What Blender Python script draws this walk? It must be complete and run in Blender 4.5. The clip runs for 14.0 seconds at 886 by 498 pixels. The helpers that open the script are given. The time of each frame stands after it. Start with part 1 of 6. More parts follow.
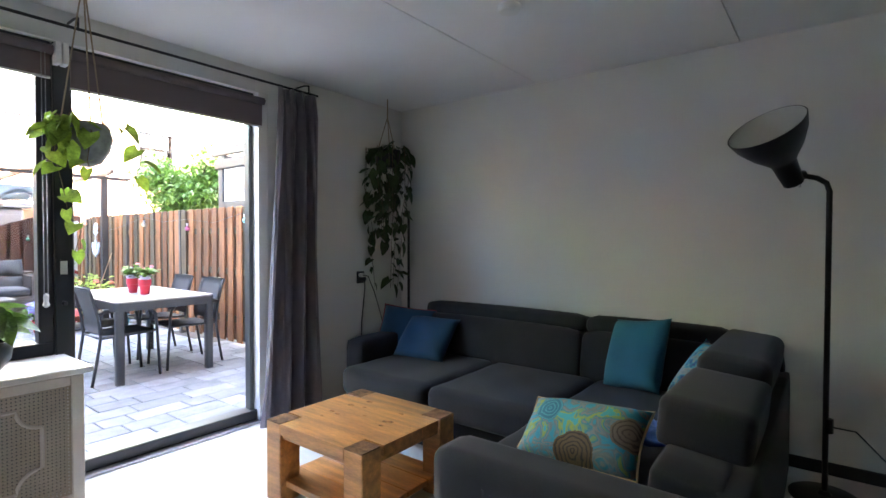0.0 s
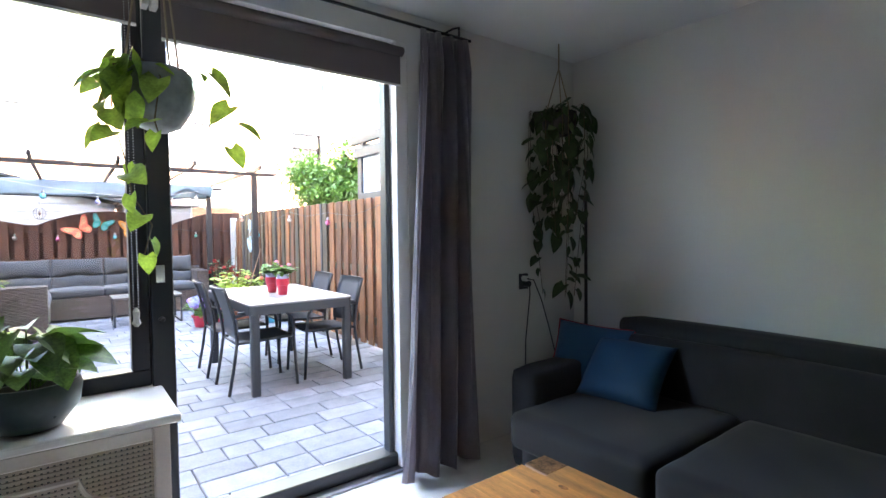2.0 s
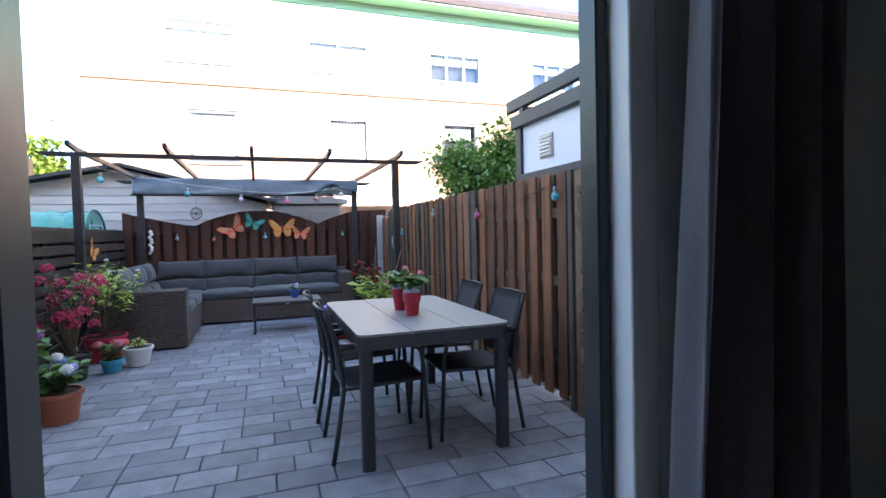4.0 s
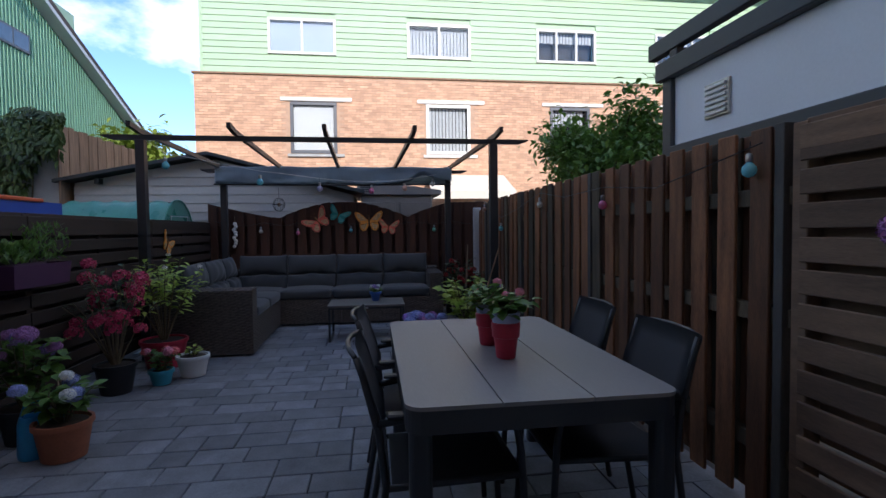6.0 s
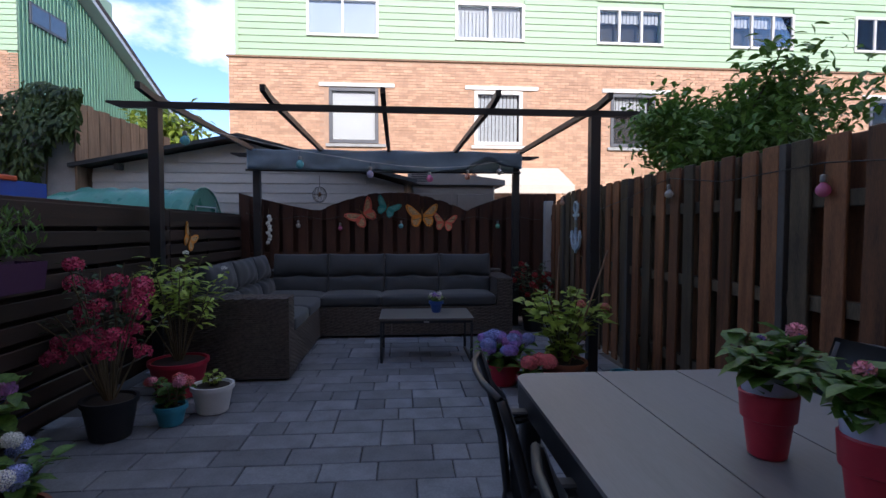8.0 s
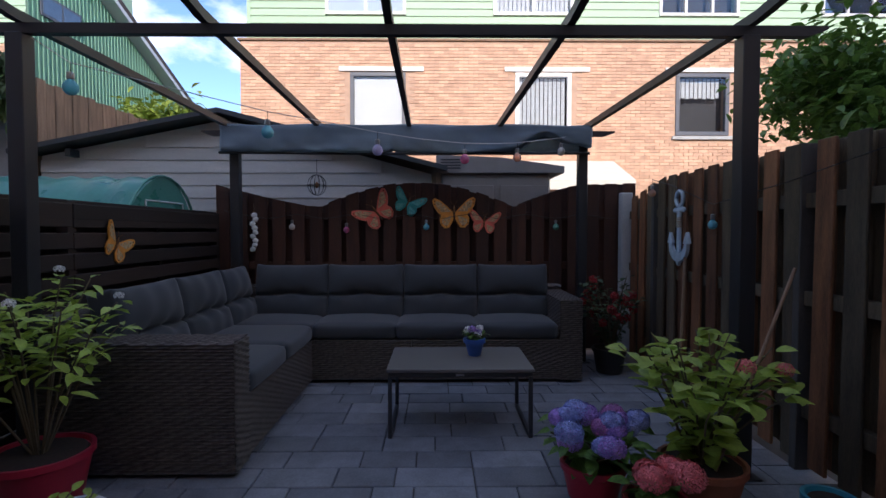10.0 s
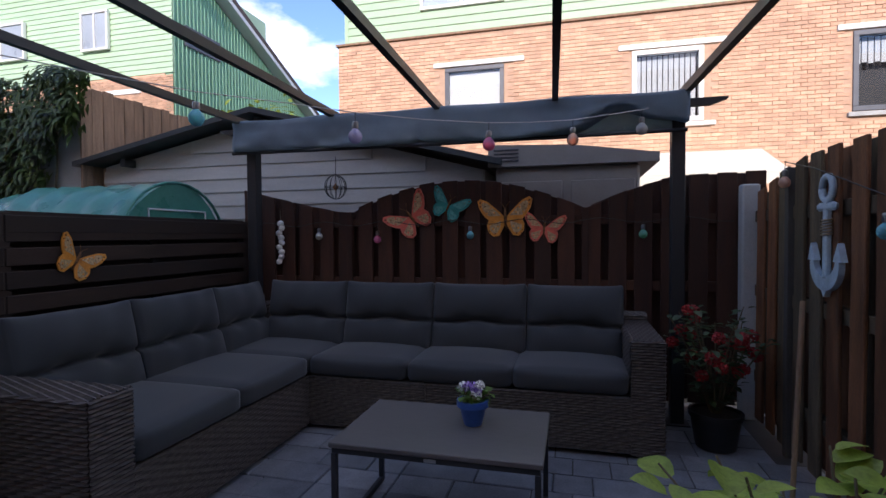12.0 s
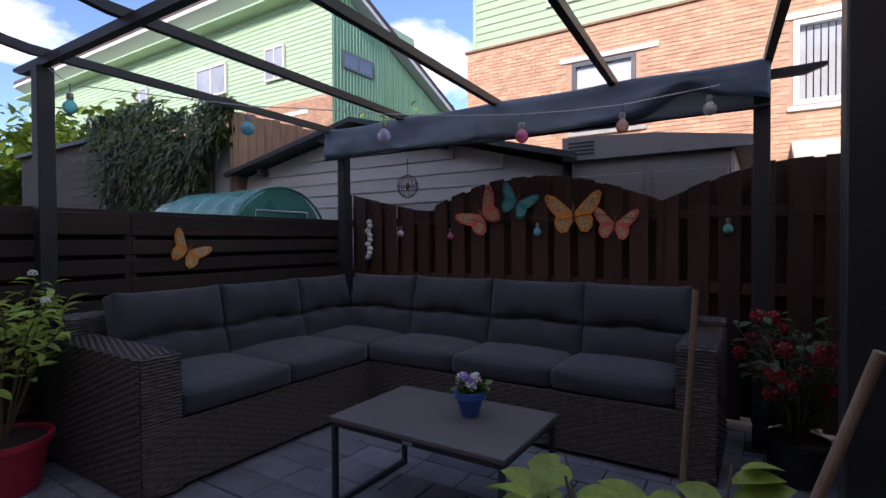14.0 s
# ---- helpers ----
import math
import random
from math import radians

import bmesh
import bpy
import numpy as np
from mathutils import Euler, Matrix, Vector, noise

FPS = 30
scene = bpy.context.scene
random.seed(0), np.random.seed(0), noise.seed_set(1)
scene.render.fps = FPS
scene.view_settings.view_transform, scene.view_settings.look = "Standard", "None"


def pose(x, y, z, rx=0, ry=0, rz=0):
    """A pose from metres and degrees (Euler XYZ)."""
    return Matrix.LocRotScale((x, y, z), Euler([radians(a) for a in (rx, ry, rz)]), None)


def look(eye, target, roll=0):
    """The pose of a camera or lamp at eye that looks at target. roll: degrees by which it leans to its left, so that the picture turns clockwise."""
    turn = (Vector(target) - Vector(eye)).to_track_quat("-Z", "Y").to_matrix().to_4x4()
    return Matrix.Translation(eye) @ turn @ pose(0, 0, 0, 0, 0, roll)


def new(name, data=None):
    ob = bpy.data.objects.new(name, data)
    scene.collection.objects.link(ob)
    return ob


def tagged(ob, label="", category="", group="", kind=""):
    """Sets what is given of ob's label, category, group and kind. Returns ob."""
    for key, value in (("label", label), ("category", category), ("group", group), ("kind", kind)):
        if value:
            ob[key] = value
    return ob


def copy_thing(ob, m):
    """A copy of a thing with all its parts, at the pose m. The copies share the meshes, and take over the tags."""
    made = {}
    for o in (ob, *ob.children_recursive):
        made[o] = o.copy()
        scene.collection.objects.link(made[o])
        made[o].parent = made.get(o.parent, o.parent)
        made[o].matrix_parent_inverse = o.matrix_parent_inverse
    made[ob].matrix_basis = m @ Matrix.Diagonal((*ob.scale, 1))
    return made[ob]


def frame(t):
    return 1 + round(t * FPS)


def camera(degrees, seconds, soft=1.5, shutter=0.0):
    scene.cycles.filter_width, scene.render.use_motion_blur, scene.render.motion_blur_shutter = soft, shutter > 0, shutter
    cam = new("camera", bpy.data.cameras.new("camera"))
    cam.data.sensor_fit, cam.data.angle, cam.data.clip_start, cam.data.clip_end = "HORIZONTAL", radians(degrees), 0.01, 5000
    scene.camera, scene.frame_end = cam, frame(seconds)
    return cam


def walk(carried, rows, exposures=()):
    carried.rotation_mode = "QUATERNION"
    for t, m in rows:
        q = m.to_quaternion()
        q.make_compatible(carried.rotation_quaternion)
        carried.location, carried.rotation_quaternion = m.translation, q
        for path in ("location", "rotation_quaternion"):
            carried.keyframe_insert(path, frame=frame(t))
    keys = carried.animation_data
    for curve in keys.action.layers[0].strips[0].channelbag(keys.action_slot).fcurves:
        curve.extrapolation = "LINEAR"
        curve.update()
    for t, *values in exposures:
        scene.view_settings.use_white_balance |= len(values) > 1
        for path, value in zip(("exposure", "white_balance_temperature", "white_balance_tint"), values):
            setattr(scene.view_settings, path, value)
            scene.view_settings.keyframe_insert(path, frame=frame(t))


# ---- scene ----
cam = camera(82.8, 14.0)
PATH = [
    (0, (1.133, 1.408, 1.303), (-0.086, 2.993, 1.263), 0.1),
    (0.5, (1.028, 1.488, 1.307), (-0.226, 3.045, 1.254), -0.0),
    (1, (0.811, 1.641, 1.306), (-0.525, 3.127, 1.247), -0.2),
    (1.5, (0.573, 1.769, 1.294), (-0.878, 3.144, 1.23), -0.4),
    (2, (0.273, 1.965, 1.306), (-1.319, 3.172, 1.237), -0.7),
    (2.5, (-0.068, 2.155, 1.298), (-1.778, 3.185, 1.226), -1.1),
    (3, (-0.458, 2.342, 1.286), (-2.237, 3.25, 1.213), -1.3),
    (5.5, (-2.023, 3.005, 1.272), (-3.992, 3.349, 1.206), -1.0),
    (6, (-2.304, 3.041, 1.275), (-4.283, 3.316, 1.199), -0.7),
    (6.5, (-2.587, 3.005, 1.285), (-4.572, 3.24, 1.21), -0.4),
    (7, (-2.814, 2.953, 1.255), (-4.803, 3.153, 1.178), -0.3),
    (7.5, (-3.153, 2.84, 1.245), (-5.143, 3.018, 1.164), -0.1),
    (8, (-3.502, 2.736, 1.26), (-5.494, 2.893, 1.176), 0.1),
    (10.5, (-5.555, 2.886, 1.239), (-7.553, 2.813, 1.173), -0.1),
    (11, (-5.87, 3.073, 1.252), (-7.859, 2.868, 1.188), -0.2),
    (11.5, (-6.104, 3.277, 1.275), (-8.073, 2.933, 1.214), -0.4),
    (12, (-6.247, 3.505, 1.279), (-8.182, 3.002, 1.228), -0.4),
    (12.5, (-6.343, 3.733, 1.264), (-8.23, 3.073, 1.211), -0.5),
    (13, (-6.448, 3.914, 1.24), (-8.268, 3.086, 1.194), -0.5),
    (13.5, (-6.487, 4.045, 1.231), (-8.235, 3.074, 1.192), -0.4),
    (14, (-6.488, 4.18, 1.219), (-8.177, 3.11, 1.186), -0.3),
]
EXPOSURES = [(0, 5.45, 7700, 15), (1.5, 5.4, 7700, 14), (2.5, 4.95, 7050, 12), (3.2, 4.35, 6500, 11), (5.3, 1.0, 6300, 13), (6.5, 0.9, 6400, 16), (8, 0.9, 6450, 18), (10.5, 0.95, 6550, 19), (12, 1.0, 6650, 21), (14, 0.95, 6800, 24)]
walk(cam, [(t, look(eye, target, roll)) for t, eye, target, roll in PATH], EXPOSURES)

# ---- light ----
SUN_ELEV, SUN_AZ = 25.0, 8.0  # the sun stands behind the house, a little to the north of the garden's axis
world = bpy.data.worlds.new("world")
scene.world = world
world.use_nodes = True
wn, wl = world.node_tree.nodes, world.node_tree.links
sky = wn.new("ShaderNodeTexSky")
sky.sky_type, sky.sun_disc = "NISHITA", False
sky.sun_elevation, sky.sun_rotation = radians(SUN_ELEV), radians(90 - SUN_AZ)
sky.air_density, sky.dust_density, sky.ozone_density = 0.9, 0.0, 5.0
# broken white cloud over the blue
wtc = wn.new("ShaderNodeTexCoord")
wmap = wn.new("ShaderNodeMapping")
wmap.inputs["Scale"].default_value = (1.6, 1.6, 3.2)
wmap.inputs["Location"].default_value = (1.1, 0.2, 0.1)
wnoise = wn.new("ShaderNodeTexNoise")
wnoise.inputs["Scale"].default_value, wnoise.inputs["Detail"].default_value, wnoise.inputs["Roughness"].default_value = 1.7, 9, 0.55
wramp = wn.new("ShaderNodeValToRGB")
wramp.color_ramp.elements[0].position, wramp.color_ramp.elements[1].position = 0.515, 0.73
wmix = wn.new("ShaderNodeMixRGB")
wmix.inputs["Color2"].default_value = (10.4, 10.4, 10.5, 1)
wl.new(wtc.outputs["Generated"], wmap.inputs["Vector"])
wl.new(wmap.outputs["Vector"], wnoise.inputs["Vector"])
wl.new(wnoise.outputs["Fac"], wramp.inputs["Fac"])
wl.new(wramp.outputs["Color"], wmix.inputs["Fac"])
wl.new(sky.outputs["Color"], wmix.inputs["Color1"])
wl.new(wmix.outputs["Color"], wn["Background"].inputs["Color"])
wn["Background"].inputs["Strength"].default_value = 0.15
sun = new("sun", bpy.data.lights.new("sun", "SUN"))
sun.data.energy, sun.data.angle, sun.data.color = 2.3, radians(0.6), (1.0, 0.94, 0.84)
sun.matrix_world = look((math.cos(radians(SUN_AZ)) * math.cos(radians(SUN_ELEV)), math.sin(radians(SUN_AZ)) * math.cos(radians(SUN_ELEV)), math.sin(radians(SUN_ELEV))), (0, 0, 0))


def window_light(name, m, w, h, power):
    """Stands in for the sky's light in a window's opening."""
    lamp = new(name, bpy.data.lights.new(name, "AREA"))
    lamp.data.shape, lamp.data.size, lamp.data.size_y, lamp.data.energy, lamp.data.color = "RECTANGLE", w, h, power, (0.93, 0.97, 1.0)
    lamp.matrix_world = m
    return lamp


window_light("garden_window_light", look((-2.16, 2.2, 1.5), (0, 2.2, 1.2)), 2.3, 1.4, 0.14)

# ---- materials ----
def material(name, col, rough=0.6, metal=0.0, var=0.12, scale=6.0, fine=60.0, bump=0.15, stretch=(1, 1, 1), tint=None, spec=0.5, rnd=0.0, bump_dist=0.004, sheen=0.0, trans=0.0, emit=0.0):
    """Base colour broken up at two scales, with matching relief and uneven gloss. rnd: difference from piece to piece."""
    m = bpy.data.materials.new(name)
    m.use_nodes = True
    n, l = m.node_tree.nodes, m.node_tree.links
    b = n["Principled BSDF"]
    tc, mp = n.new("ShaderNodeTexCoord"), n.new("ShaderNodeMapping")
    mp.inputs["Scale"].default_value = stretch
    l.new(tc.outputs["Object"], mp.inputs["Vector"])
    info = n.new("ShaderNodeObjectInfo")
    add = n.new("ShaderNodeVectorMath")
    add.operation = "ADD"
    mul = n.new("ShaderNodeMath")
    mul.operation, mul.inputs[1].default_value = "MULTIPLY", 37.0
    l.new(info.outputs["Random"], mul.inputs[0])
    l.new(mp.outputs["Vector"], add.inputs[0])
    l.new(mul.outputs[0], add.inputs[1])
    a, c = n.new("ShaderNodeTexNoise"), n.new("ShaderNodeTexNoise")
    for tex, sc, det in ((a, scale, 5), (c, fine, 3)):
        tex.inputs["Scale"].default_value, tex.inputs["Detail"].default_value = sc, det
        l.new(add.outputs[0], tex.inputs["Vector"])
    ramp = n.new("ShaderNodeValToRGB")
    dark = tuple(v * (1 - 1.6 * var) for v in col)
    light = tuple(min(1.0, v * (1 + 1.3 * var)) for v in (tint or col))
    ramp.color_ramp.elements[0].color, ramp.color_ramp.elements[1].color = (*dark, 1), (*light, 1)
    ramp.color_ramp.elements[0].position, ramp.color_ramp.elements[1].position = 0.28, 0.72
    mixf = n.new("ShaderNodeMath")
    mixf.operation, mixf.inputs[1].default_value = "MULTIPLY_ADD", 0.65
    sc2 = n.new("ShaderNodeMath")
    sc2.operation, sc2.inputs[1].default_value = "MULTIPLY", 0.35
    l.new(c.outputs["Fac"], sc2.inputs[0])
    l.new(a.outputs["Fac"], mixf.inputs[0])
    l.new(sc2.outputs[0], mixf.inputs[2])
    l.new(mixf.outputs[0], ramp.inputs["Fac"])
    out = ramp.outputs["Color"]
    if rnd:
        hsv = n.new("ShaderNodeHueSaturation")
        mr = n.new("ShaderNodeMapRange")
        mr.inputs["To Min"].default_value, mr.inputs["To Max"].default_value = 1 - rnd, 1 + rnd
        l.new(info.outputs["Random"], mr.inputs["Value"])
        l.new(mr.outputs["Result"], hsv.inputs["Value"])
        l.new(out, hsv.inputs["Color"])
        out = hsv.outputs["Color"]
    l.new(out, b.inputs["Base Color"])
    rr = n.new("ShaderNodeMapRange")
    rr.inputs["To Min"].default_value, rr.inputs["To Max"].default_value = max(0.03, rough - 0.12), min(1.0, rough + 0.12)
    l.new(a.outputs["Fac"], rr.inputs["Value"])
    l.new(rr.outputs["Result"], b.inputs["Roughness"])
    b.inputs["Metallic"].default_value = metal
    b.inputs["Specular IOR Level"].default_value = spec
    if sheen:
        b.inputs["Sheen Weight"].default_value = sheen
    if trans:
        tl, ms = n.new("ShaderNodeBsdfTranslucent"), n.new("ShaderNodeMixShader")
        ms.inputs[0].default_value = trans
        l.new(out, tl.inputs["Color"])
        l.new(b.outputs[0], ms.inputs[1])
        l.new(tl.outputs[0], ms.inputs[2])
        l.new(ms.outputs[0], n["Material Output"].inputs["Surface"])
    if emit:
        b.inputs["Emission Color"].default_value, b.inputs["Emission Strength"].default_value = (*col, 1), emit
    if bump:
        bp = n.new("ShaderNodeBump")
        bp.inputs["Strength"].default_value, bp.inputs["Distance"].default_value = bump, bump_dist
        l.new(mixf.outputs[0], bp.inputs["Height"])
        l.new(bp.outputs["Normal"], b.inputs["Normal"])
    return m


def glass_material(name, tint=(1, 1, 1), rough=0.0, clear=0.92):
    """A thin pane: mostly lets through, with real mirror gloss at the angle that glass has."""
    m = bpy.data.materials.new(name)
    m.use_nodes = True
    n, l = m.node_tree.nodes, m.node_tree.links
    n.remove(n["Principled BSDF"])
    fr, tr, gl, mx = n.new("ShaderNodeFresnel"), n.new("ShaderNodeBsdfTransparent"), n.new("ShaderNodeBsdfGlossy"), n.new("ShaderNodeMixShader")
    fr.inputs["IOR"].default_value = 1.5
    tr.inputs["Color"].default_value = (*(clear * v for v in tint), 1)
    gl.inputs["Roughness"].default_value = rough
    l.new(fr.outputs[0], mx.inputs[0])
    l.new(tr.outputs[0], mx.inputs[1])
    l.new(gl.outputs[0], mx.inputs[2])
    l.new(mx.outputs[0], n["Material Output"].inputs["Surface"])
    return m


M = {
    "wall_white": material("wall_white", (0.70, 0.69, 0.66), 0.75, var=0.03, scale=2, fine=160, bump=0.25, bump_dist=0.002),
    "ceiling": material("ceiling", (0.78, 0.78, 0.77), 0.8, var=0.02, scale=2, fine=200, bump=0.2, bump_dist=0.002),
    "floor": material("floor_gloss", (0.72, 0.72, 0.71), 0.22, var=0.06, scale=3, fine=30, bump=0.03),
    "frame_dark": material("frame_dark", (0.022, 0.025, 0.027), 0.38, var=0.1, fine=120, bump=0.05),
    "white_paint": material("white_paint", (0.76, 0.75, 0.72), 0.35, var=0.03, fine=90, bump=0.05),
    "cream_paint": material("cream_paint", (0.62, 0.57, 0.51), 0.5, var=0.06, fine=120, bump=0.08),
    "cane": material("cane", (0.42, 0.36, 0.29), 0.65, var=0.15, fine=200, bump=0.2),
    "blind": material("blind", (0.15, 0.12, 0.115), 0.85, var=0.06, scale=3, fine=300, bump=0.2),
    "curtain": material("curtain", (0.20, 0.172, 0.19), 0.45, var=0.22, scale=4, fine=220, bump=0.15, sheen=0.6, stretch=(1, 1, 0.3)),
    "sofa": material("sofa_fabric", (0.0098, 0.0098, 0.0106), 0.9, var=0.55, scale=5, fine=350, bump=0.35, sheen=0.06, bump_dist=0.0015),
    "table_oak": material("honey_wood", (0.54, 0.25, 0.080), 0.38, var=0.38, scale=3, fine=40, bump=0.1, stretch=(1, 9, 9), rnd=0.12),
    "end_grain": material("end_grain", (0.085, 0.040, 0.020), 0.85, var=0.6, scale=22, fine=120, bump=0.3, spec=0.15, tint=(0.20, 0.10, 0.045)),
    "black_metal": material("black_metal", (0.014, 0.014, 0.015), 0.4, var=0.1, bump=0.03),
    "inside_white": material("lamp_inside", (0.55, 0.55, 0.52), 0.5, var=0.03, bump=0),
    "paver": material("paver", (0.15, 0.157, 0.172), 0.78, var=0.22, scale=7, fine=90, bump=0.4, rnd=0.24, bump_dist=0.003, tint=(0.165, 0.175, 0.19)),
    "sand": material("joint_sand", (0.045, 0.043, 0.04), 0.95, var=0.25, scale=8, fine=100, bump=0.3),
    "fence_red": material("fence_red", (0.155, 0.054, 0.017), 0.72, var=0.4, scale=4, fine=50, bump=0.4, stretch=(5, 5, 0.7), rnd=0.42, tint=(0.19, 0.078, 0.032)),
    "fence_worn": material("fence_worn", (0.070, 0.046, 0.026), 0.8, var=0.4, scale=4, fine=50, bump=0.4, stretch=(5, 5, 0.7), rnd=0.3, tint=(0.095, 0.070, 0.040)),
    "fence_brown": material("fence_brown", (0.060, 0.022, 0.011), 0.75, var=0.3, scale=4, fine=50, bump=0.35, stretch=(5, 5, 0.7), rnd=0.25),
    "fence_dark": material("fence_dark", (0.029, 0.016, 0.010), 0.78, var=0.3, scale=4, fine=50, bump=0.35, stretch=(0.7, 5, 5), rnd=0.3),
    "fence_grey": material("fence_grey", (0.165, 0.098, 0.058), 0.8, var=0.3, scale=4, fine=50, bump=0.35, stretch=(0.7, 5, 5), rnd=0.3),
    "concrete": material("concrete", (0.45, 0.46, 0.45), 0.9, var=0.12, scale=5, fine=80, bump=0.35),
    "pergola": material("pergola_metal", (0.020, 0.021, 0.023), 0.45, var=0.12, fine=100, bump=0.05),
    "canvas": material("canvas", (0.29, 0.38, 0.44), 0.5, var=0.16, scale=4, fine=260, bump=0.2),
    "wicker": material("wicker", (0.072, 0.061, 0.055), 0.6, var=0.35, scale=14, fine=120, bump=0.3, rnd=0.1),
    "wicker_weave": material("wicker_weave", (0.092, 0.076, 0.066), 0.5, var=0.5, scale=34, fine=160, bump=0.3),
    "cushion": material("cushion", (0.032, 0.0365, 0.040), 0.92, var=0.12, scale=4, fine=400, bump=0.3, sheen=0.2, bump_dist=0.001),
    "hpl": material("table_top_grey", (0.21, 0.20, 0.195), 0.5, var=0.1, scale=5, fine=60, bump=0.08, stretch=(0.4, 3, 3)),
    "hpl_dark": material("table_top_dark", (0.12, 0.11, 0.104), 0.5, var=0.14, scale=5, fine=60, bump=0.08, stretch=(3, 0.4, 3)),
    # pale blue window backing, holds the colour of reflected sky
    "blind_pale": material("blind_pale", (0.60, 0.68, 0.78), 0.7, var=0.06, scale=1.5, bump=0.02),
    "blind_white": material("blind_white", (0.85, 0.85, 0.84), 0.7, var=0.02, bump=0.02),
    "anthracite": material("anthracite", (0.028, 0.030, 0.034), 0.45, var=0.1, fine=120, bump=0.05),
    "textilene": material("textilene", (0.065, 0.068, 0.075), 0.75, var=0.1, fine=500, bump=0.4, bump_dist=0.001),
    "siding_green": material("siding_green", (0.43, 0.60, 0.40), 0.55, var=0.05, scale=1, fine=40, bump=0.05, rnd=0.03),
    # gable copy of the siding green, darkened and cooled for its shaded side
    "siding_green_dark": material("siding_shaded", (0.25, 0.48, 0.33), 0.6, var=0.08, scale=1, fine=30, bump=0.05),
    "brick": material("brick_orange", (0.56, 0.34, 0.228), 0.85, var=0.10, scale=5, fine=40, bump=0.3, rnd=0.2, tint=(0.63, 0.39, 0.26)),
    "mortar": material("mortar", (0.56, 0.37, 0.26), 0.95, var=0.1, bump=0.2),
    "roof_tile": material("roof_tile", (0.10, 0.07, 0.06), 0.8, var=0.25, scale=3, bump=0.3),
    "shed_white": material("shed_boards", (0.50, 0.49, 0.46), 0.7, var=0.12, scale=3, fine=50, bump=0.15, stretch=(3, 0.5, 3), rnd=0.08),
    "shed_grey": material("plastic_shed", (0.265, 0.24, 0.22), 0.55, var=0.08, bump=0.1),
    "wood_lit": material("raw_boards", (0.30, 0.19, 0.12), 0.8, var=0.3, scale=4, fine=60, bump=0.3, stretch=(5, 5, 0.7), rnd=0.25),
    "wood_grey": material("weathered_wood", (0.125, 0.11, 0.095), 0.85, var=0.25, scale=4, fine=60, bump=0.3, rnd=0.15),
    "tunnel": material("green_plastic", (0.06, 0.26, 0.20), 0.3, var=0.12, scale=5, fine=30, bump=0.3, bump_dist=0.01),
    "panel_white": material("panel_white", (0.74, 0.77, 0.79), 0.45, var=0.04, scale=2, bump=0.03),
    "trim_grey": material("trim_grey", (0.045, 0.052, 0.055), 0.5, var=0.08, bump=0.05),
    "leaf": material("leaf", (0.075, 0.165, 0.03), 0.42, var=0.35, scale=30, fine=120, bump=0.1, rnd=0.2, trans=0.35, tint=(0.11, 0.21, 0.04)),
    "leaf_yellow": material("leaf_yellow", (0.32, 0.43, 0.07), 0.45, var=0.25, scale=25, fine=120, bump=0.1, rnd=0.15, trans=0.35),
    "leaf_lime": material("leaf_lime", (0.16, 0.27, 0.03), 0.42, var=0.35, scale=25, fine=120, bump=0.1, trans=0.55, tint=(0.26, 0.40, 0.06)),
    "leaf_dark": material("leaf_dark", (0.03, 0.065, 0.016), 0.5, var=0.35, scale=30, fine=120, bump=0.1, trans=0.15),
    "leaf_creeper": material("leaf_creeper", (0.045, 0.088, 0.022), 0.5, var=0.4, scale=2.5, fine=120, bump=0.1, trans=0.2, tint=(0.085, 0.13, 0.03)),
    "leaf_hedge": material("leaf_hedge", (0.09, 0.17, 0.025), 0.5, var=0.4, scale=2, fine=60, bump=0.1, trans=0.3, tint=(0.17, 0.27, 0.04)),
    "stem": material("stem", (0.13, 0.10, 0.055), 0.8, var=0.25, bump=0.2),
    "bark": material("bark", (0.10, 0.075, 0.05), 0.9, var=0.3, bump=0.4),
    "soil": material("soil", (0.03, 0.02, 0.014), 0.95, var=0.4, scale=40, bump=0.5),
    "petal_magenta": material("petal_magenta", (0.45, 0.03, 0.09), 0.6, var=0.3, scale=40, bump=0.1),
    "petal_red": material("petal_red", (0.34, 0.012, 0.014), 0.55, var=0.3, scale=40, bump=0.1),
    "petal_pink": material("petal_pink", (0.75, 0.28, 0.36), 0.6, var=0.25, scale=40, bump=0.1),
    "petal_coral": material("petal_coral", (0.75, 0.17, 0.17), 0.6, var=0.25, scale=40, bump=0.1),
    "petal_violet": material("petal_violet", (0.22, 0.17, 0.55), 0.6, var=0.35, scale=25, bump=0.1, tint=(0.42, 0.25, 0.6)),
    "petal_white": material("petal_white", (0.75, 0.75, 0.7), 0.6, var=0.1, scale=40, bump=0.1),
    "petal_blue": material("petal_blue", (0.14, 0.20, 0.58), 0.6, var=0.35, scale=25, bump=0.1, tint=(0.35, 0.40, 0.7)),
    "petal_lilac": material("petal_lilac", (0.42, 0.17, 0.40), 0.6, var=0.3, scale=40, bump=0.1),
    "pot_red": material("pot_red", (0.42, 0.022, 0.045), 0.4, var=0.1, bump=0.05),
    "pot_lilac": material("pot_lilac", (0.42, 0.44, 0.58), 0.45, var=0.08, bump=0.05),
    "pot_black": material("pot_black", (0.012, 0.012, 0.013), 0.5, var=0.1, bump=0.05),
    "pot_terra": material("pot_terracotta", (0.30, 0.10, 0.05), 0.75, var=0.15, bump=0.15),
    "pot_blue": material("pot_blue", (0.035, 0.11, 0.36), 0.35, var=0.12, bump=0.1),
    "pot_teal": material("pot_teal", (0.03, 0.25, 0.33), 0.4, var=0.1, bump=0.05),
    "pot_white": material("pot_white", (0.62, 0.62, 0.6), 0.5, var=0.06, bump=0.05),
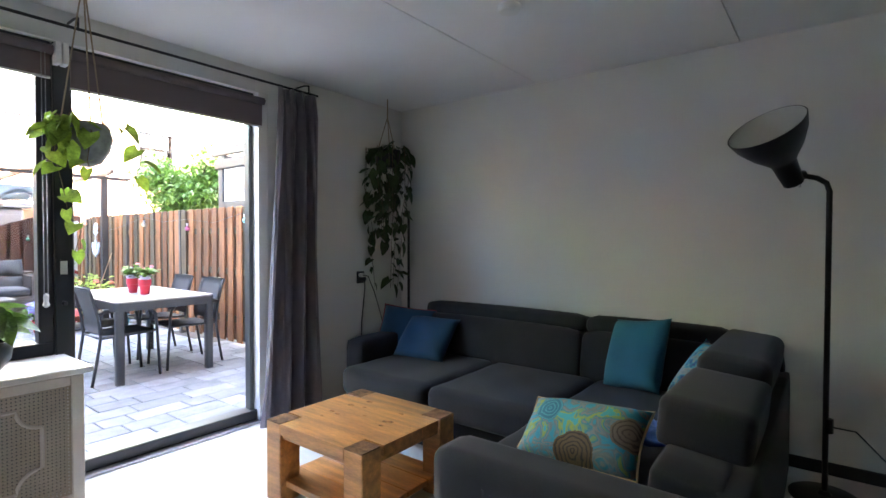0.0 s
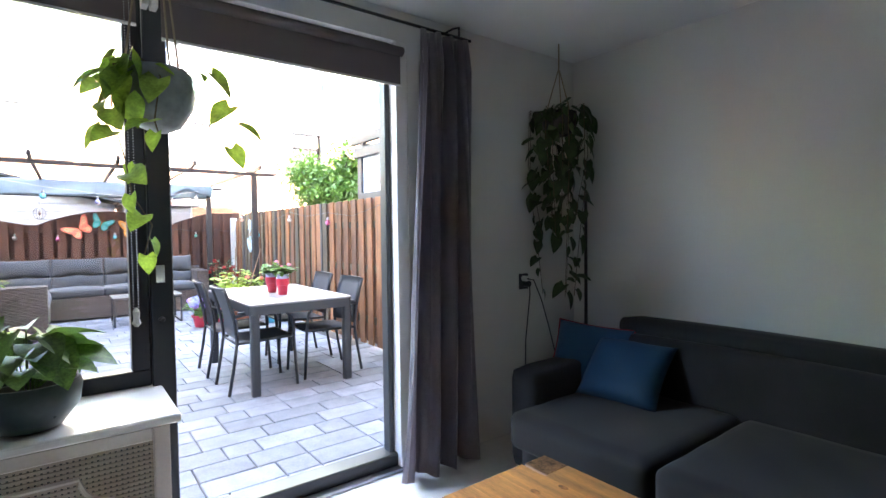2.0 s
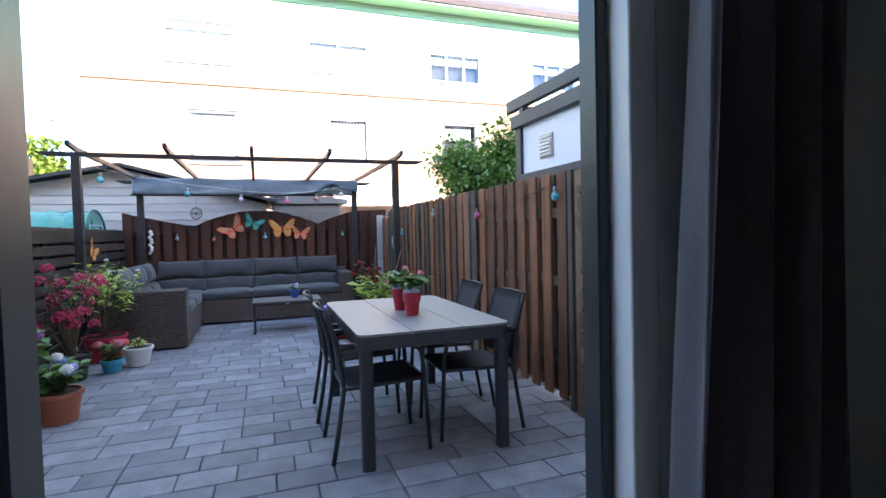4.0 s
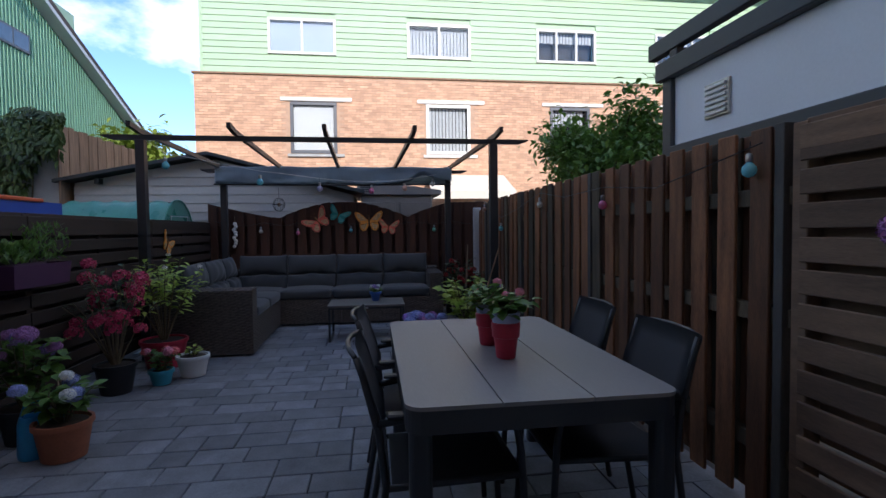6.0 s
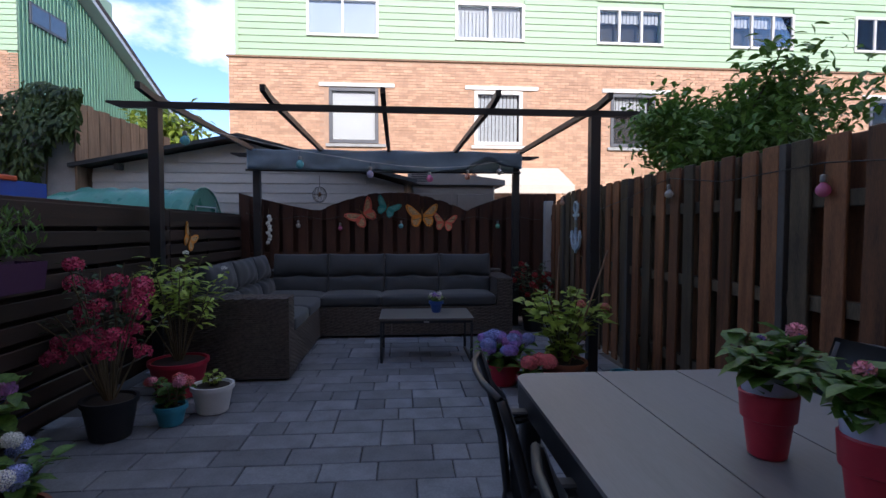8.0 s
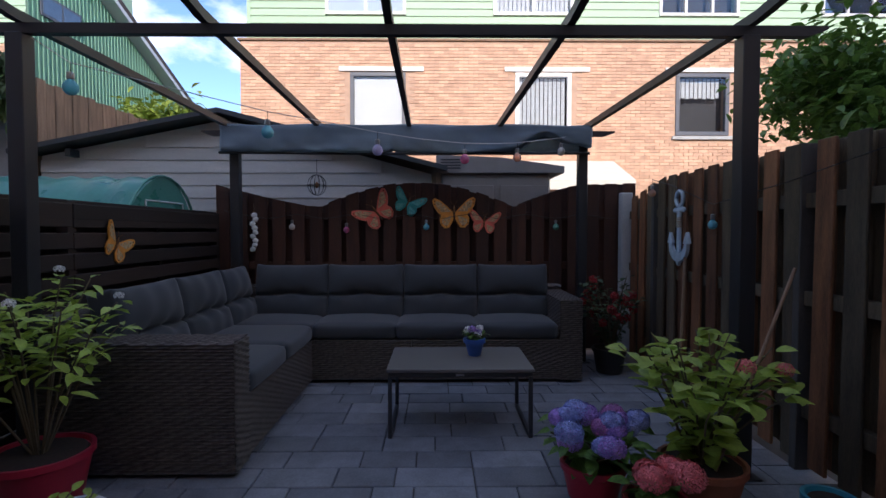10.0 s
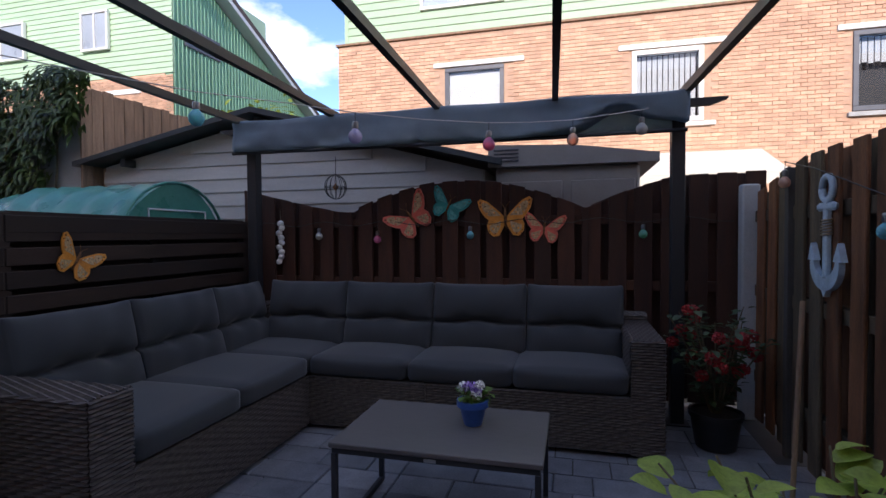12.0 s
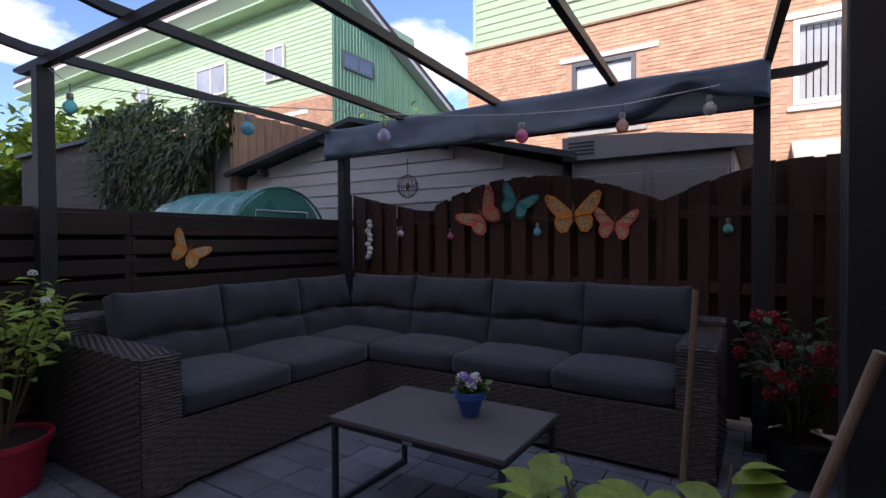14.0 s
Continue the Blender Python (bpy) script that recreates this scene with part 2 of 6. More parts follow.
    "pot_purple": material("pot_purple", (0.06, 0.02, 0.06), 0.5, var=0.1, bump=0.05),
    "pot_green": material("pot_green", (0.035, 0.055, 0.05), 0.3, var=0.2, bump=0.05),
    "pot_marble": material("pot_marble", (0.20, 0.22, 0.22), 0.3, var=0.45, scale=9, fine=30, bump=0.1),
    "rope": material("rope", (0.32, 0.25, 0.17), 0.9, var=0.2, fine=300, bump=0.4),
    "teal_cloth": material("teal_cloth", (0.008, 0.13, 0.18), 0.85, var=0.16, scale=4, fine=320, bump=0.3, sheen=0.05),
    "blue_cloth": material("blue_cloth", (0.001, 0.050, 0.110), 0.8, var=0.2, scale=4, fine=320, bump=0.3, sheen=0.05),
    "red_piping": material("red_piping", (0.35, 0.03, 0.03), 0.8, var=0.1, bump=0.1),
    "gold_piping": material("gold_piping", (0.42, 0.28, 0.13), 0.7, var=0.1, bump=0.1),
    "socket": material("socket", (0.03, 0.03, 0.032), 0.4, var=0.1, bump=0.03),
    "plastic_white": material("plastic_white", (0.72, 0.71, 0.67), 0.4, var=0.03, bump=0.02),
    "steel": material("steel", (0.45, 0.45, 0.45), 0.35, metal=1.0, var=0.1, bump=0.05),
    "curtain_net": material("net_curtain", (0.72, 0.73, 0.74), 0.9, var=0.06, bump=0.1),
    # near-black colour that stands for the shade in rooms, cabinet and slots
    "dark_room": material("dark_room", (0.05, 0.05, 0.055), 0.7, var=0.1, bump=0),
    "soil_ground": material("soil_ground", (0.10, 0.085, 0.06), 0.95, var=0.3, scale=0.6, fine=8, bump=0.4),
    "blue_plastic": material("blue_plastic", (0.02, 0.09, 0.42), 0.4, var=0.08, bump=0.03),
    "orange_plastic": material("orange_plastic", (0.6, 0.1, 0.03), 0.45, var=0.08, bump=0.03),
    "anchor_paint": material("anchor_paint", (0.42, 0.52, 0.58), 0.7, var=0.18, scale=12, bump=0.2),
    "awning": material("awning", (0.72, 0.68, 0.58), 0.85, var=0.05, bump=0.1),
    "window_sky": material("dark_glass", (0.10, 0.16, 0.24), 0.08, var=0.1, bump=0, spec=1.0),
    # pale grey that holds the sky's reflection for windows without glass
    "window_pale": material("sky_tone_pane", (0.36, 0.40, 0.44), 0.3, var=0.25, scale=0.8, bump=0),
    "can_blue": material("can_blue", (0.03, 0.26, 0.50), 0.4, var=0.1, bump=0.03),
    "knot": material("knot", (0.22, 0.085, 0.03), 0.5, var=0.5, scale=60, bump=0.1, tint=(0.36, 0.15, 0.05)),
    "post_grey": material("weathered_post", (0.075, 0.069, 0.062), 0.85, var=0.25, scale=5, fine=70, bump=0.3, stretch=(4, 4, 0.8)),
    "door_wood": material("dark_window", (0.10, 0.11, 0.13), 0.4, var=0.1, bump=0.03),
}
M["glass"] = glass_material("glass")
M["glass_far"] = glass_material("glass_far", (0.92, 0.96, 1.0))


def bulb_glass(name, tint):
    """Frosted coloured glass: part see-through, part milky, with a gloss."""
    m = glass_material(name, tint, 0.08)
    n, l = m.node_tree.nodes, m.node_tree.links
    old = n["Material Output"].inputs["Surface"].links[0].from_socket
    df, ms = n.new("ShaderNodeBsdfDiffuse"), n.new("ShaderNodeMixShader")
    df.inputs["Color"].default_value = (*tint, 1)
    ms.inputs[0].default_value = 0.5
    l.new(old, ms.inputs[1])
    l.new(df.outputs[0], ms.inputs[2])
    l.new(ms.outputs[0], n["Material Output"].inputs["Surface"])
    return m


for key, tint in (("blue", (0.30, 0.80, 0.88)), ("pink", (0.92, 0.30, 0.50)), ("clear", (0.78, 0.75, 0.68)), ("green", (0.30, 0.75, 0.55)), ("orange", (0.95, 0.60, 0.45)), ("violet", (0.76, 0.70, 0.90))):
    M["bulb_" + key] = bulb_glass("bulb_" + key, tint)


# ---- mesh helpers ----
def box(bm, x0, x1, y0, y1, z0, z1, bevel=0.0, seg=1):
    vs = [bm.verts.new(p) for p in ((x0, y0, z0), (x1, y0, z0), (x1, y1, z0), (x0, y1, z0), (x0, y0, z1), (x1, y0, z1), (x1, y1, z1), (x0, y1, z1))]
    fs = [bm.faces.new([vs[i] for i in q]) for q in ((0, 3, 2, 1), (4, 5, 6, 7), (0, 1, 5, 4), (1, 2, 6, 5), (2, 3, 7, 6), (3, 0, 4, 7))]
    if bevel:
        es = list({e for f in fs for e in f.edges})
        bmesh.ops.bevel(bm, geom=es, offset=bevel, segments=seg, affect="EDGES", profile=0.5)
    return vs


def tube(bm, pts, r, sides=8, close=False):
    """A round bar through the points; r: one radius, or one for each point."""
    pts = [Vector(p) for p in pts]
    rs = r if isinstance(r, (list, tuple)) else [r] * len(pts)
    rings, side = [], None
    for i, p in enumerate(pts):
        d = (pts[min(i + 1, len(pts) - 1)] - pts[max(i - 1, 0)]).normalized()
        if side is None:
            side = d.orthogonal().normalized()
        side = (side - d * side.dot(d)).normalized()
        up = d.cross(side)
        rings.append([bm.verts.new(p + (side * math.cos(2 * math.pi * k / sides) + up * math.sin(2 * math.pi * k / sides)) * rs[i]) for k in range(sides)])
    for a, b in zip(rings, rings[1:]):
        for k in range(sides):
            bm.faces.new((a[k], a[(k + 1) % sides], b[(k + 1) % sides], b[k]))
    bm.faces.new(rings[0][::-1])
    bm.faces.new(rings[-1])


def lathe(bm, prof, sides=20, at=(0, 0, 0)):
    """A turned shape from (radius, height) pairs."""
    rings = []
    for r, z in prof:
        rings.append([bm.verts.new((at[0] + r * math.cos(2 * math.pi * k / sides), at[1] + r * math.sin(2 * math.pi * k / sides), at[2] + z)) for k in range(sides)])
    for a, b in zip(rings, rings[1:]):
        for k in range(sides):
            bm.faces.new((a[k], a[(k + 1) % sides], b[(k + 1) % sides], b[k]))
    bm.faces.new(rings[0][::-1])
    bm.faces.new(rings[-1])


def plate(bm, outline, axis, lo, hi):
    """A flat outline of (u, v) pairs given thickness from lo to hi along an axis."""
    def at(u, v, w):
        return {"x": (w, u, v), "y": (u, w, v), "z": (u, v, w)}[axis]
    a = [bm.verts.new(at(u, v, lo)) for u, v in outline]
    b = [bm.verts.new(at(u, v, hi)) for u, v in outline]
    bm.faces.new(a[::-1])
    bm.faces.new(b)
    for i in range(len(a)):
        j = (i + 1) % len(a)
        bm.faces.new((a[i], a[j], b[j], b[i]))


def mesh_of(name, bm, mats, smooth=False):
    bmesh.ops.recalc_face_normals(bm, faces=bm.faces)
    me = bpy.data.meshes.new(name)
    bm.to_mesh(me)
    bm.free()
    for mt in mats if isinstance(mats, (list, tuple)) else [mats]:
        me.materials.append(M[mt] if isinstance(mt, str) else mt)
    if smooth:
        me.shade_smooth()
        if smooth is not True:
            me.set_sharp_from_angle(angle=radians(smooth))
    return me


def part(name, bm, mats, parent=None, label="", smooth=False):
    ob = new(name, mesh_of(name, bm, mats, smooth))
    if parent is not None:
        ob.parent = parent
    if label:
        ob["label"] = label
    return ob


def thing(name, label, category, group="", kind="", m=None):
    e = tagged(new(name), label, category, group, kind)
    e.empty_display_size = 0.1
    if m is not None:
        e.matrix_world = m
    return e


def piece(name, me, parent, loc, rot=(0, 0, 0), scale=(1, 1, 1)):
    ob = new(name, me)
    ob.parent = parent
    ob.location, ob.rotation_euler, ob.scale = loc, rot, scale
    return ob


def structure(name, bm, mats, label="", smooth=False):
    return tagged(part(name, bm, mats, None, label, smooth), kind="structure")


def B():
    return bmesh.new()


def bar(x0, x1, y0, y1, z0, z1, bevel=0.0, seg=1):
    bm = B()
    box(bm, x0, x1, y0, y1, z0, z1, bevel, seg)
    return bm


def rod(pts, r, sides=8):
    bm = B()
    tube(bm, pts, r, sides)
    return bm


R = random.Random(7)

# ---- the house and its living room ----
FLOOR, CEIL = 0.02, 2.47
WX0, WX1 = -2.17, -2.0           # the garden wall, outside and inside
NORTH, SOUTH, BACK = -0.5, 4.85, 5.9
DOOR0, DOOR1, HEAD = 2.24, 3.46, 2.31
WIN0, SILL = 0.25, 0.70

ground = structure("ground", bar(-600, 600, -600, 600, -0.3, -0.06), "soil_ground", "bare garden soil around the houses")
floor = structure("floor", bar(WX1 - 0.05, BACK, NORTH, SOUTH, -0.05, FLOOR), "floor", "pale glossy cast floor of the living room")

bm = B()
joints = [-2.3, -0.62, 0.70, 2.02, 3.34, 4.66, 6.1]
for a, b in zip(joints, joints[1:]):
    box(bm, max(a, WX0) + 0.004, min(b, BACK + 0.2) - 0.004, NORTH - 0.2, SOUTH + 0.2, CEIL, CEIL + 0.1)
box(bm, WX0, BACK + 0.2, NORTH - 0.2, SOUTH + 0.2, CEIL + 0.012, CEIL + 0.11)
ceiling = structure("ceiling", bm, "ceiling", "white concrete plank ceiling with joints")

bm = B()
box(bm, WX0, WX1, NORTH, WIN0, -0.05, CEIL)
box(bm, WX0, WX1, WIN0, DOOR0, -0.05, SILL)
box(bm, WX0, WX1, WIN0, DOOR1, HEAD, CEIL)
box(bm, WX0, WX1, DOOR1, SOUTH, -0.05, CEIL)
structure("wall_west", bm, "wall_white", "white plastered wall with the garden door and window")
structure("wall_south", bar(WX0, BACK + 0.2, SOUTH, SOUTH + 0.2, -0.05, CEIL), "wall_white", "plain white plastered wall behind the sofa")
bm = bar(WX0, BACK + 0.2, NORTH - 0.2, NORTH, -0.05, CEIL)
structure("wall_north", bm, "wall_white", "plain white plastered wall")
structure("wall_east", bar(BACK, BACK + 0.2, NORTH, SOUTH, -0.05, CEIL), "wall_white", "plain white plastered wall")
structure("baseboard", bar(WX1, 5.9, SOUTH - 0.014, SOUTH, FLOOR, FLOOR + 0.07, 0.003), "frame_dark", "dark skirting along the wall")

# upper storeys and roof of the row of houses, which shade the garden
bm = B()
plate(bm, [(WX0, CEIL + 0.13), (6.1, CEIL + 0.13), (6.1, 7.6), (2.0, 10.2), (WX0, 7.6)], "y", -22, 22)
structure("house_upper", bm, "mortar", "upper storeys of the row of houses")
bm = B()
box(bm, WX0, 6.1, -22, NORTH - 0.2, -0.05, CEIL + 0.12)
box(bm, WX0, 6.1, SOUTH + 0.2, 22, -0.05, CEIL + 0.12)
structure("house_neighbours", bm, "mortar", "walls of the adjoining houses")


def window_frame(name, y0, y1, z0, z1, x, label, t=0.065, d=0.07):
    w = tagged(new(name), label, "window", kind="structure")
    for a in ((y0, y1, z0, z0 + t), (y0, y1, z1 - t, z1)):
        part("window_frame", bar(x - d, x, a[0], a[1], a[2], a[3], 0.004), "frame_dark", w)
    for a in (y0, y1 - t):
        part("window_frame", bar(x - d, x, a, a + t, z0 + t, z1 - t, 0.004), "frame_dark", w)
    g = part("pane", bar(x - d * 0.5 - 0.006, x - d * 0.5 + 0.006, y0 + t - 0.01, y1 - t + 0.01, z0 + t - 0.01, z1 - t + 0.01), "glass", w)
    g.visible_shadow = False
    return w


window_frame("window_1", WIN0, DOOR0 - 0.002, SILL, HEAD, -2.045, "dark aluminium window with clear glass")
# garden door: dark frame, raised sill, sliding leaf pushed back beside the window
door = tagged(new("door_1"), "open dark aluminium sliding door to the patio", "door", kind="structure")
part("door_post", bar(-2.15, -2.03, DOOR0, 2.325, FLOOR, HEAD, 0.005), "frame_dark", door)
part("door_post", bar(-2.125, -2.06, 3.355, 3.386, FLOOR, HEAD, 0.004), "frame_dark", door)
part("door_head", bar(-2.15, -2.045, 2.325, 3.386, HEAD - 0.07, HEAD, 0.005), "frame_dark", door)
sill = part("door_sill", bar(-2.15, -2.03, 2.325, 3.41, -0.04, FLOOR + 0.085, 0.006), "frame_dark", door)
part("sill_track", bar(-2.03, -1.985, 2.325, 3.43, FLOOR, FLOOR + 0.02, 0.004), "steel", door, "brushed metal track")
part("lock_plate", bar(-2.03, -2.024, 2.262, 2.293, 1.115, 1.185, 0.002), "plastic_white", door, "small grey lock plate")
bm = B()
lathe(bm, [(0.012, 0), (0.012, 0.012), (0.008, 0.016)], 12)
part("lock_cylinder", bm, "black_metal", door).matrix_local = pose(-2.03, 2.278, 0.965, 0, 90, 0)
structure("trim", bar(-2.15, WX1 + 0.002, 3.388, 3.459, FLOOR, HEAD, 0.003), "white_paint", "white reveal beside the door")

# ---- patio ----
structure("patio_bed", bar(-10.3, WX0, 0.4, 4.95, -0.06, -0.012), "sand", "dark jointing sand under the pavers")
PX = 0.20
paver_mesh = {}
for length in (0.20, 0.30, 0.40):
    bm = B()
    box(bm, -PX / 2 + 0.003, PX / 2 - 0.003, -length / 2 + 0.003, length / 2 - 0.003, -0.05, 0.0, 0.005, 1)
    paver_mesh[length] = mesh_of("paver", bm, "paver")
pavement = tagged(new("pavement"), "grey concrete pavers laid in staggered courses", "pavement", kind="structure")
cells = []
for i in range(41):
    y = 0.60 - R.choice((0.0, 0.1, 0.2))
    while y < 4.6:
        length = R.choice((0.40, 0.40, 0.30, 0.30, 0.20))
        cells.append((WX0 - 0.11 - i * PX, y + length / 2, length))
        y += length
cells.sort(key=lambda q: (abs(q[1] - 2.6) > 1.45, abs(q[0] + 5.6)))
rest = B()
for k, (x, y, length) in enumerate(cells):
    z, a = R.uniform(-0.0025, 0.0015), R.uniform(-0.004, 0.004)
    if k < 300:
        piece("paver", paver_mesh[length], pavement, (x, y, z), (R.uniform(-0.004, 0.004), R.uniform(-0.004, 0.004), a))
    else:
        box(rest, x - PX / 2 + 0.004, x + PX / 2 - 0.004, y - length / 2 + 0.004, y + length / 2 - 0.004, -0.05, z)


def island_material(src, name, spread):
    """The same surface, told apart island by island."""
    m = M[src].copy()
    m.name = name
    n, l = m.node_tree.nodes, m.node_tree.links
    geo, hsv, mr = n.new("ShaderNodeNewGeometry"), n.new("ShaderNodeHueSaturation"), n.new("ShaderNodeMapRange")
    mr.inputs["To Min"].default_value, mr.inputs["To Max"].default_value = 1 - spread, 1 + spread
    b = n["Principled BSDF"]
    old = b.inputs["Base Color"].links[0].from_socket
    l.new(geo.outputs["Random Per Island"], mr.inputs["Value"])
    l.new(mr.outputs["Result"], hsv.inputs["Value"])
    l.new(old, hsv.inputs["Color"])
    l.new(hsv.outputs["Color"], b.inputs["Base Color"])
    return m


M["paver_rest"] = island_material("paver", "paver_rest", 0.22)
M["brick_far"] = island_material("brick", "brick_far", 0.17)
tagged(part("pavers", rest, "paver_rest", pavement), kind="stuff")


# ---- fences ----
def board_mesh(name, w, t, h, mat, slope=0.0):
    bm = B()
    vs = box(bm, -w / 2, w / 2, -t / 2, t / 2, 0, h)
    for v in vs:
        if v.co.z > h / 2:
            v.co.z += slope * v.co.x
    bmesh.ops.bevel(bm, geom=bm.edges[:], offset=0.004, segments=1, affect="EDGES", profile=0.5)
    return mesh_of(name, bm, mat)


def plank_fence(name, label, axis, fixed, a0, a1, top, mat, inner, pitch=0.185, w=0.128, posts=(), worn=None, gap=0.045, post_wood=None):
    """Upright boards on both sides of three rails. axis: the way it runs; inner: the side (+1 or -1) that faces the garden."""
    f = thing(name, label, "fence", kind="structure")
    def put(n, u0, u1, v0, v1, z0, z1, material_name):
        bmx = bar(u0, u1, fixed + v0, fixed + v1, z0, z1, 0.003) if axis == "x" else bar(fixed + v0, fixed + v1, u0, u1, z0, z1, 0.003)
        return part(n, bmx, material_name, f)
    for z in (0.28, 0.86, 1.36):
        put("rail", a0, a1, -0.022, 0.022, z, z + 0.075, worn or mat)
    for u in posts:
        put("post", u - 0.024, u + 0.024, -0.034 if inner > 0 else -0.048, 0.048 if inner > 0 else 0.034, 0, top(u) + 0.0, post_wood or mat)
    n = int((a1 - a0) / pitch)
    cache = {}
    for i in range(n + 1):
        for side, shift in ((inner, 0.0), (-inner, 0.5)):
            u = a0 + pitch * (i + shift + 0.3)
            if u > a1:
                continue
            h = round(top(u) - 0.05 + R.uniform(-0.005, 0.005), 3 if axis == "y" else 2)
            wide = w if side == inner else w + gap
            wood = worn if worn and R.random() < (0.12 if u > -6.2 else 0.42) else mat
            slope = round((top(u + 0.04) - top(u - 0.04)) / 0.08, 2)
            if (h, wide, slope, wood) not in cache:
                cache[h, wide, slope, wood] = board_mesh("board", wide, 0.018, h, wood, slope)
            off = (0.034 if side == inner else 0.05) * side + R.uniform(-0.003, 0.003)
            loc = (u, fixed + off, 0.05) if axis == "x" else (fixed + off, u, 0.05)
            piece("board", cache[h, wide, slope, wood], f, loc, (R.uniform(-0.006, 0.006), R.uniform(-0.006, 0.006), (0 if axis == "x" else math.pi / 2) + R.uniform(-0.03, 0.03)))
    return f


def slat_fence(name, label, fixed, a0, a1, top, mat, inner, pitch=0.128, h=0.096):
    """Lying slats set alternately on both sides of the posts."""
    f = thing(name, label, "fence", kind="structure")
    n = max(1, round((a1 - a0) / 1.8))
    step = (a1 - a0) / n
    for k in range(n + 1):
        u = a0 + k * step
        part("post", bar(u - 0.036, u + 0.036, fixed - 0.036, fixed + 0.036, 0, top + 0.012, 0.004), mat, f)
        if k < n:
            for q in (0.5,):
                v = u + step * q
                part("batten", bar(v - 0.022, v + 0.022, fixed - 0.012, fixed + 0.012, 0.06, top - 0.02, 0.003), mat, f)
    bm = B()
    box(bm, -step / 2 + 0.005, step / 2 - 0.005, -0.008, 0.008, -h / 2, h / 2, 0.004)
    me = mesh_of("slat", bm, mat)
    for k in range(n):
        for side, shift in ((inner, 0.5), (-inner, 0.0)):
            z = 0.05 + pitch * shift + h / 2
            while z + h / 2 < top + 0.01:
                piece("slat", me, f, (a0 + (k + 0.5) * step, fixed + side * (0.036 if side == inner else 0.05), z), (R.uniform(-0.03, 0.03), R.uniform(-0.003, 0.003), 0))
                z += pitch
    for k in range(n):
        piece("slat", me, f, (a0 + (k + 0.5) * step, fixed + inner * 0.037, top - 0.05), (R.uniform(-0.02, 0.02), 0, 0))
        part("cap", bar(a0 + k * step + 0.02, a0 + (k + 1) * step - 0.02, fixed - 0.03, fixed + 0.03, top - 0.005, top + 0.02, 0.003), mat, f)
    return f


def right_top(u):
    return 1.69 if u > -9.3 else 1.69 - 0.13 * min(1, (-9.3 - u) / 0.7)


def back_top(u):
    if u < 1.64:
        return 1.49 + 0.22 * ((1.64 - u) / 1.04) ** 1.3 if u > 0.6 else 1.71
    if u < 3.59:
        return 1.49 + 0.24 * math.sin(math.pi * (u - 1.64) / 1.95) ** 0.9
    return min(1.72, 1.49 + 0.23 * math.sin(min(1.0, (u - 3.59) / 0.85) * math.pi / 2))


plank_fence("fence_south", "weathered red-brown wooden fence of upright boards", "x", 4.72, -10.2, -4.1, right_top, "fence_red", -1, 0.196, 0.118, posts=(-4.14, -5.95, -7.75, -9.5), worn="fence_worn", gap=0.088, post_wood="post_grey")
plank_fence("fence_west", "dark brown wooden fence with scalloped top", "y", -10.27, 0.62, 4.78, back_top, "fence_brown", 1, posts=(1.64, 3.59))
slat_fence("fence_north", "dark stained woven slat fence", 0.6, -10.2, -2.2, 1.41, "fence_dark", 1)
slat_fence("slat_screen", "grey-brown slatted wooden privacy screen by the house", 4.7, -4.03, -2.2, 1.66, "fence_grey", -1)
structure("concrete_post", bar(-10.18, -10.08, 4.62, 4.73, 0, 1.62, 0.01), "concrete", "pale concrete corner post of the fence")


# ---- far houses ----
def brick_field(name, parent, x, y0, y1, z0, z1, holes, face=1):
    """Brickwork standing proud of its mortar, on a wall that faces along x."""
    verts, faces = [], []
    L, H, J = 0.215, 0.062, 0.013
    rows = int((z1 - z0) / (H + J))
    rr = random.Random(3)
    for r in range(rows):
        z = z0 + r * (H + J)
        y = y0 - (r % 2) * L / 2
        while y < y1:
            a, b = max(y, y0), min(y + L, y1)
            y += L + J
            if b - a < 0.03 or any(a < h[1] and b > h[0] and z < h[3] and z + H > h[2] for h in holes):
                continue
            p = x + face * (0.012 + rr.uniform(-0.004, 0.006))
            k = len(verts)
            verts += [(p, a, z), (p, b, z), (p, b, z + H), (p, a, z + H), (x, a, z), (x, b, z), (x, b, z + H), (x, a, z + H)]
            faces += [(k, k + 1, k + 2, k + 3), (k, k + 4, k + 5, k + 1), (k + 3, k + 2, k + 6, k + 7), (k, k + 3, k + 7, k + 4), (k + 1, k + 5, k + 6, k + 2)]
    me = bpy.data.meshes.new(name)
    me.from_pydata(verts, [], faces)
    me.materials.append(M["brick_far"])
    ob = new(name, me)
    ob.parent = parent
    return tagged(ob, kind="stuff")


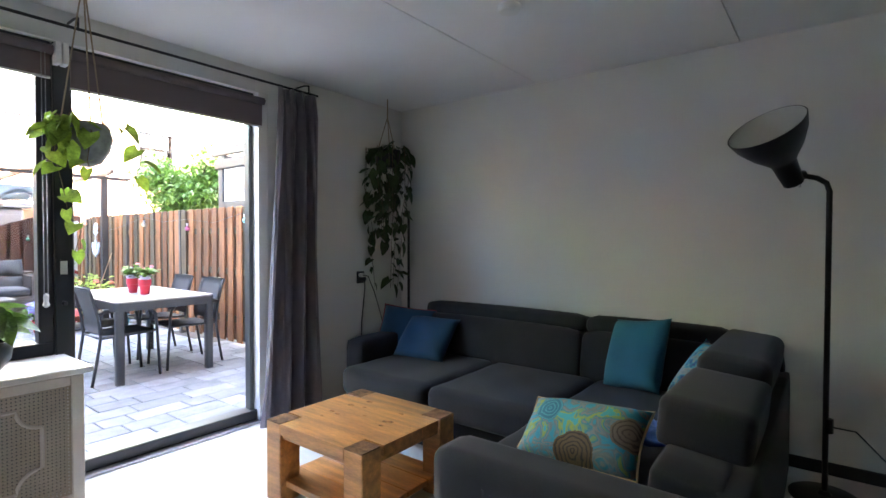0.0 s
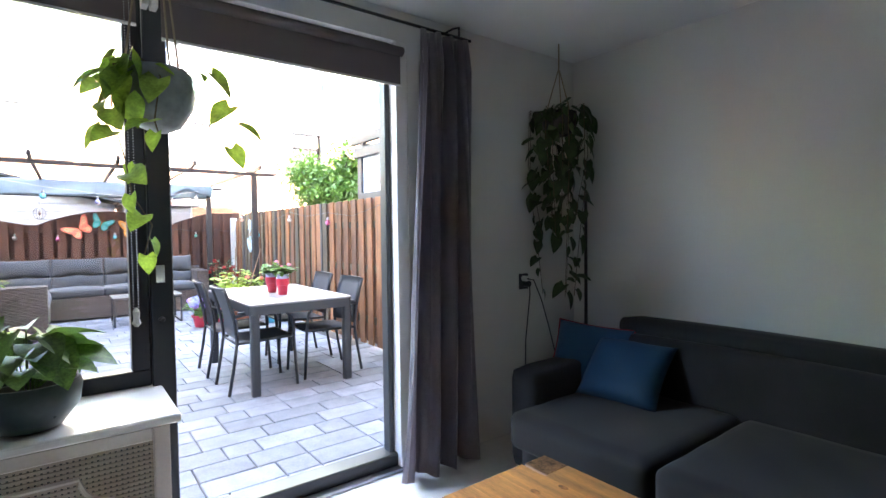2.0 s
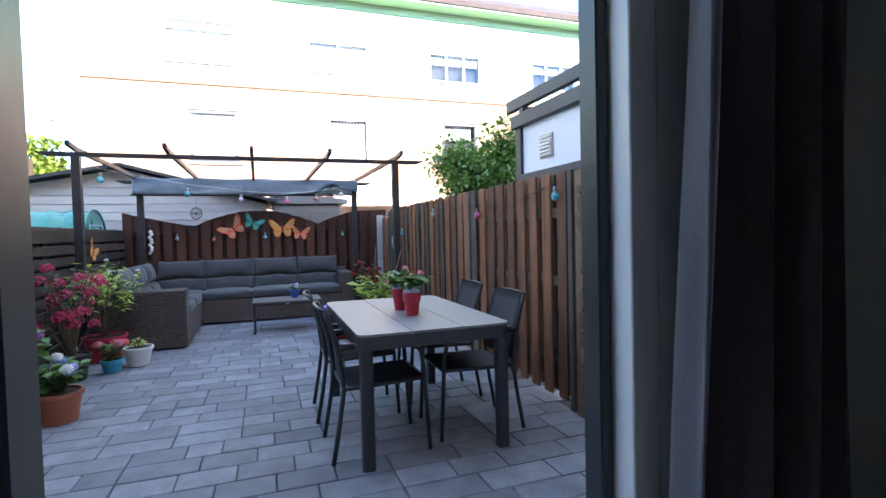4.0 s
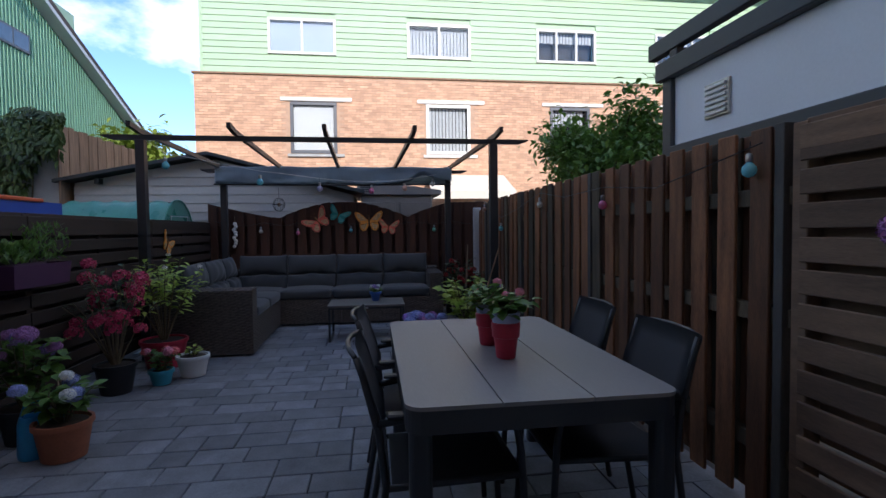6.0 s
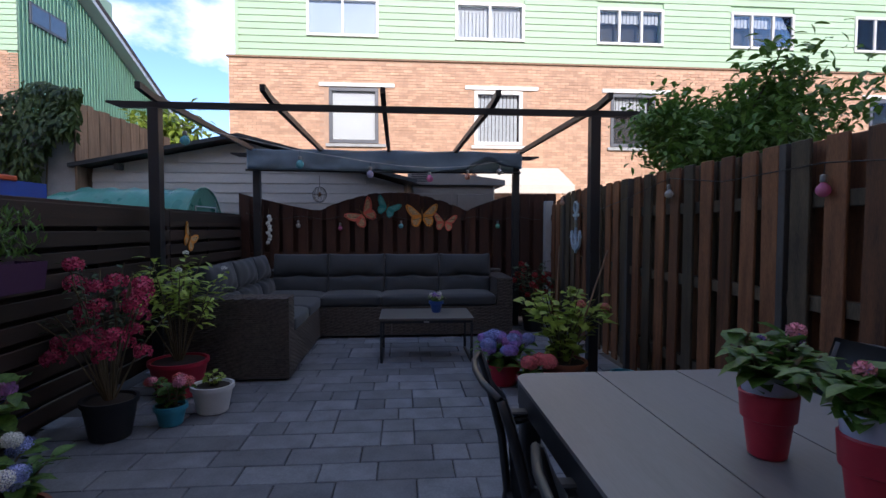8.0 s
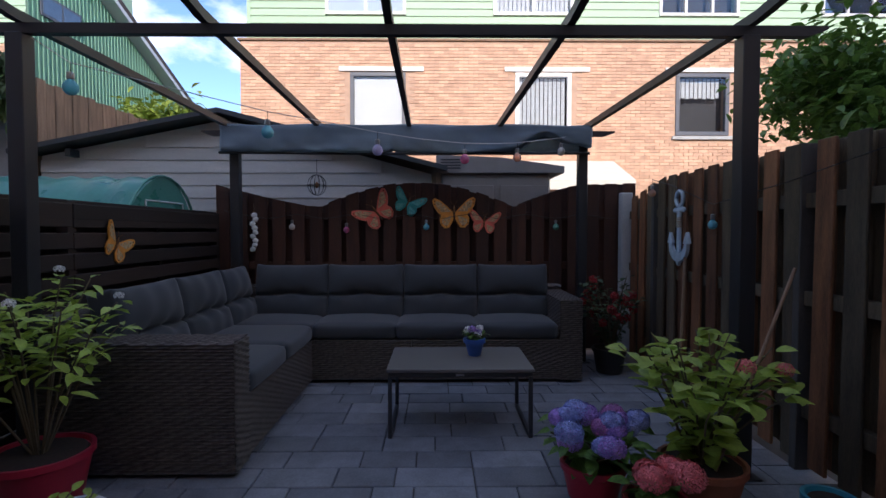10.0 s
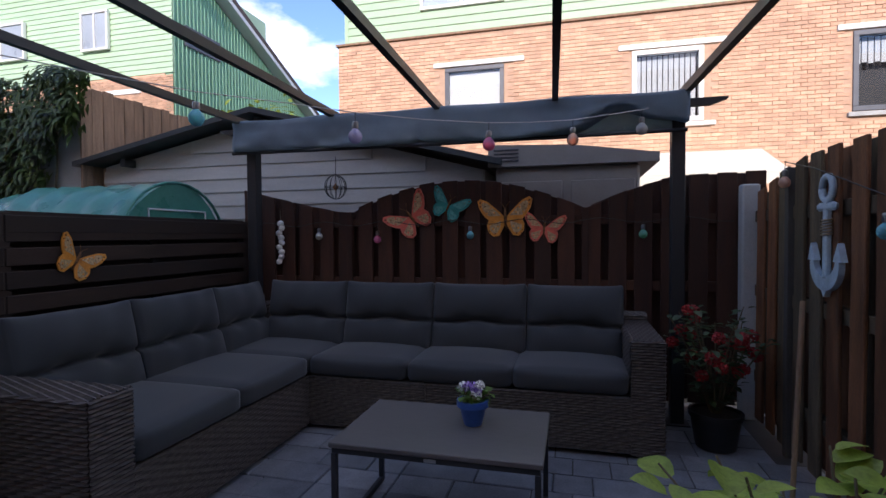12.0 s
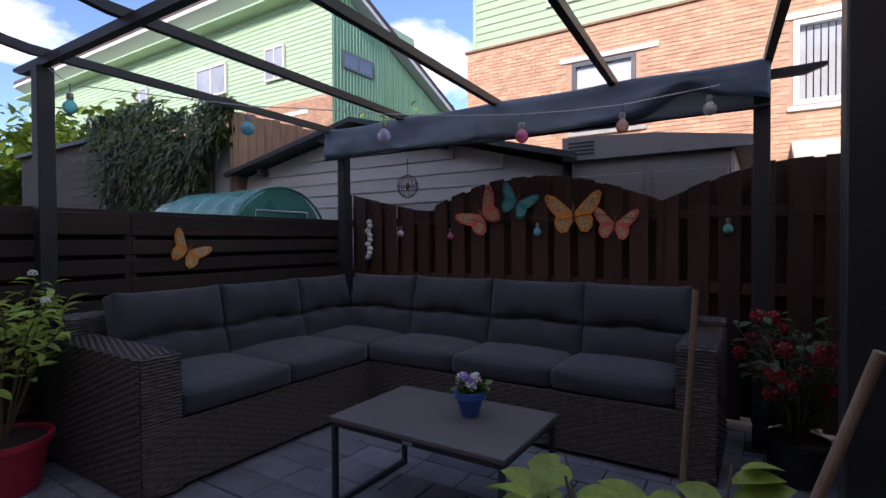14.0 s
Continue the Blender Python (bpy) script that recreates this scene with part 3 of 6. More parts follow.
def house_window(parent, x, y0, y1, z0, z1, panes, frame_mat, behind, t=0.07, strips=0):
    w = new("window")
    w.parent = parent
    for a in ((y0, y1, z0, z0 + t), (y0, y1, z1 - t, z1), (y0, y0 + t, z0 + t, z1 - t), (y1 - t, y1, z0 + t, z1 - t)):
        part("frame", bar(x - 0.06, x + 0.05, a[0], a[1], a[2], a[3], 0.006), frame_mat, w)
    for k in range(1, panes):
        y = y0 + (y1 - y0) * k / panes
        part("frame", bar(x - 0.05, x + 0.045, y - 0.03, y + 0.03, z0 + t, z1 - t, 0.005), frame_mat, w)
    if behind not in ("curtain_net", "window_pale"):
        g = part("pane", bar(x + 0.0105, x + 0.018, y0 + t, y1 - t, z0 + t, z1 - t), "glass_far", w)
        g.visible_shadow = False
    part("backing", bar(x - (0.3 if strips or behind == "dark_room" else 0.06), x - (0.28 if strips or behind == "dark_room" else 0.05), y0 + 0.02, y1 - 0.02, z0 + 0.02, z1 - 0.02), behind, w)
    # no real blind: opaque sheet for the glass, sky reflection in its colour
    if behind in ("curtain_net", "window_pale"):
        part("blind", bar(x + 0.001, x + 0.005, y0 + t, y1 - t, z0 + t, z1 - t), behind, w)
    if strips:
        n = int((y1 - y0 - 2 * t) / 0.1)
        for k in range(n):
            y = y0 + t + 0.05 + k * 0.1
            part("blind_slat", bar(x - 0.12, x - 0.113, y - 0.04, y + 0.04, z0 + t + (0 if strips == 1 else 0.55 * (z1 - z0)) + 0.02 * (k % 2), z1 - t), "curtain_net", w)
    return w


FX = -16.9
facade = thing("apartment_row", "brick terrace with pale green clapboard upper storey", "house")
lower = [(0.81, 2.09), (4.62, 5.92), (8.35, 9.6), (12.1, 13.4), (15.9, 17.2)]
upper = [(0.26, 2.10), (4.10, 5.95), (7.93, 9.79), (11.70, 13.55), (15.35, 17.2)]
LZ, UZ = (3.47, 4.90), (6.20, 7.18)


def wall_with_holes(name, parent, x0, x1, y0, y1, z0, z1, holes, zh, mat):
    bm = B()
    box(bm, x0, x1, y0, y1, z0, zh[0])
    box(bm, x0, x1, y0, y1, zh[1], z1)
    ys = [y0] + [v for h in holes for v in h] + [y1]
    for a, b in zip(ys[::2], ys[1::2]):
        box(bm, x0, x1, a, b, zh[0], zh[1])
    return part(name, bm, mat, parent)


wall_with_holes("brick_wall", facade, FX - 0.35, FX, -1.7, 24, 0, 5.62, lower, LZ, "mortar")
wall_with_holes("upper_wall", facade, FX - 0.35, FX - 0.03, -1.45, 24, 5.66, 8.55, upper, UZ, "siding_green")
# solid block whose dark colour stands for the unlit rooms
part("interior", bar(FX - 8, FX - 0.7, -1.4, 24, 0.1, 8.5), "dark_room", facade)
brick_field("bricks", facade, FX, -1.7, 17.6, 0.9, 5.62, [(a - 0.03, b + 0.03, LZ[0] - 0.12, LZ[1] + 0.12) for a, b in lower])
for i in range(17):
    z = 5.66 + i * 0.17
    spans = [(-1.45, 24)] if z + 0.17 < UZ[0] - 0.02 or z > UZ[1] + 0.02 else [(a, b) for a, b in zip([-1.45] + [h[1] for h in upper], [h[0] for h in upper] + [24])]
    for a, b in spans:
        bm = B()
        plate(bm, [(FX - 0.03, z), (FX + 0.022, z), (FX + 0.026, z + 0.012), (FX + 0.004, z + 0.168), (FX - 0.03, z + 0.168)], "y", a, b)
        part("clapboard", bm, "siding_green", facade)
part("corner_trim", bar(FX - 0.3, FX + 0.03, -1.53, -1.45, 5.66, 8.55), "siding_green", facade)
part("flashing", bar(FX - 0.3, FX + 0.05, -1.75, 24, 5.615, 5.66), "wood_lit", facade)
bm = B()
plate(bm, [(FX + 0.6, 8.5), (FX + 0.6, 8.72), (FX - 4.5, 11.4), (FX - 9.6, 8.72), (FX - 9.6, 8.5), (FX - 4.5, 11.15)], "y", -1.9, 24.2)
part("roof", bm, "roof_tile", facade)
part("soffit", bar(FX, FX + 0.6, -1.8, 24, 8.46, 8.54), "siding_green", facade)
# first two upper windows: reflected sky is put into the backing colour
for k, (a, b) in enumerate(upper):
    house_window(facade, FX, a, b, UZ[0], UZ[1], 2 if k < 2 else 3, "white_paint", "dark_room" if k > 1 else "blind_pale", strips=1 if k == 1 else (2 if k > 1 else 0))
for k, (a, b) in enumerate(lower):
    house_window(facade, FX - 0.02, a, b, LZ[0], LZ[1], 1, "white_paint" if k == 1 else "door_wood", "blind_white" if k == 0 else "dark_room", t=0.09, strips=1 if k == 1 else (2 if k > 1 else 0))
    part("lintel", bar(FX, FX + 0.05, a - 0.25, b + 0.42, LZ[1] + 0.02, LZ[1] + 0.12, 0.006), "white_paint", facade)
    part("sill", bar(FX, FX + 0.07, a - 0.08, b + 0.2, LZ[0] - 0.1, LZ[0] - 0.02, 0.006), "white_paint" if k == 1 else "concrete", facade)
bm = B()
plate(bm, [(FX, 2.80), (FX + 0.05, 2.87), (FX + 1.4, 2.30), (FX + 1.4, 2.10), (FX + 1.37, 2.10), (FX + 1.37, 2.26)], "y", 4.6, 6.9)
aw = tagged(part("awning", bm, "awning"), "cream fabric awning on the brick terrace", "awning")

# house with the green gable
HX, HY = -19.3, -8.45
house = thing("gable_house", "green clad house with a steep gable and white verge", "house")
part("brick_base", bar(HX - 8.9, HX, HY - 26, HY - 0.31, 0, 6.4), "brick", house)
brick_field("bricks", house, HX, HY - 9, HY, 4.4, 6.38, [])
part("front_wall", bar(HX - 5.0, HX - 0.05, HY - 26, HY - 0.06, 6.4, 9.9), "siding_green", house)
for i in range(21):
    z = 6.4 + i * 0.17
    bm = B()
    plate(bm, [(HX - 0.05, z), (HX + 0.022, z), (HX + 0.026, z + 0.012), (HX + 0.0, z + 0.168), (HX - 0.05, z + 0.168)], "y", HY - 26, HY)
    part("clapboard", bm, "siding_green", house)


def verge(x):
    """Underside of the roof over the gable; it falls away from the front."""
    return 10.35 - 0.44 * (HX - x) if x < HX else 10.35


# gable side: its shade is put into the siding colour
bm = B()
plate(bm, [(HX - 0.02, 3.6), (HX - 0.02, verge(HX)), (HX - 10, verge(HX - 10)), (HX - 10, 3.6)], "y", HY - 0.3, HY - 0.03)
part("gable_wall", bm, "siding_green_dark", house)
k = 0
x = HX - 0.06
while x > HX - 9.6:
    part("gable_batten", bar(x - 0.035, x, HY - 0.03, HY + 0.01, 3.6, verge(x) - 0.02), "siding_green_dark", house)
    x -= 0.17
for dz, t, mat in ((0.0, 0.16, "white_paint"), (0.17, 0.20, "roof_tile")):
    bm = B()
    a, b = HX + 0.75, HX - 12
    plate(bm, [(a, verge(HX) + 0.33 + dz), (a, verge(HX) + 0.33 + dz + t), (b, verge(b) + dz + t), (b, verge(b) + dz)], "y", HY - 26, HY + 0.45)
    part("verge_board" if dz == 0 else "roof", bm, mat, house)
part("soffit", bar(HX, HX + 0.7, HY - 26, HY + 0.4, 9.98, 10.05), "siding_green", house)
g = new("window")
g.parent = house
part("frame", bar(HX - 2.15, HX - 0.5, HY - 0.02, HY + 0.03, 7.4, 8.05, 0.01), "door_wood", g)
part("pane", bar(HX - 2.07, HX - 1.37, HY + 0.03, HY + 0.036, 7.48, 7.97), "window_sky", g)
part("pane", bar(HX - 1.29, HX - 0.58, HY + 0.03, HY + 0.036, 7.48, 7.97), "window_sky", g)
for a, b in ((-11.9, -10.8), (-16.4, -14.3), (-21.6, -20.4)):
    house_window(house, HX + 0.095, a, b, 7.3, 8.55, 2, "white_paint", "window_pale", t=0.07)
part("brick_lintel", bar(HX, HX + 0.04, HY - 3.2, HY - 1.2, 5.85, 6.0), "white_paint", house)
part("dormer", bar(HX - 9.2, HX - 7.2, HY - 3, HY - 0.6, 7.2, 8.1, 0.03), "roof_tile", house)


# ---- shapes for soft goods, plants and weaves ----
def soft(bm, c, s, r=0.05, puff=0.0, m=None, n=8, sag=None):
    """A padded block: centre c, half sizes s, edges rounded by r, faces swollen by puff."""
    c, s = Vector(c), Vector(s)
    r = min(r, *(v * 0.98 for v in s))
    made = {}
    def vert(i, j, k):
        key = (i, j, k)
        if key not in made:
            p = Vector((2 * i / n - 1, 2 * j / n - 1, 2 * k / n - 1))
            q = Vector([max(-(s[a] - r), min(s[a] - r, p[a] * s[a])) for a in range(3)])
            d = Vector([p[a] * s[a] for a in range(3)]) - q
            v = q + (d.normalized() * r if d.length > 1e-9 else Vector())
            for a in range(3):
                if abs(p[a]) == 1:
                    o = [x for x in range(3) if x != a]
                    v[a] += p[a] * puff * (1 - p[o[0]] ** 2) * (1 - p[o[1]] ** 2)
            if sag:
                v = sag(v, p)
            v = (m @ v if m else v) + c
            made[key] = bm.verts.new(v)
        return made[key]
    for a in range(3):
        for side in (0, n):
            for u in range(n):
                for w in range(n):
                    def idx(x, y):
                        t = [0, 0, 0]
                        t[a], t[(a + 1) % 3], t[(a + 2) % 3] = side, x, y
                        return vert(*t)
                    q = [idx(u, w), idx(u + 1, w), idx(u + 1, w + 1), idx(u, w + 1)]
                    bm.faces.new(q if side else q[::-1])


def softpart(name, parent, mat, c, s, r=0.05, puff=0.0, m=None, n=8, label="", sag=None):
    bm = B()
    soft(bm, c, s, r, puff, m, n, sag)
    return part(name, bm, mat, parent, label, smooth=True)


def pillow(name, label, m, w, h, t, mat, piping=None, group="cushions on the sofa"):
    """A scatter cushion standing on its lower edge, pinched at the corners."""
    N = 14
    bm = B()
    rows = {}
    for side in (1, -1):
        for i in range(N + 1):
            for j in range(N + 1):
                u, v = 2 * i / N - 1, 2 * j / N - 1
                edge = abs(u) == 1 or abs(v) == 1
                if side == -1 and edge:
                    rows[side, i, j] = rows[1, i, j]
                    continue
                pin = 1 - 0.07 * (1 - u * u) * abs(v) ** 4
                piv = 1 - 0.07 * (1 - v * v) * abs(u) ** 4
                th = t * ((1 - u ** 4) * (1 - v ** 4)) ** 0.55 * (1 + 0.08 * math.sin(5 * u + 3 * v))
                rows[side, i, j] = bm.verts.new((u * w / 2 * piv, side * th / 2, h / 2 + v * h / 2 * pin))
    for side in (1, -1):
        for i in range(N):
            for j in range(N):
                q = [rows[side, i, j], rows[side, i + 1, j], rows[side, i + 1, j + 1], rows[side, i, j + 1]]
                bm.faces.new(q)
    e = thing(name, label, "cushion", group, m=m)
    part("cover", bm, mat, e, smooth=True)
    if piping:
        pts = []
        for i in range(N):
            pts.append((2 * i / N - 1, -1))
        for i in range(N):
            pts.append((1, 2 * i / N - 1))
        for i in range(N):
            pts.append((1 - 2 * i / N, 1))
        for i in range(N + 1):
            pts.append((-1, 1 - 2 * i / N))
        out = [(u * w / 2 * (1 - 0.07 * (1 - v * v) * abs(u) ** 4), 0, h / 2 + v * h / 2 * (1 - 0.07 * (1 - u * u) * abs(v) ** 4)) for u, v in pts]
        part("piping", rod(out, 0.005, 6), piping, e, smooth=True)
    return e


def leaf_into(bm, base, way, up, L, W, heart=False, curl=0.15, stations=4):
    """One leaf blade, folded along its midrib and bent down to the tip."""
    way, up = Vector(way).normalized(), Vector(up)
    side = way.cross(up)
    if side.length < 1e-4:
        side = way.orthogonal()
    side.normalize()
    up = side.cross(way).normalized()
    prev = None
    base = Vector(base)
    for i in range(stations + 1):
        t = i / stations
        if heart:
            wd = W / 2 * (math.sin(math.pi * (t * 0.9 + 0.1) ** 0.62) ** 0.8 if t < 1 else 0.015)
        else:
            wd = W / 2 * (math.sin(math.pi * min(1, t * 0.92 + 0.08)) ** 0.85 if t < 1 else 0.02)
        c = base + way * (L * t) - up * (curl * L * t * t)
        a, b = bm.verts.new(c + side * wd + up * wd * 0.3 - way * (0.18 * L if heart and i == 0 else 0)), bm.verts.new(c - side * wd + up * wd * 0.3 - way * (0.18 * L if heart and i == 0 else 0))
        m = bm.verts.new(c)
        if prev:
            bm.faces.new((prev[0], a, m, prev[2]))
            bm.faces.new((prev[2], m, b, prev[1]))
        prev = (a, b, m)


def leaf_mesh(name, L, W, mat, heart=False, curl=0.15):
    bm = B()
    leaf_into(bm, (0, 0, 0), (0, 1, 0), (0, 0, 1), L, W, heart, curl, 8 if heart else 6)
    return mesh_of(name, bm, mat, smooth=True)


def aim(way, roll=0.0):
    """Euler angles that turn +y along a way, leaf face up."""
    way = Vector(way).normalized()
    q = way.to_track_quat("Y", "Z")
    return (q.to_matrix() @ Euler((0, roll, 0)).to_matrix()).to_euler()


def pot(parent, at, r0, r1, h, mat, rim=0.012, soil="soil", label=""):
    """A tapered pot with a rim, filled with soil."""
    bm = B()
    lathe(bm, [(r0 * 0.9, 0), (r0, 0.006), (r1, h - 0.03), (r1 + rim, h - 0.028), (r1 + rim, h), (r1 - 0.004, h), (r1 - 0.008, h - 0.02), (0.001, h - 0.02)], 22, at)
    p = part("pot", bm, mat, parent, label, smooth=35)
    bm = B()
    lathe(bm, [(r1 - 0.012, h - 0.019), (r1 - 0.02, h - 0.012), (0.001, h - 0.008)], 14, at)
    part("soil", bm, soil, parent)
    return p


def floret_head(bm, c, r, n, size, rr, squash=0.75):
    """A round flower head of small four-petalled florets."""
    c = Vector(c)
    for k in range(n):
        ph = math.acos(1 - 1.6 * (k + 0.5) / n)
        th = k * 2.39996
        d = Vector((math.sin(ph) * math.cos(th), math.sin(ph) * math.sin(th), math.cos(ph) * squash))
        p = c + d * r * rr.uniform(0.92, 1.08)
        d.normalize()
        s = d.orthogonal().normalized()
        s = s * math.cos(th * 3) + d.cross(s) * math.sin(th * 3)
        t = d.cross(s)
        z = size * rr.uniform(0.8, 1.2)
        for a, b in ((s, t), (t, -s), (-s, -t), (-t, s)):
            v = [bm.verts.new(p), bm.verts.new(p + (a * 0.9 + b * 0.25) * z + d * z * 0.25), bm.verts.new(p + (a + b) * 0.72 * z + d * z * 0.1), bm.verts.new(p + (b * 0.9 + a * 0.25) * z + d * z * 0.25)]
            bm.faces.new(v)


def bush(name, label, at, h, r, n, L, W, leafmat, potargs, blooms=(), stems=9, base=0.0, seed=1, heart=False, group="potted plants", droop=0.25, low=0.25, lean=(0, 0), category="potted plant", separate=0):
    """A potted plant: stems from the pot, leaves along them, flower heads at the tips. blooms: (material, count, radius, florets, floret size)."""
    rr = random.Random(seed)
    e = thing(name, label, category, group, m=pose(*at))
    z0 = base
    if potargs:
        pot(e, (0, 0, 0), *potargs)
        z0 = potargs[2] - 0.02
    lf = B()
    tips = []
    meshes = [leaf_mesh("leaf", L * k, W * k, leafmat, heart, 0.2) for k in (0.8, 1.0, 1.2)] if separate else None
    for s in range(stems):
        a = 2 * math.pi * (s + rr.uniform(0, 0.6)) / stems
        rad = r * rr.uniform(0.35, 1.0)
        hh = h * rr.uniform(0.72, 1.05) * (1 - 0.25 * (rad / r) ** 2)
        p0 = Vector((0.02 * math.cos(a), 0.02 * math.sin(a), z0))
        p3 = Vector((rad * math.cos(a) + lean[0], rad * math.sin(a) + lean[1], z0 + hh))
        p1 = p0.lerp(p3, 0.35) + Vector((0, 0, 0.10 * hh))
        p2 = p0.lerp(p3, 0.7) + Vector((rr.uniform(-0.02, 0.02), rr.uniform(-0.02, 0.02), 0.10 * hh))
        st = B()
        tube(st, [p0, p1, p2, p3], [0.006, 0.005, 0.004, 0.003], 5)
        part("stem", st, "stem", e)
        tips.append((p0, p3))
        for k in range(n // stems):
            t = low + (1 - low) * (k + rr.random()) / max(1, n // stems)
            p = (p0.lerp(p1, t / 0.35) if t < 0.35 else p1.lerp(p2, (t - 0.35) / 0.35) if t < 0.7 else p2.lerp(p3, min(1, (t - 0.7) / 0.3)))
            b = rr.uniform(0, 2 * math.pi)
            way = Vector((math.cos(b), math.sin(b), rr.uniform(-0.3, 0.7)))
            p = p + Vector((math.cos(b), math.sin(b), 0)) * rr.uniform(0, r * 0.12)
            z = rr.uniform(0.7, 1.2)
            if separate and k < separate:
                piece("leaf", meshes[rr.randrange(3)], e, p, aim(way, rr.uniform(-0.4, 0.4)))
            else:
                leaf_into(lf, p, way, (rr.uniform(-0.3, 0.3), rr.uniform(-0.3, 0.3), 1), L * z, W * z, heart, droop, 3)
    if len(lf.verts):
        part("foliage", lf, leafmat, e, smooth=True)
    for mat, cnt, hr, fl, fs in blooms:
        for k in range(cnt):
            bm = B()
            p0, p3 = tips[(k * 3 + (1 if cnt < stems else 0)) % len(tips)]
            tp = p3 if cnt <= stems else p0.lerp(p3, rr.uniform(0.45, 1.0)) + Vector((rr.uniform(-0.07, 0.07), rr.uniform(-0.07, 0.07), 0))
            floret_head(bm, tp + Vector((rr.uniform(-hr, hr), rr.uniform(-hr, hr), hr * 0.3 + rr.uniform(-0.02, 0.03))), hr * rr.uniform(0.8, 1.15), fl, fs, rr)
            part("flower_head", bm, mat, e)
    return e


def weave_into(bm, o, u, v, nu, nv, normal, amp=0.0062):
    """Woven strands over a flat panel: o, and the sides u and v."""
    o, u, v, normal = Vector(o), Vector(u), Vector(v), Vector(normal)
    g = {}
    for i in range(nu + 1):
        for j in range(2 * nv + 1):
            over = (i + j // 2) % 2
            d = (amp if over else 0.0) + (amp * 0.8 if j % 2 else -amp * 0.6)
            g[i, j] = bm.verts.new(o + u * (i / nu) + v * (j / (2 * nv)) + normal * d)
    for i in range(nu):
        for j in range(2 * nv):
            bm.faces.new((g[i, j], g[i + 1, j], g[i + 1, j + 1], g[i, j + 1]))


def wicker_block(name, parent, x0, x1, y0, y1, z0, z1, faces="xXyYZ"):
    """A block clad in woven strands on the named sides."""
    bm = B()
    box(bm, x0 + 0.006, x1 - 0.006, y0 + 0.006, y1 - 0.006, z0, z1 - 0.006)
    P, Q = 0.044, 0.0165
    nx, ny, nz = max(2, round((x1 - x0) / P)), max(2, round((y1 - y0) / P)), max(2, round((z1 - z0) / Q))
    if "x" in faces:
        weave_into(bm, (x0, y0, z0), (0, y1 - y0, 0), (0, 0, z1 - z0), ny, nz, (-1, 0, 0))
    if "X" in faces:
        weave_into(bm, (x1, y0, z0), (0, y1 - y0, 0), (0, 0, z1 - z0), ny, nz, (1, 0, 0))
    if "y" in faces:
        weave_into(bm, (x0, y0, z0), (x1 - x0, 0, 0), (0, 0, z1 - z0), nx, nz, (0, -1, 0))
    if "Y" in faces:
        weave_into(bm, (x0, y1, z0), (x1 - x0, 0, 0), (0, 0, z1 - z0), nx, nz, (0, 1, 0))
    if "Z" in faces:
        if x1 - x0 > y1 - y0:
            weave_into(bm, (x0, y0, z1), (x1 - x0, 0, 0), (0, y1 - y0, 0), nx, max(2, round((y1 - y0) / Q)), (0, 0, 1))
        else:
            weave_into(bm, (x0, y0, z1), (0, y1 - y0, 0), (x1 - x0, 0, 0), ny, max(2, round((x1 - x0) / Q)), (0, 0, 1))
    return part(name, bm, "wicker_weave", parent)


# ---- living room ----
sofa = thing("corner_sofa", "dark grey velvet corner sofa against the white wall", "sofa", m=pose(0, 0, FLOOR))
for a in ((-1.42, 0.0, 3.70, 4.7), (0.02, 0.98, 2.80, 4.7)):
    softpart("base", sofa, "sofa", ((a[0] + a[1]) / 2, (a[2] + a[3]) / 2, 0.165), ((a[1] - a[0]) / 2, (a[3] - a[2]) / 2, 0.13), 0.03)
for x in (-1.5, -0.7, 0.9):
    for y in (3.9, 4.65):
        part("foot", bar(x - 0.03, x + 0.03, y - 0.03, y + 0.03, 0, 0.045, 0.004), "black_metal", sofa)
for x in (0.12, 0.85):
    part("foot", bar(x - 0.03, x + 0.03, 2.83, 2.89, 0, 0.045, 0.004), "black_metal", sofa)


def sat_on(v, p):
    """A seat that dips and wrinkles a little where people sit."""
    dip = 0.012 * math.exp(-((p.x * 1.6) ** 2 + (p.y * 1.3 + 0.1) ** 2)) + 0.0035 * math.sin(7 * p.x + 4 * p.y) * math.cos(5 * p.y)
    return v - Vector((0, 0, dip if p.z > 0.5 else 0))


for a, b in ((-1.43, -0.70), (-0.70, 0.02)):
    softpart("seat_cushion", sofa, "sofa", ((a + b) / 2, 4.02, 0.345), ((b - a) / 2 - 0.001, 0.40, 0.09), 0.05, 0.006, n=20, sag=sat_on)
softpart("seat_cushion", sofa, "sofa", (0.385, 4.02, 0.345), (0.363, 0.40, 0.09), 0.04, 0.006, n=20, sag=sat_on)
softpart("seat_cushion", sofa, "sofa", (0.385, 3.29, 0.345), (0.363, 0.325, 0.09), 0.04, 0.006, n=20, sag=sat_on)
softpart("arm", sofa, "sofa", (-1.52, 4.27, 0.31), (0.10, 0.45, 0.265), 0.05, 0.006)
softpart("arm", sofa, "sofa", (0.49, 2.89, 0.295), (0.48, 0.105, 0.25), 0.05, 0.006, n=16)
tilt = pose(0, 0, 0, -9, 0, 0)
for a, b in ((-1.42, -0.10), (-0.10, 0.72)):
    softpart("back_cushion", sofa, "sofa", ((a + b) / 2, 4.50, 0.54), ((b - a) / 2 - 0.004, 0.10, 0.16), 0.05, 0.016, tilt, 12)
    softpart("headrest", sofa, "sofa", ((a + b) / 2, 4.60, 0.725), ((b - a) / 2 - 0.003, 0.115, 0.062), 0.055, 0.008, tilt, 12)
softpart("back_frame", sofa, "sofa", (-0.25, 4.70, 0.36), (1.2, 0.06, 0.30), 0.03)
tilt2 = pose(0, 0, 0, 0, 5, 0)
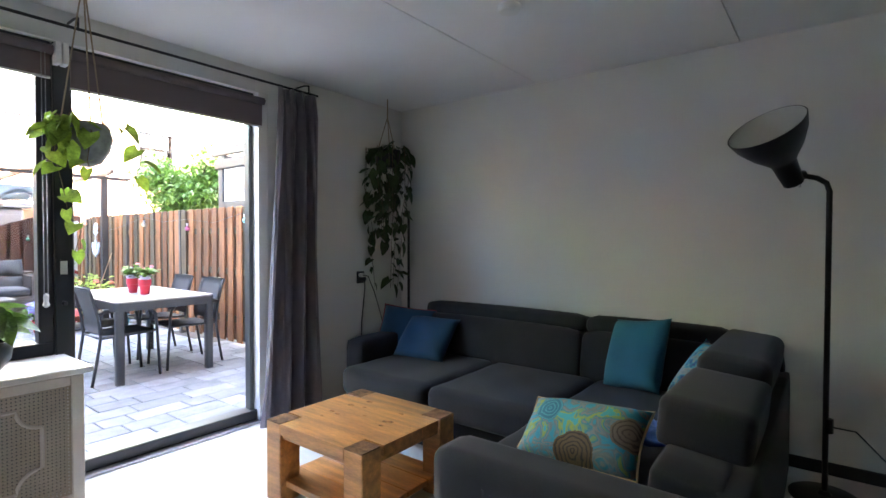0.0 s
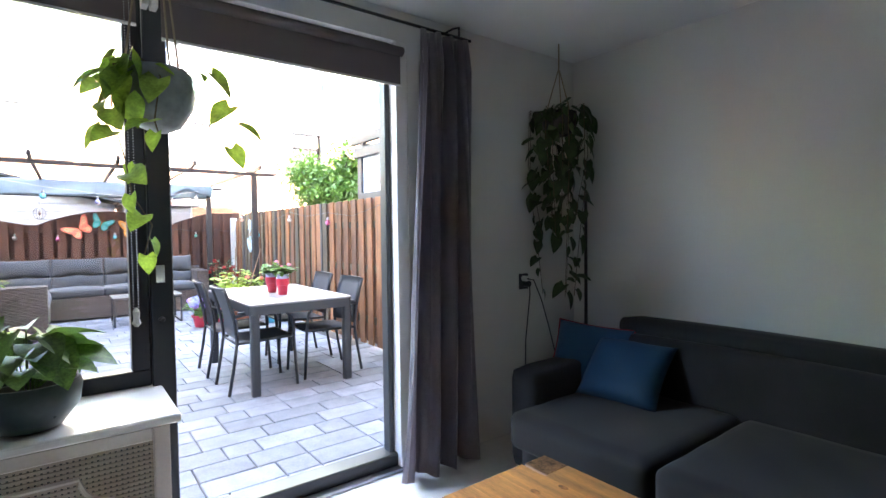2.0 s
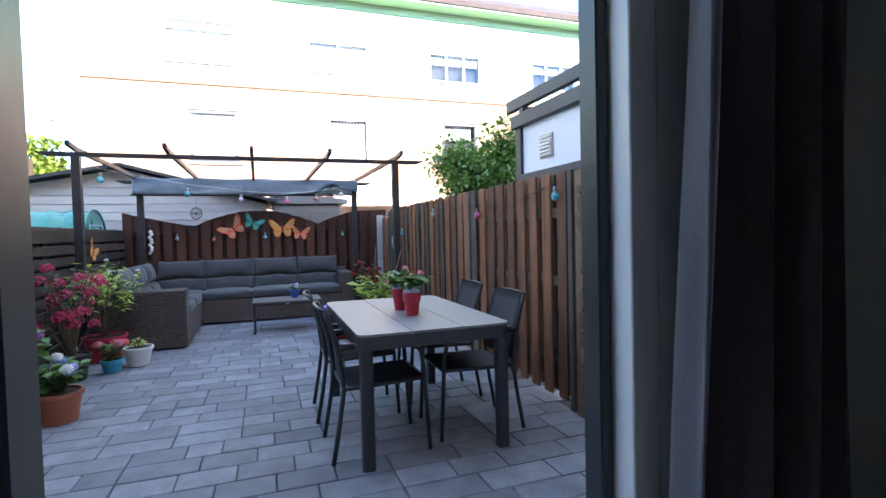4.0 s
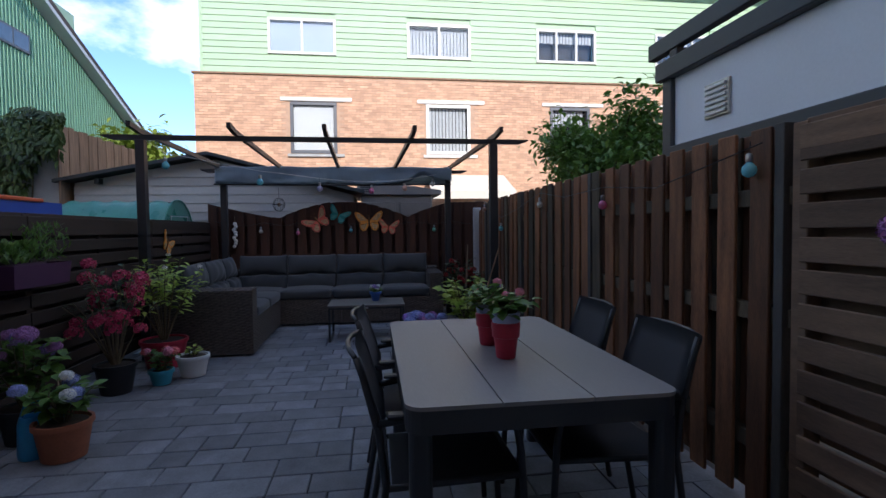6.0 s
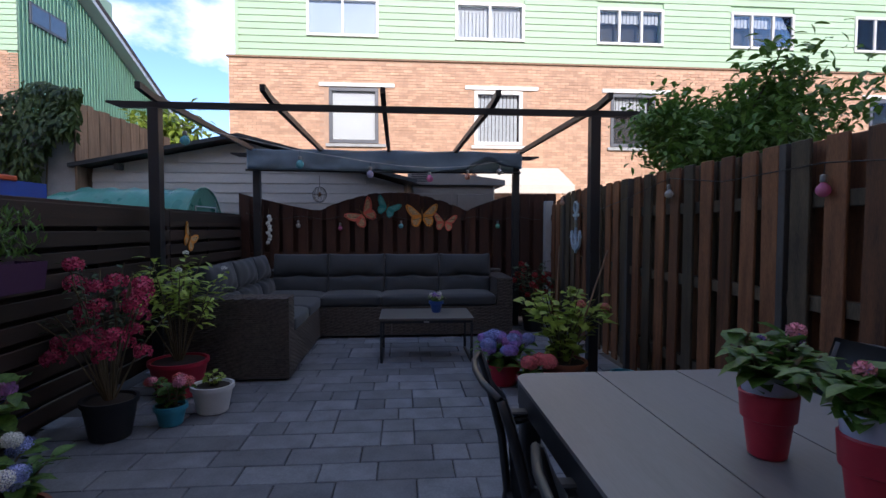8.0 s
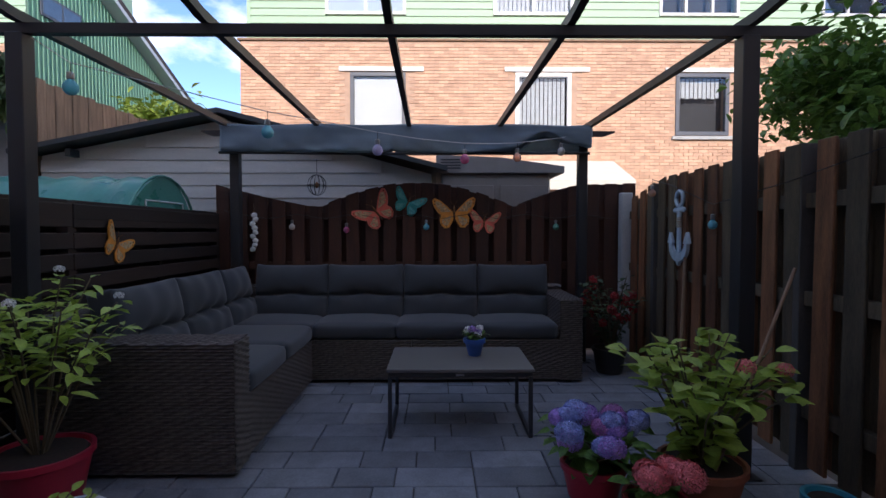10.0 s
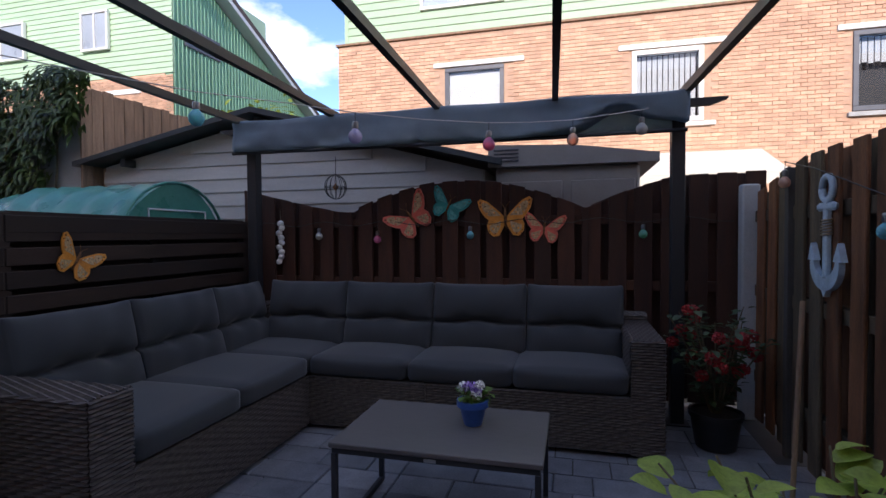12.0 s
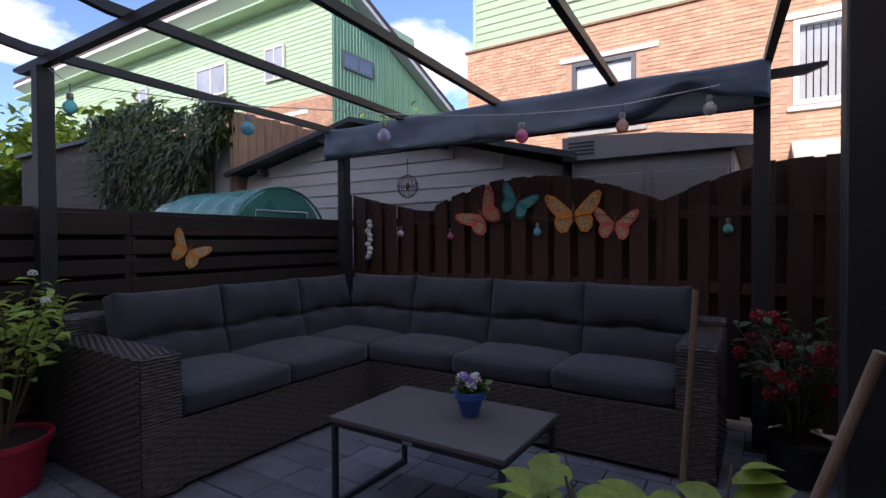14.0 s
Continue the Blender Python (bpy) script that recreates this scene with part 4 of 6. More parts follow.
softpart("back_frame", sofa, "sofa", (0.93, 3.83, 0.32), (0.055, 0.85, 0.26), 0.03)
softpart("back_cushion", sofa, "sofa", (0.80, 3.82, 0.46), (0.11, 0.83, 0.13), 0.025, 0.004, tilt2, 12)
softpart("headrest", sofa, "sofa", (0.82, 4.14, 0.71), (0.135, 0.40, 0.085), 0.05, 0.006, tilt2, 16)
softpart("headrest", sofa, "sofa", (0.815, 3.47, 0.655), (0.145, 0.275, 0.085), 0.03, 0.004, tilt2, 16)
for k in range(9):
    part("tuck", rod([(0.24 + 0.03 * k, 2.786, 0.46 - 0.01 * (k % 3)), (0.243 + 0.03 * k, 2.788, 0.34)], 0.006, 6), "sofa", sofa)

pillow("cushion", "dark blue velvet scatter cushion on the sofa", pose(-1.19, 4.12, 0.445, -44, 0, 6), 0.43, 0.37, 0.15, "blue_cloth")
pillow("cushion", "dark blue scatter cushion with a red edge on the sofa", pose(-1.41, 4.19, 0.45, -34, 6, 28), 0.42, 0.38, 0.13, "blue_cloth", "red_piping")
pillow("cushion", "plain teal scatter cushion leaning on the sofa back", pose(0.255, 4.26, 0.455, -26, -8, -20), 0.38, 0.43, 0.14, "teal_cloth")


def print_material(name, seed, pale):
    """Printed cotton: leafy blots, with ringed medallions on the pale one."""
    m = material(name, (0.02, 0.24, 0.28), 0.8, var=0.1, fine=300, bump=0.2)
    n, l = m.node_tree.nodes, m.node_tree.links
    b = n["Principled BSDF"]
    tc = n.new("ShaderNodeTexCoord")
    mp = n.new("ShaderNodeMapping")
    mp.inputs["Location"].default_value = (seed, seed * 0.7, 0)
    l.new(tc.outputs["Object"], mp.inputs["Vector"])
    tex, ramp = n.new("ShaderNodeTexNoise"), n.new("ShaderNodeValToRGB")
    tex.inputs["Scale"].default_value, tex.inputs["Detail"].default_value, tex.inputs["Distortion"].default_value = 8.5, 8.0, 1.6
    cols = [(0.30, (0.01, 0.13, 0.18)), (0.40, (0.02, 0.30, 0.36)), (0.47, (0.15, 0.19, 0.17)), (0.51, (0.24, 0.24, 0.20)), (0.55, (0.02, 0.22, 0.26)), (0.62, (0.30, 0.36, 0.05) if pale else (0.02, 0.03, 0.14)), (0.66, (0.04, 0.36, 0.36))]
    ramp.color_ramp.elements[0].color = (*cols[0][1], 1)
    ramp.color_ramp.elements[1].position, ramp.color_ramp.elements[1].color = cols[-1][0], (*cols[-1][1], 1)
    for p, c in cols[1:-1]:
        ramp.color_ramp.elements.new(p).color = (*c, 1)
    l.new(mp.outputs["Vector"], tex.inputs["Vector"])
    l.new(tex.outputs["Fac"], ramp.inputs["Fac"])
    out = ramp.outputs["Color"]
    flat = n.new("ShaderNodeVectorMath")
    flat.operation, flat.inputs[1].default_value = "MULTIPLY", (1, 0, 1)
    l.new(tc.outputs["Object"], flat.inputs[0])
    medallions = ((0.02, 0.04, 0.095, (0.12, 0.075, 0.03), (0.035, 0.025, 0.015)), (0.20, 0.15, 0.08, (0.22, 0.15, 0.09), (0.11, 0.07, 0.04)), (-0.13, 0.20, 0.075, (0.02, 0.17, 0.21), (0.05, 0.30, 0.32))) if pale else ((0.05, 0.12, 0.11, (0.02, 0.05, 0.16), (0.5, 0.52, 0.5)),)
    for cx, cz, r, c1, c2 in medallions:
        dist = n.new("ShaderNodeVectorMath")
        dist.operation, dist.inputs[1].default_value = "DISTANCE", (cx, 0, cz)
        l.new(flat.outputs[0], dist.inputs[0])
        wob = n.new("ShaderNodeMath")
        wob.operation, wob.inputs[1].default_value = "MULTIPLY_ADD", 0.035
        l.new(tex.outputs["Fac"], wob.inputs[0])
        l.new(dist.outputs["Value"], wob.inputs[2])
        ring = n.new("ShaderNodeMath")
        ring.operation, ring.inputs[1].default_value = "MULTIPLY", 380.0
        l.new(wob.outputs[0], ring.inputs[0])
        sine = n.new("ShaderNodeMath")
        sine.operation = "SINE"
        l.new(ring.outputs[0], sine.inputs[0])
        tone = n.new("ShaderNodeMixRGB")
        tone.inputs["Color1"].default_value, tone.inputs["Color2"].default_value = (*c1, 1), (*c2, 1)
        l.new(sine.outputs[0], tone.inputs["Fac"])
        inside = n.new("ShaderNodeMath")
        inside.operation, inside.inputs[1].default_value = "LESS_THAN", r
        l.new(wob.outputs[0], inside.inputs[0])
        mix = n.new("ShaderNodeMixRGB")
        l.new(inside.outputs[0], mix.inputs["Fac"])
        l.new(out, mix.inputs["Color1"])
        l.new(tone.outputs["Color"], mix.inputs["Color2"])
        out = mix.outputs["Color"]
    l.new(out, b.inputs["Base Color"])
    return m


M["print_a"], M["print_b"] = print_material("print_bright", 1.3, True), print_material("print_navy", 4.1, False)
pillow("cushion", "teal and white leaf print cushion with gold piping", pose(0.375, 3.17, 0.45, -52, -5, -3), 0.50, 0.29, 0.15, "print_a", "gold_piping")
pillow("cushion", "navy and white palm print cushion on the sofa", pose(0.60, 3.98, 0.455, -28, 14, -48), 0.38, 0.36, 0.13, "print_b")
softpart("throw", None, "pot_blue", (0.47, 3.62, 0.47), (0.17, 0.09, 0.03), 0.025, 0.02, pose(0, 0, 0, 0, 4, 24), 12, sag=lambda v, p: v + Vector((0, 0, 0.012 * math.sin(9 * p.x + 5 * p.y))))
tagged(bpy.data.objects["throw"], "crumpled bright blue throw on the sofa seat", "blanket")

# coffee table of thick timber
ct = thing("coffee_table", "square honey-coloured solid wood coffee table with shelf", "table", m=pose(0, 0, FLOOR))
CX0, CX1, CY0, CY1, CH = -1.06, -0.38, 2.83, 3.47, 0.392
for x in (CX0, CX1 - 0.115):
    for y in (CY0, CY1 - 0.115):
        leg = part("leg", bar(x, x + 0.115, y, y + 0.115, 0, CH - 0.002, 0.005), "table_oak", ct)
        part("end_grain", bar(x + 0.002, x + 0.113, y + 0.002, y + 0.113, CH - 0.004, CH + 0.001, 0.001), "end_grain", leg, "dark sawn end grain")
w = (CY1 - CY0) / 5
for k in range(5):
    a, b = CY0 + k * w, CY0 + (k + 1) * w
    inset = 0.116 if k in (0, 4) else 0.0
    part("plank", bar(CX0 + inset, CX1 - inset, a + 0.0003, b - 0.0003, CH - 0.05, CH), "table_oak", ct)
rk = random.Random(52)
for k in range(11):
    bm, r = B(), rk.uniform(0.006, 0.013)
    lathe(bm, [(r, 0.0), (r * 0.92, 0.0008), (r * 0.3, 0.001)], 10)
    knot = part("knot", bm, "knot", ct, "dark knot in the wood")
    knot.matrix_local = pose(rk.uniform(CX0 + 0.15, CX1 - 0.15), rk.uniform(CY0 + 0.14, CY1 - 0.14), CH) @ Matrix.Diagonal((1.7, 1.0, 1.0, 1.0))
for y in (CY0 + 0.012, CY1 - 0.047):
    part("apron", bar(CX0 + 0.116, CX1 - 0.116, y, y + 0.035, CH - 0.075, CH - 0.051, 0.003), "table_oak", ct)
for x in (CX0 + 0.012, CX1 - 0.047):
    part("apron", bar(x, x + 0.035, CY0 + 0.116, CY1 - 0.116, CH - 0.075, CH - 0.051, 0.003), "table_oak", ct)
for k in range(4):
    a = CY0 + 0.03 + k * (CY1 - CY0 - 0.06) / 4
    part("shelf_plank", bar(CX0 + 0.03, CX1 - 0.03, a + 0.001, a + (CY1 - CY0 - 0.06) / 4 - 0.001, 0.075, 0.105, 0.003), "table_oak", ct)

# radiator cabinet with cane front under the window
cab = thing("radiator_cabinet", "cream wooden cabinet with woven cane front under the window", "cabinet", m=pose(0, 0, FLOOR))
part("top", bar(-1.995, -1.585, 0.3, 2.268, 0.66, 0.688, 0.006), "white_paint", cab, "glossy white top")
part("side", bar(-1.99, -1.63, 2.215, 2.235, 0, 0.658, 0.003), "cream_paint", cab)
part("side", bar(-1.99, -1.63, 0.32, 0.34, 0, 0.658, 0.003), "cream_paint", cab)
part("plinth", bar(-1.65, -1.625, 0.32, 2.235, 0, 0.06, 0.003), "cream_paint", cab)
for k, (a, b) in enumerate(((0.32, 1.27), (1.275, 2.235))):
    d = part("cane_door", bar(-1.63, -1.608, a + 0.05, b - 0.05, 0.06, 0.105, 0.004), "cream_paint", cab)
    part("stile", bar(-1.63, -1.608, a, a + 0.05, 0.06, 0.655, 0.004), "cream_paint", d)
    part("stile", bar(-1.63, -1.608, b - 0.05, b, 0.06, 0.655, 0.004), "cream_paint", d)
    part("rail", bar(-1.63, -1.608, a + 0.05, b - 0.05, 0.61, 0.655, 0.004), "cream_paint", d)
    bm = B()
    y = a + 0.05
    while y < b - 0.05:
        box(bm, -1.624, -1.620, y, y + 0.0095, 0.105, 0.61)
        y += 0.0155
    z = 0.105
    while z < 0.61:
        box(bm, -1.6205, -1.6165, a + 0.05, b - 0.05, z, z + 0.0095)
        z += 0.0155
    tagged(part("cane", bm, "cane", d, "woven cane mesh"), kind="stuff")
    # added dark sheet: stands for the shade inside the cabinet
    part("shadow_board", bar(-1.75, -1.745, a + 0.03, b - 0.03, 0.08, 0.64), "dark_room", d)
    y0, y1, z0, z1, q = a + 0.16, b - 0.16, 0.18, 0.54, 0.09
    pts = []
    for cy, cz, s in ((y1, z1, 180), (y0, z1, 270), (y0, z0, 0), (y1, z0, 90)):
        for t in range(7):
            ang = radians(s + 90 - t * 15)
            pts.append((-1.614, cy + q * math.cos(ang), cz + q * math.sin(ang)))
    part("moulding", rod(pts + pts[:1], 0.008, 6), "cream_paint", d)

# window dressings
bl = thing("roller_blind", "dark taupe roller blind rolled up over the door", "blind", "roller blinds")
part("fabric", bar(-1.975, -1.970, 2.30, 3.40, 2.075, 2.24), "blind", bl)
part("roller", rod([(-1.965, 2.29, 2.245), (-1.965, 3.41, 2.245)], 0.024, 12), "blind", bl, smooth=True)
part("bottom_bar", rod([(-1.972, 2.30, 2.072), (-1.972, 3.40, 2.072)], 0.007, 8), "plastic_white", bl)
part("bracket", bar(-2.0, -1.94, 2.262, 2.288, 2.18, 2.29, 0.003), "plastic_white", bl)
bl = thing("roller_blind", "dark taupe roller blind rolled up over the window", "blind", "roller blinds")
part("fabric", bar(-1.975, -1.970, 0.30, 2.215, 2.11, 2.24), "blind", bl)
part("roller", rod([(-1.965, 0.29, 2.245), (-1.965, 2.225, 2.245)], 0.024, 12), "blind", bl, smooth=True)
part("bottom_bar", rod([(-1.972, 0.30, 2.107), (-1.972, 2.215, 2.107)], 0.007, 8), "plastic_white", bl)
part("bracket", bar(-2.0, -1.94, 2.232, 2.256, 2.18, 2.29, 0.003), "plastic_white", bl)
ch = thing("bead_chain", "looped bead chain of the roller blind with a pale tassel", "chain")
for dy in (0.0, 0.016):
    bm = B()
    for k in range(118):
        lathe(bm, [(0.001, -0.003), (0.003, 0), (0.001, 0.003)], 5, (-1.955, 2.175 + dy, 2.24 - k * 0.0105))
    tagged(part("bead_string", bm, "steel", ch), kind="stuff")
bm = B()
lathe(bm, [(0.004, 0.06), (0.012, 0.045), (0.010, 0.02), (0.016, 0.0), (0.006, -0.012)], 10)
part("tassel", bm, "plastic_white", ch).location = (-1.955, 2.183, 0.97)

rail = thing("curtain_rail", "thin black metal curtain rail under the ceiling", "curtain rail")
part("rod", rod([(-1.85, 0.2, 2.345), (-1.85, 3.78, 2.345)], 0.008, 8), "black_metal", rail)
for y in (1.0, 2.3, 3.70):
    part("bracket", rod([(-1.85, y, 2.345), (-1.85, y, 2.40), (-1.90, y, 2.41), (-1.998, y, 2.41)], 0.006, 6), "black_metal", rail)
bm = B()
NY, NZ = 90, 26
g = {}
for j in range(NZ + 1):
    t = j / NZ
    z = 0.05 + t * 2.285
    lo, hi = 3.28 + 0.155 * t ** 0.8, 3.795 - 0.035 * t
    for i in range(NY + 1):
        u = i / NY
        amp = 0.052 + 0.016 * (1 - t)
        fold = math.sin(u * math.pi * 2 * 3.6 + 0.7 * math.sin(3 * t)) + 0.30 * math.sin(u * math.pi * 2 * 8.5 + 1.3 + 0.6 * t)
        pinch = 1.0 if t < 0.93 else 1.0 - 0.55 * (t - 0.93) / 0.07
        g[i, j] = bm.verts.new((-1.85 + amp * pinch * fold, lo + (hi - lo) * u + 0.006 * math.sin(7 * t + i), z))
for i in range(NY):
    for j in range(NZ):
        bm.faces.new((g[i, j], g[i + 1, j], g[i + 1, j + 1], g[i, j + 1]))
bmesh.ops.solidify(bm, geom=bm.faces[:], thickness=0.004)
cur = thing("curtain", "long grey-taupe velvet curtain with pleated heading", "curtain")
part("cloth", bm, "curtain", cur, smooth=True)

# hanging plants
hp = thing("hanging_planter", "marbled hanging pot with trailing lime-green vine on cords", "hanging plant", "hanging plants")
PC = Vector((-1.50, 2.217, 1.735))
bm = B()
lathe(bm, [(0.025, -0.112), (0.06, -0.096), (0.094, -0.04), (0.107, 0.015), (0.098, 0.058), (0.082, 0.078), (0.075, 0.075), (0.078, 0.048), (0.001, 0.041)], 28, PC)
part("pot", bm, "pot_marble", hp, smooth=40)
bm = B()
lathe(bm, [(0.074, 0.047), (0.045, 0.052), (0.001, 0.055)], 14, PC)
part("soil", bm, "soil", hp)
for a in range(3):
    an = 2 * math.pi * a / 3 + 0.5
    part("cord", rod([PC + Vector((0.094 * math.cos(an), 0.094 * math.sin(an), 0.04)), PC + Vector((0.022 * math.cos(an), 0.022 * math.sin(an), 0.56)), (PC.x, PC.y, CEIL - 0.03)], 0.0035, 5), "rope", hp)
part("hook", rod([(PC.x, PC.y, CEIL), (PC.x, PC.y, CEIL - 0.04)], 0.006, 6), "black_metal", hp)
heart = [leaf_mesh("leaf", 0.074 * k, 0.066 * k, "leaf_lime", True, 0.25) for k in (0.75, 1.0, 1.2)]
rr = random.Random(21)


def vine(parent, pts, n, meshes, face, stemmat="stem", spread=0.5, r=0.0022):
    """A trailing stem with a leaf at every knot."""
    part("vine", rod(pts, r, 5), stemmat, parent)
    total = len(pts) - 1
    for k in range(n):
        t = (k + rr.uniform(0.1, 0.9)) / n * total
        i = min(int(t), total - 1)
        p = Vector(pts[i]).lerp(Vector(pts[i + 1]), t - i)
        way = Vector((face[0] * rr.uniform(0.0, 0.6) + rr.uniform(-spread, spread), face[1] * 0.4 + rr.uniform(-1, 1) * spread * 1.4, rr.uniform(-1.3, -0.1)))
        piece("leaf", meshes[rr.randrange(len(meshes))], parent, p + way.normalized() * 0.015, aim(way, rr.uniform(-0.7, 0.7)))


x, y, z = PC
vine(hp, [(x + .03, y - .06, z + .07), (x + .06, y - .12, z + .06), (x + .06, y - .13, z - .08), (x + .05, y - .10, z - .2), (x + .06, y - .085, z - .31), (x + .05, y - .035, z - .40), (x + .06, y - .06, z - .49)], 11, heart, (1, 0), spread=0.35)
vine(hp, [(x + .02, y - .05, z + .08), (x + .02, y - .11, z + .10), (x + .03, y - .15, z + .02), (x + .03, y - .14, z - .12)], 8, heart, (1, -.5))
vine(hp, [(x, y - .05, z + .08), (x - .04, y - .10, z + .11), (x - .03, y - .14, z + .05)], 6, heart, (1, -.5))
vine(hp, [(x + .04, y - .03, z + .08), (x + .08, y - .08, z + .10), (x + .09, y - .10, z + .02), (x + .08, y - .10, z - .06)], 6, heart, (1, -.3))
vine(hp, [(x + .03, y + .05, z + .07), (x + .06, y + .12, z + .09), (x + .05, y + .18, z + .05), (x + .05, y + .215, z - .03), (x + .05, y + .20, z - .11), (x + .05, y + .18, z - .16)], 5, heart, (1, .3))
vine(hp, [(x + .05, y - .02, z + .07), (x + .11, y - .01, z + .03), (x + .12, y - .03, z - .10), (x + .11, y - .02, z - .13)], 4, heart, (1, 0))
vine(hp, [(x, y + .03, z + .08), (x + .03, y + .07, z + .09), (x + .06, y + .10, z + .04)], 3, heart, (1, .3))

cp = thing("corner_planter", "dense dark trailing plant hanging in the room corner", "hanging plant", "hanging plants")
QC = Vector((-1.82, 4.48, 2.02))
for a in range(3):
    an = 2 * math.pi * a / 3
    part("cord", rod([QC + Vector((0.09 * math.cos(an), 0.09 * math.sin(an), 0.0)), QC + Vector((0, 0, 0.30))], 0.004, 5), "rope", cp)
part("cord", rod([QC + Vector((0, 0, 0.3)), (QC.x, QC.y, CEIL)], 0.005, 5), "rope", cp)
bm = B()
lathe(bm, [(0.06, -0.12), (0.10, -0.08), (0.11, 0.02), (0.10, 0.02), (0.09, -0.01), (0.001, -0.01)], 16, QC)
part("pot", bm, "pot_black", cp, smooth=40)
dark = [leaf_mesh("leaf", 0.084 * k, 0.066 * k, "leaf_dark", True, 0.25) for k in (0.7, 1.0, 1.3)]
for k in range(16):
    an = 2 * math.pi * k / 16 + rr.uniform(-0.2, 0.2)
    ro = rr.uniform(0.06, 0.20)
    dz = -rr.uniform(0.25, 0.80) if k % 5 else -1.12
    c, s = math.cos(an), math.sin(an)
    q = QC
    pts = [(q.x + .07 * c, q.y + .07 * s, q.z + .02), (q.x + ro * c, q.y + ro * s, q.z + .05), (q.x + ro * 1.05 * c, q.y + ro * 1.05 * s, q.z + dz * .4), (q.x + ro * .8 * c, q.y + ro * .8 * s, q.z + dz * .7), (q.x + ro * .6 * c, q.y + ro * .6 * s, q.z + dz)]
    vine(cp, pts, int(7 - dz * 7), dark, (c * 0.8, s * 0.8), spread=0.65)
for pl in list(cp.children):  # nothing pokes through the walls
    if pl.name.startswith("leaf"):
        pl.location.x, pl.location.y = max(pl.location.x, -1.93), min(pl.location.y, 4.78)
stick = tagged(part("plant_pole", rod([(-1.83, 4.76, FLOOR), (-1.83, 4.76, 1.55)], 0.011, 8), "black_metal"), "slim black metal pole behind the sofa", "pole")

# table-top plant on the cabinet
pl = thing("potted_plant", "round-leaved plant in a dark green bowl on the cabinet", "potted plant", m=pose(-1.74, 1.87, FLOOR + 0.688))
bm = B()
lathe(bm, [(0.06, 0), (0.08, 0.005), (0.13, 0.07), (0.138, 0.13), (0.13, 0.15), (0.122, 0.15), (0.125, 0.12), (0.001, 0.115)], 26)
part("pot", bm, "pot_green", pl, smooth=40)
bm = B()
lathe(bm, [(0.124, 0.118), (0.06, 0.128), (0.001, 0.13)], 14)
part("soil", bm, "soil", pl)
roundl = [leaf_mesh("leaf", 0.10 * k, 0.10 * k, "leaf", True, 0.3) for k in (0.8, 1.0, 1.25)]
for k in range(44):
    an, ro = k * 2.4, 0.03 + 0.10 * math.sqrt((k + 0.5) / 44)
    hz = 0.15 + 0.17 * (1 - (ro / 0.14) ** 2) + rr.uniform(-0.02, 0.03)
    tip = Vector((ro * math.cos(an), ro * math.sin(an), hz))
    if k % 2 == 0:
        part("stalk", rod([(0.02 * math.cos(an), 0.02 * math.sin(an), 0.12), tip * 0.6 + Vector((0, 0, 0.06)), tip], 0.0022, 5), "leaf", pl)
    piece("leaf", roundl[k % 3], pl, tip, aim((math.cos(an), math.sin(an), rr.uniform(-0.9, 0.35)), rr.uniform(-0.4, 0.4)))

# floor lamp
lamp = thing("floor_lamp", "black metal floor lamp with a tilted bell shade", "floor lamp", m=pose(1.13, 4.52, FLOOR))
bm = B()
lathe(bm, [(0.15, 0), (0.15, 0.012), (0.14, 0.018), (0.03, 0.022), (0.02, 0.04)], 28)
part("base", bm, "black_metal", lamp, smooth=40)
part("pole", rod([(0, 0, 0.03), (0, 0, 1.52), (-0.012, -0.008, 1.56), (-0.05, -0.035, 1.585), (-0.12, -0.09, 1.60)], 0.013, 10), "black_metal", lamp, smooth=True)
sh = pose(-0.15, -0.115, 1.585) @ pose(0, 0, 0, 34, -22, 0)
bm = B()
lathe(bm, [(0.045, -0.03), (0.05, 0.02), (0.055, 0.09), (0.07, 0.115), (0.115, 0.17), (0.155, 0.24), (0.172, 0.30), (0.167, 0.30), (0.15, 0.24), (0.11, 0.175), (0.06, 0.125), (0.001, 0.12)], 30)
bmesh.ops.recalc_face_normals(bm, faces=bm.faces)
shade = part("shade", bm, ["black_metal", "inside_white"], lamp, "black bell shade, pale inside", smooth=40)
for f in shade.data.polygons:
    c = f.center
    r = math.hypot(c.x, c.y)
    f.material_index = 1 if c.z > 0.118 and f.normal.x * c.x + f.normal.y * c.y < 0 else 0
shade.matrix_local = sh
part("joint", rod([(-0.10, -0.075, 1.60), (-0.16, -0.12, 1.60)], 0.022, 10), "black_metal", lamp, smooth=True)
part("hanger", rod([(-0.13, -0.10, 1.585), (-0.135, -0.10, 1.545), (-0.115, -0.085, 1.54), (-0.11, -0.082, 1.58)], 0.004, 6), "steel", lamp)
part("switch", rod([(0.012, 0, 0.33), (0.012, 0, 0.40)], 0.02, 8), "black_metal", lamp)
part("cable", rod([(0.02, 0, 0.36), (0.12, 0.06, 0.34), (0.25, 0.15, 0.18), (0.42, 0.25, 0.02), (0.7, 0.29, 0.012)], 0.004, 6), "black_metal", lamp)

# socket and its cords
so = thing("wall_socket", "black double wall socket with two plugs and cords", "socket")
part("plate", bar(-1.998, -1.984, 4.29, 4.37, 0.93, 1.03, 0.004), "socket", so)
part("plug", rod([(-1.984, 4.335, 0.965), (-1.945, 4.335, 0.965)], 0.02, 10), "socket", so)
part("plug", rod([(-1.984, 4.32, 1.0), (-1.95, 4.32, 1.0)], 0.018, 10), "plastic_white", so)
part("cord", rod([(-1.945, 4.335, 0.965), (-1.94, 4.335, 0.9), (-1.975, 4.33, 0.6), (-1.985, 4.33, 0.1)], 0.004, 6), "black_metal", so)
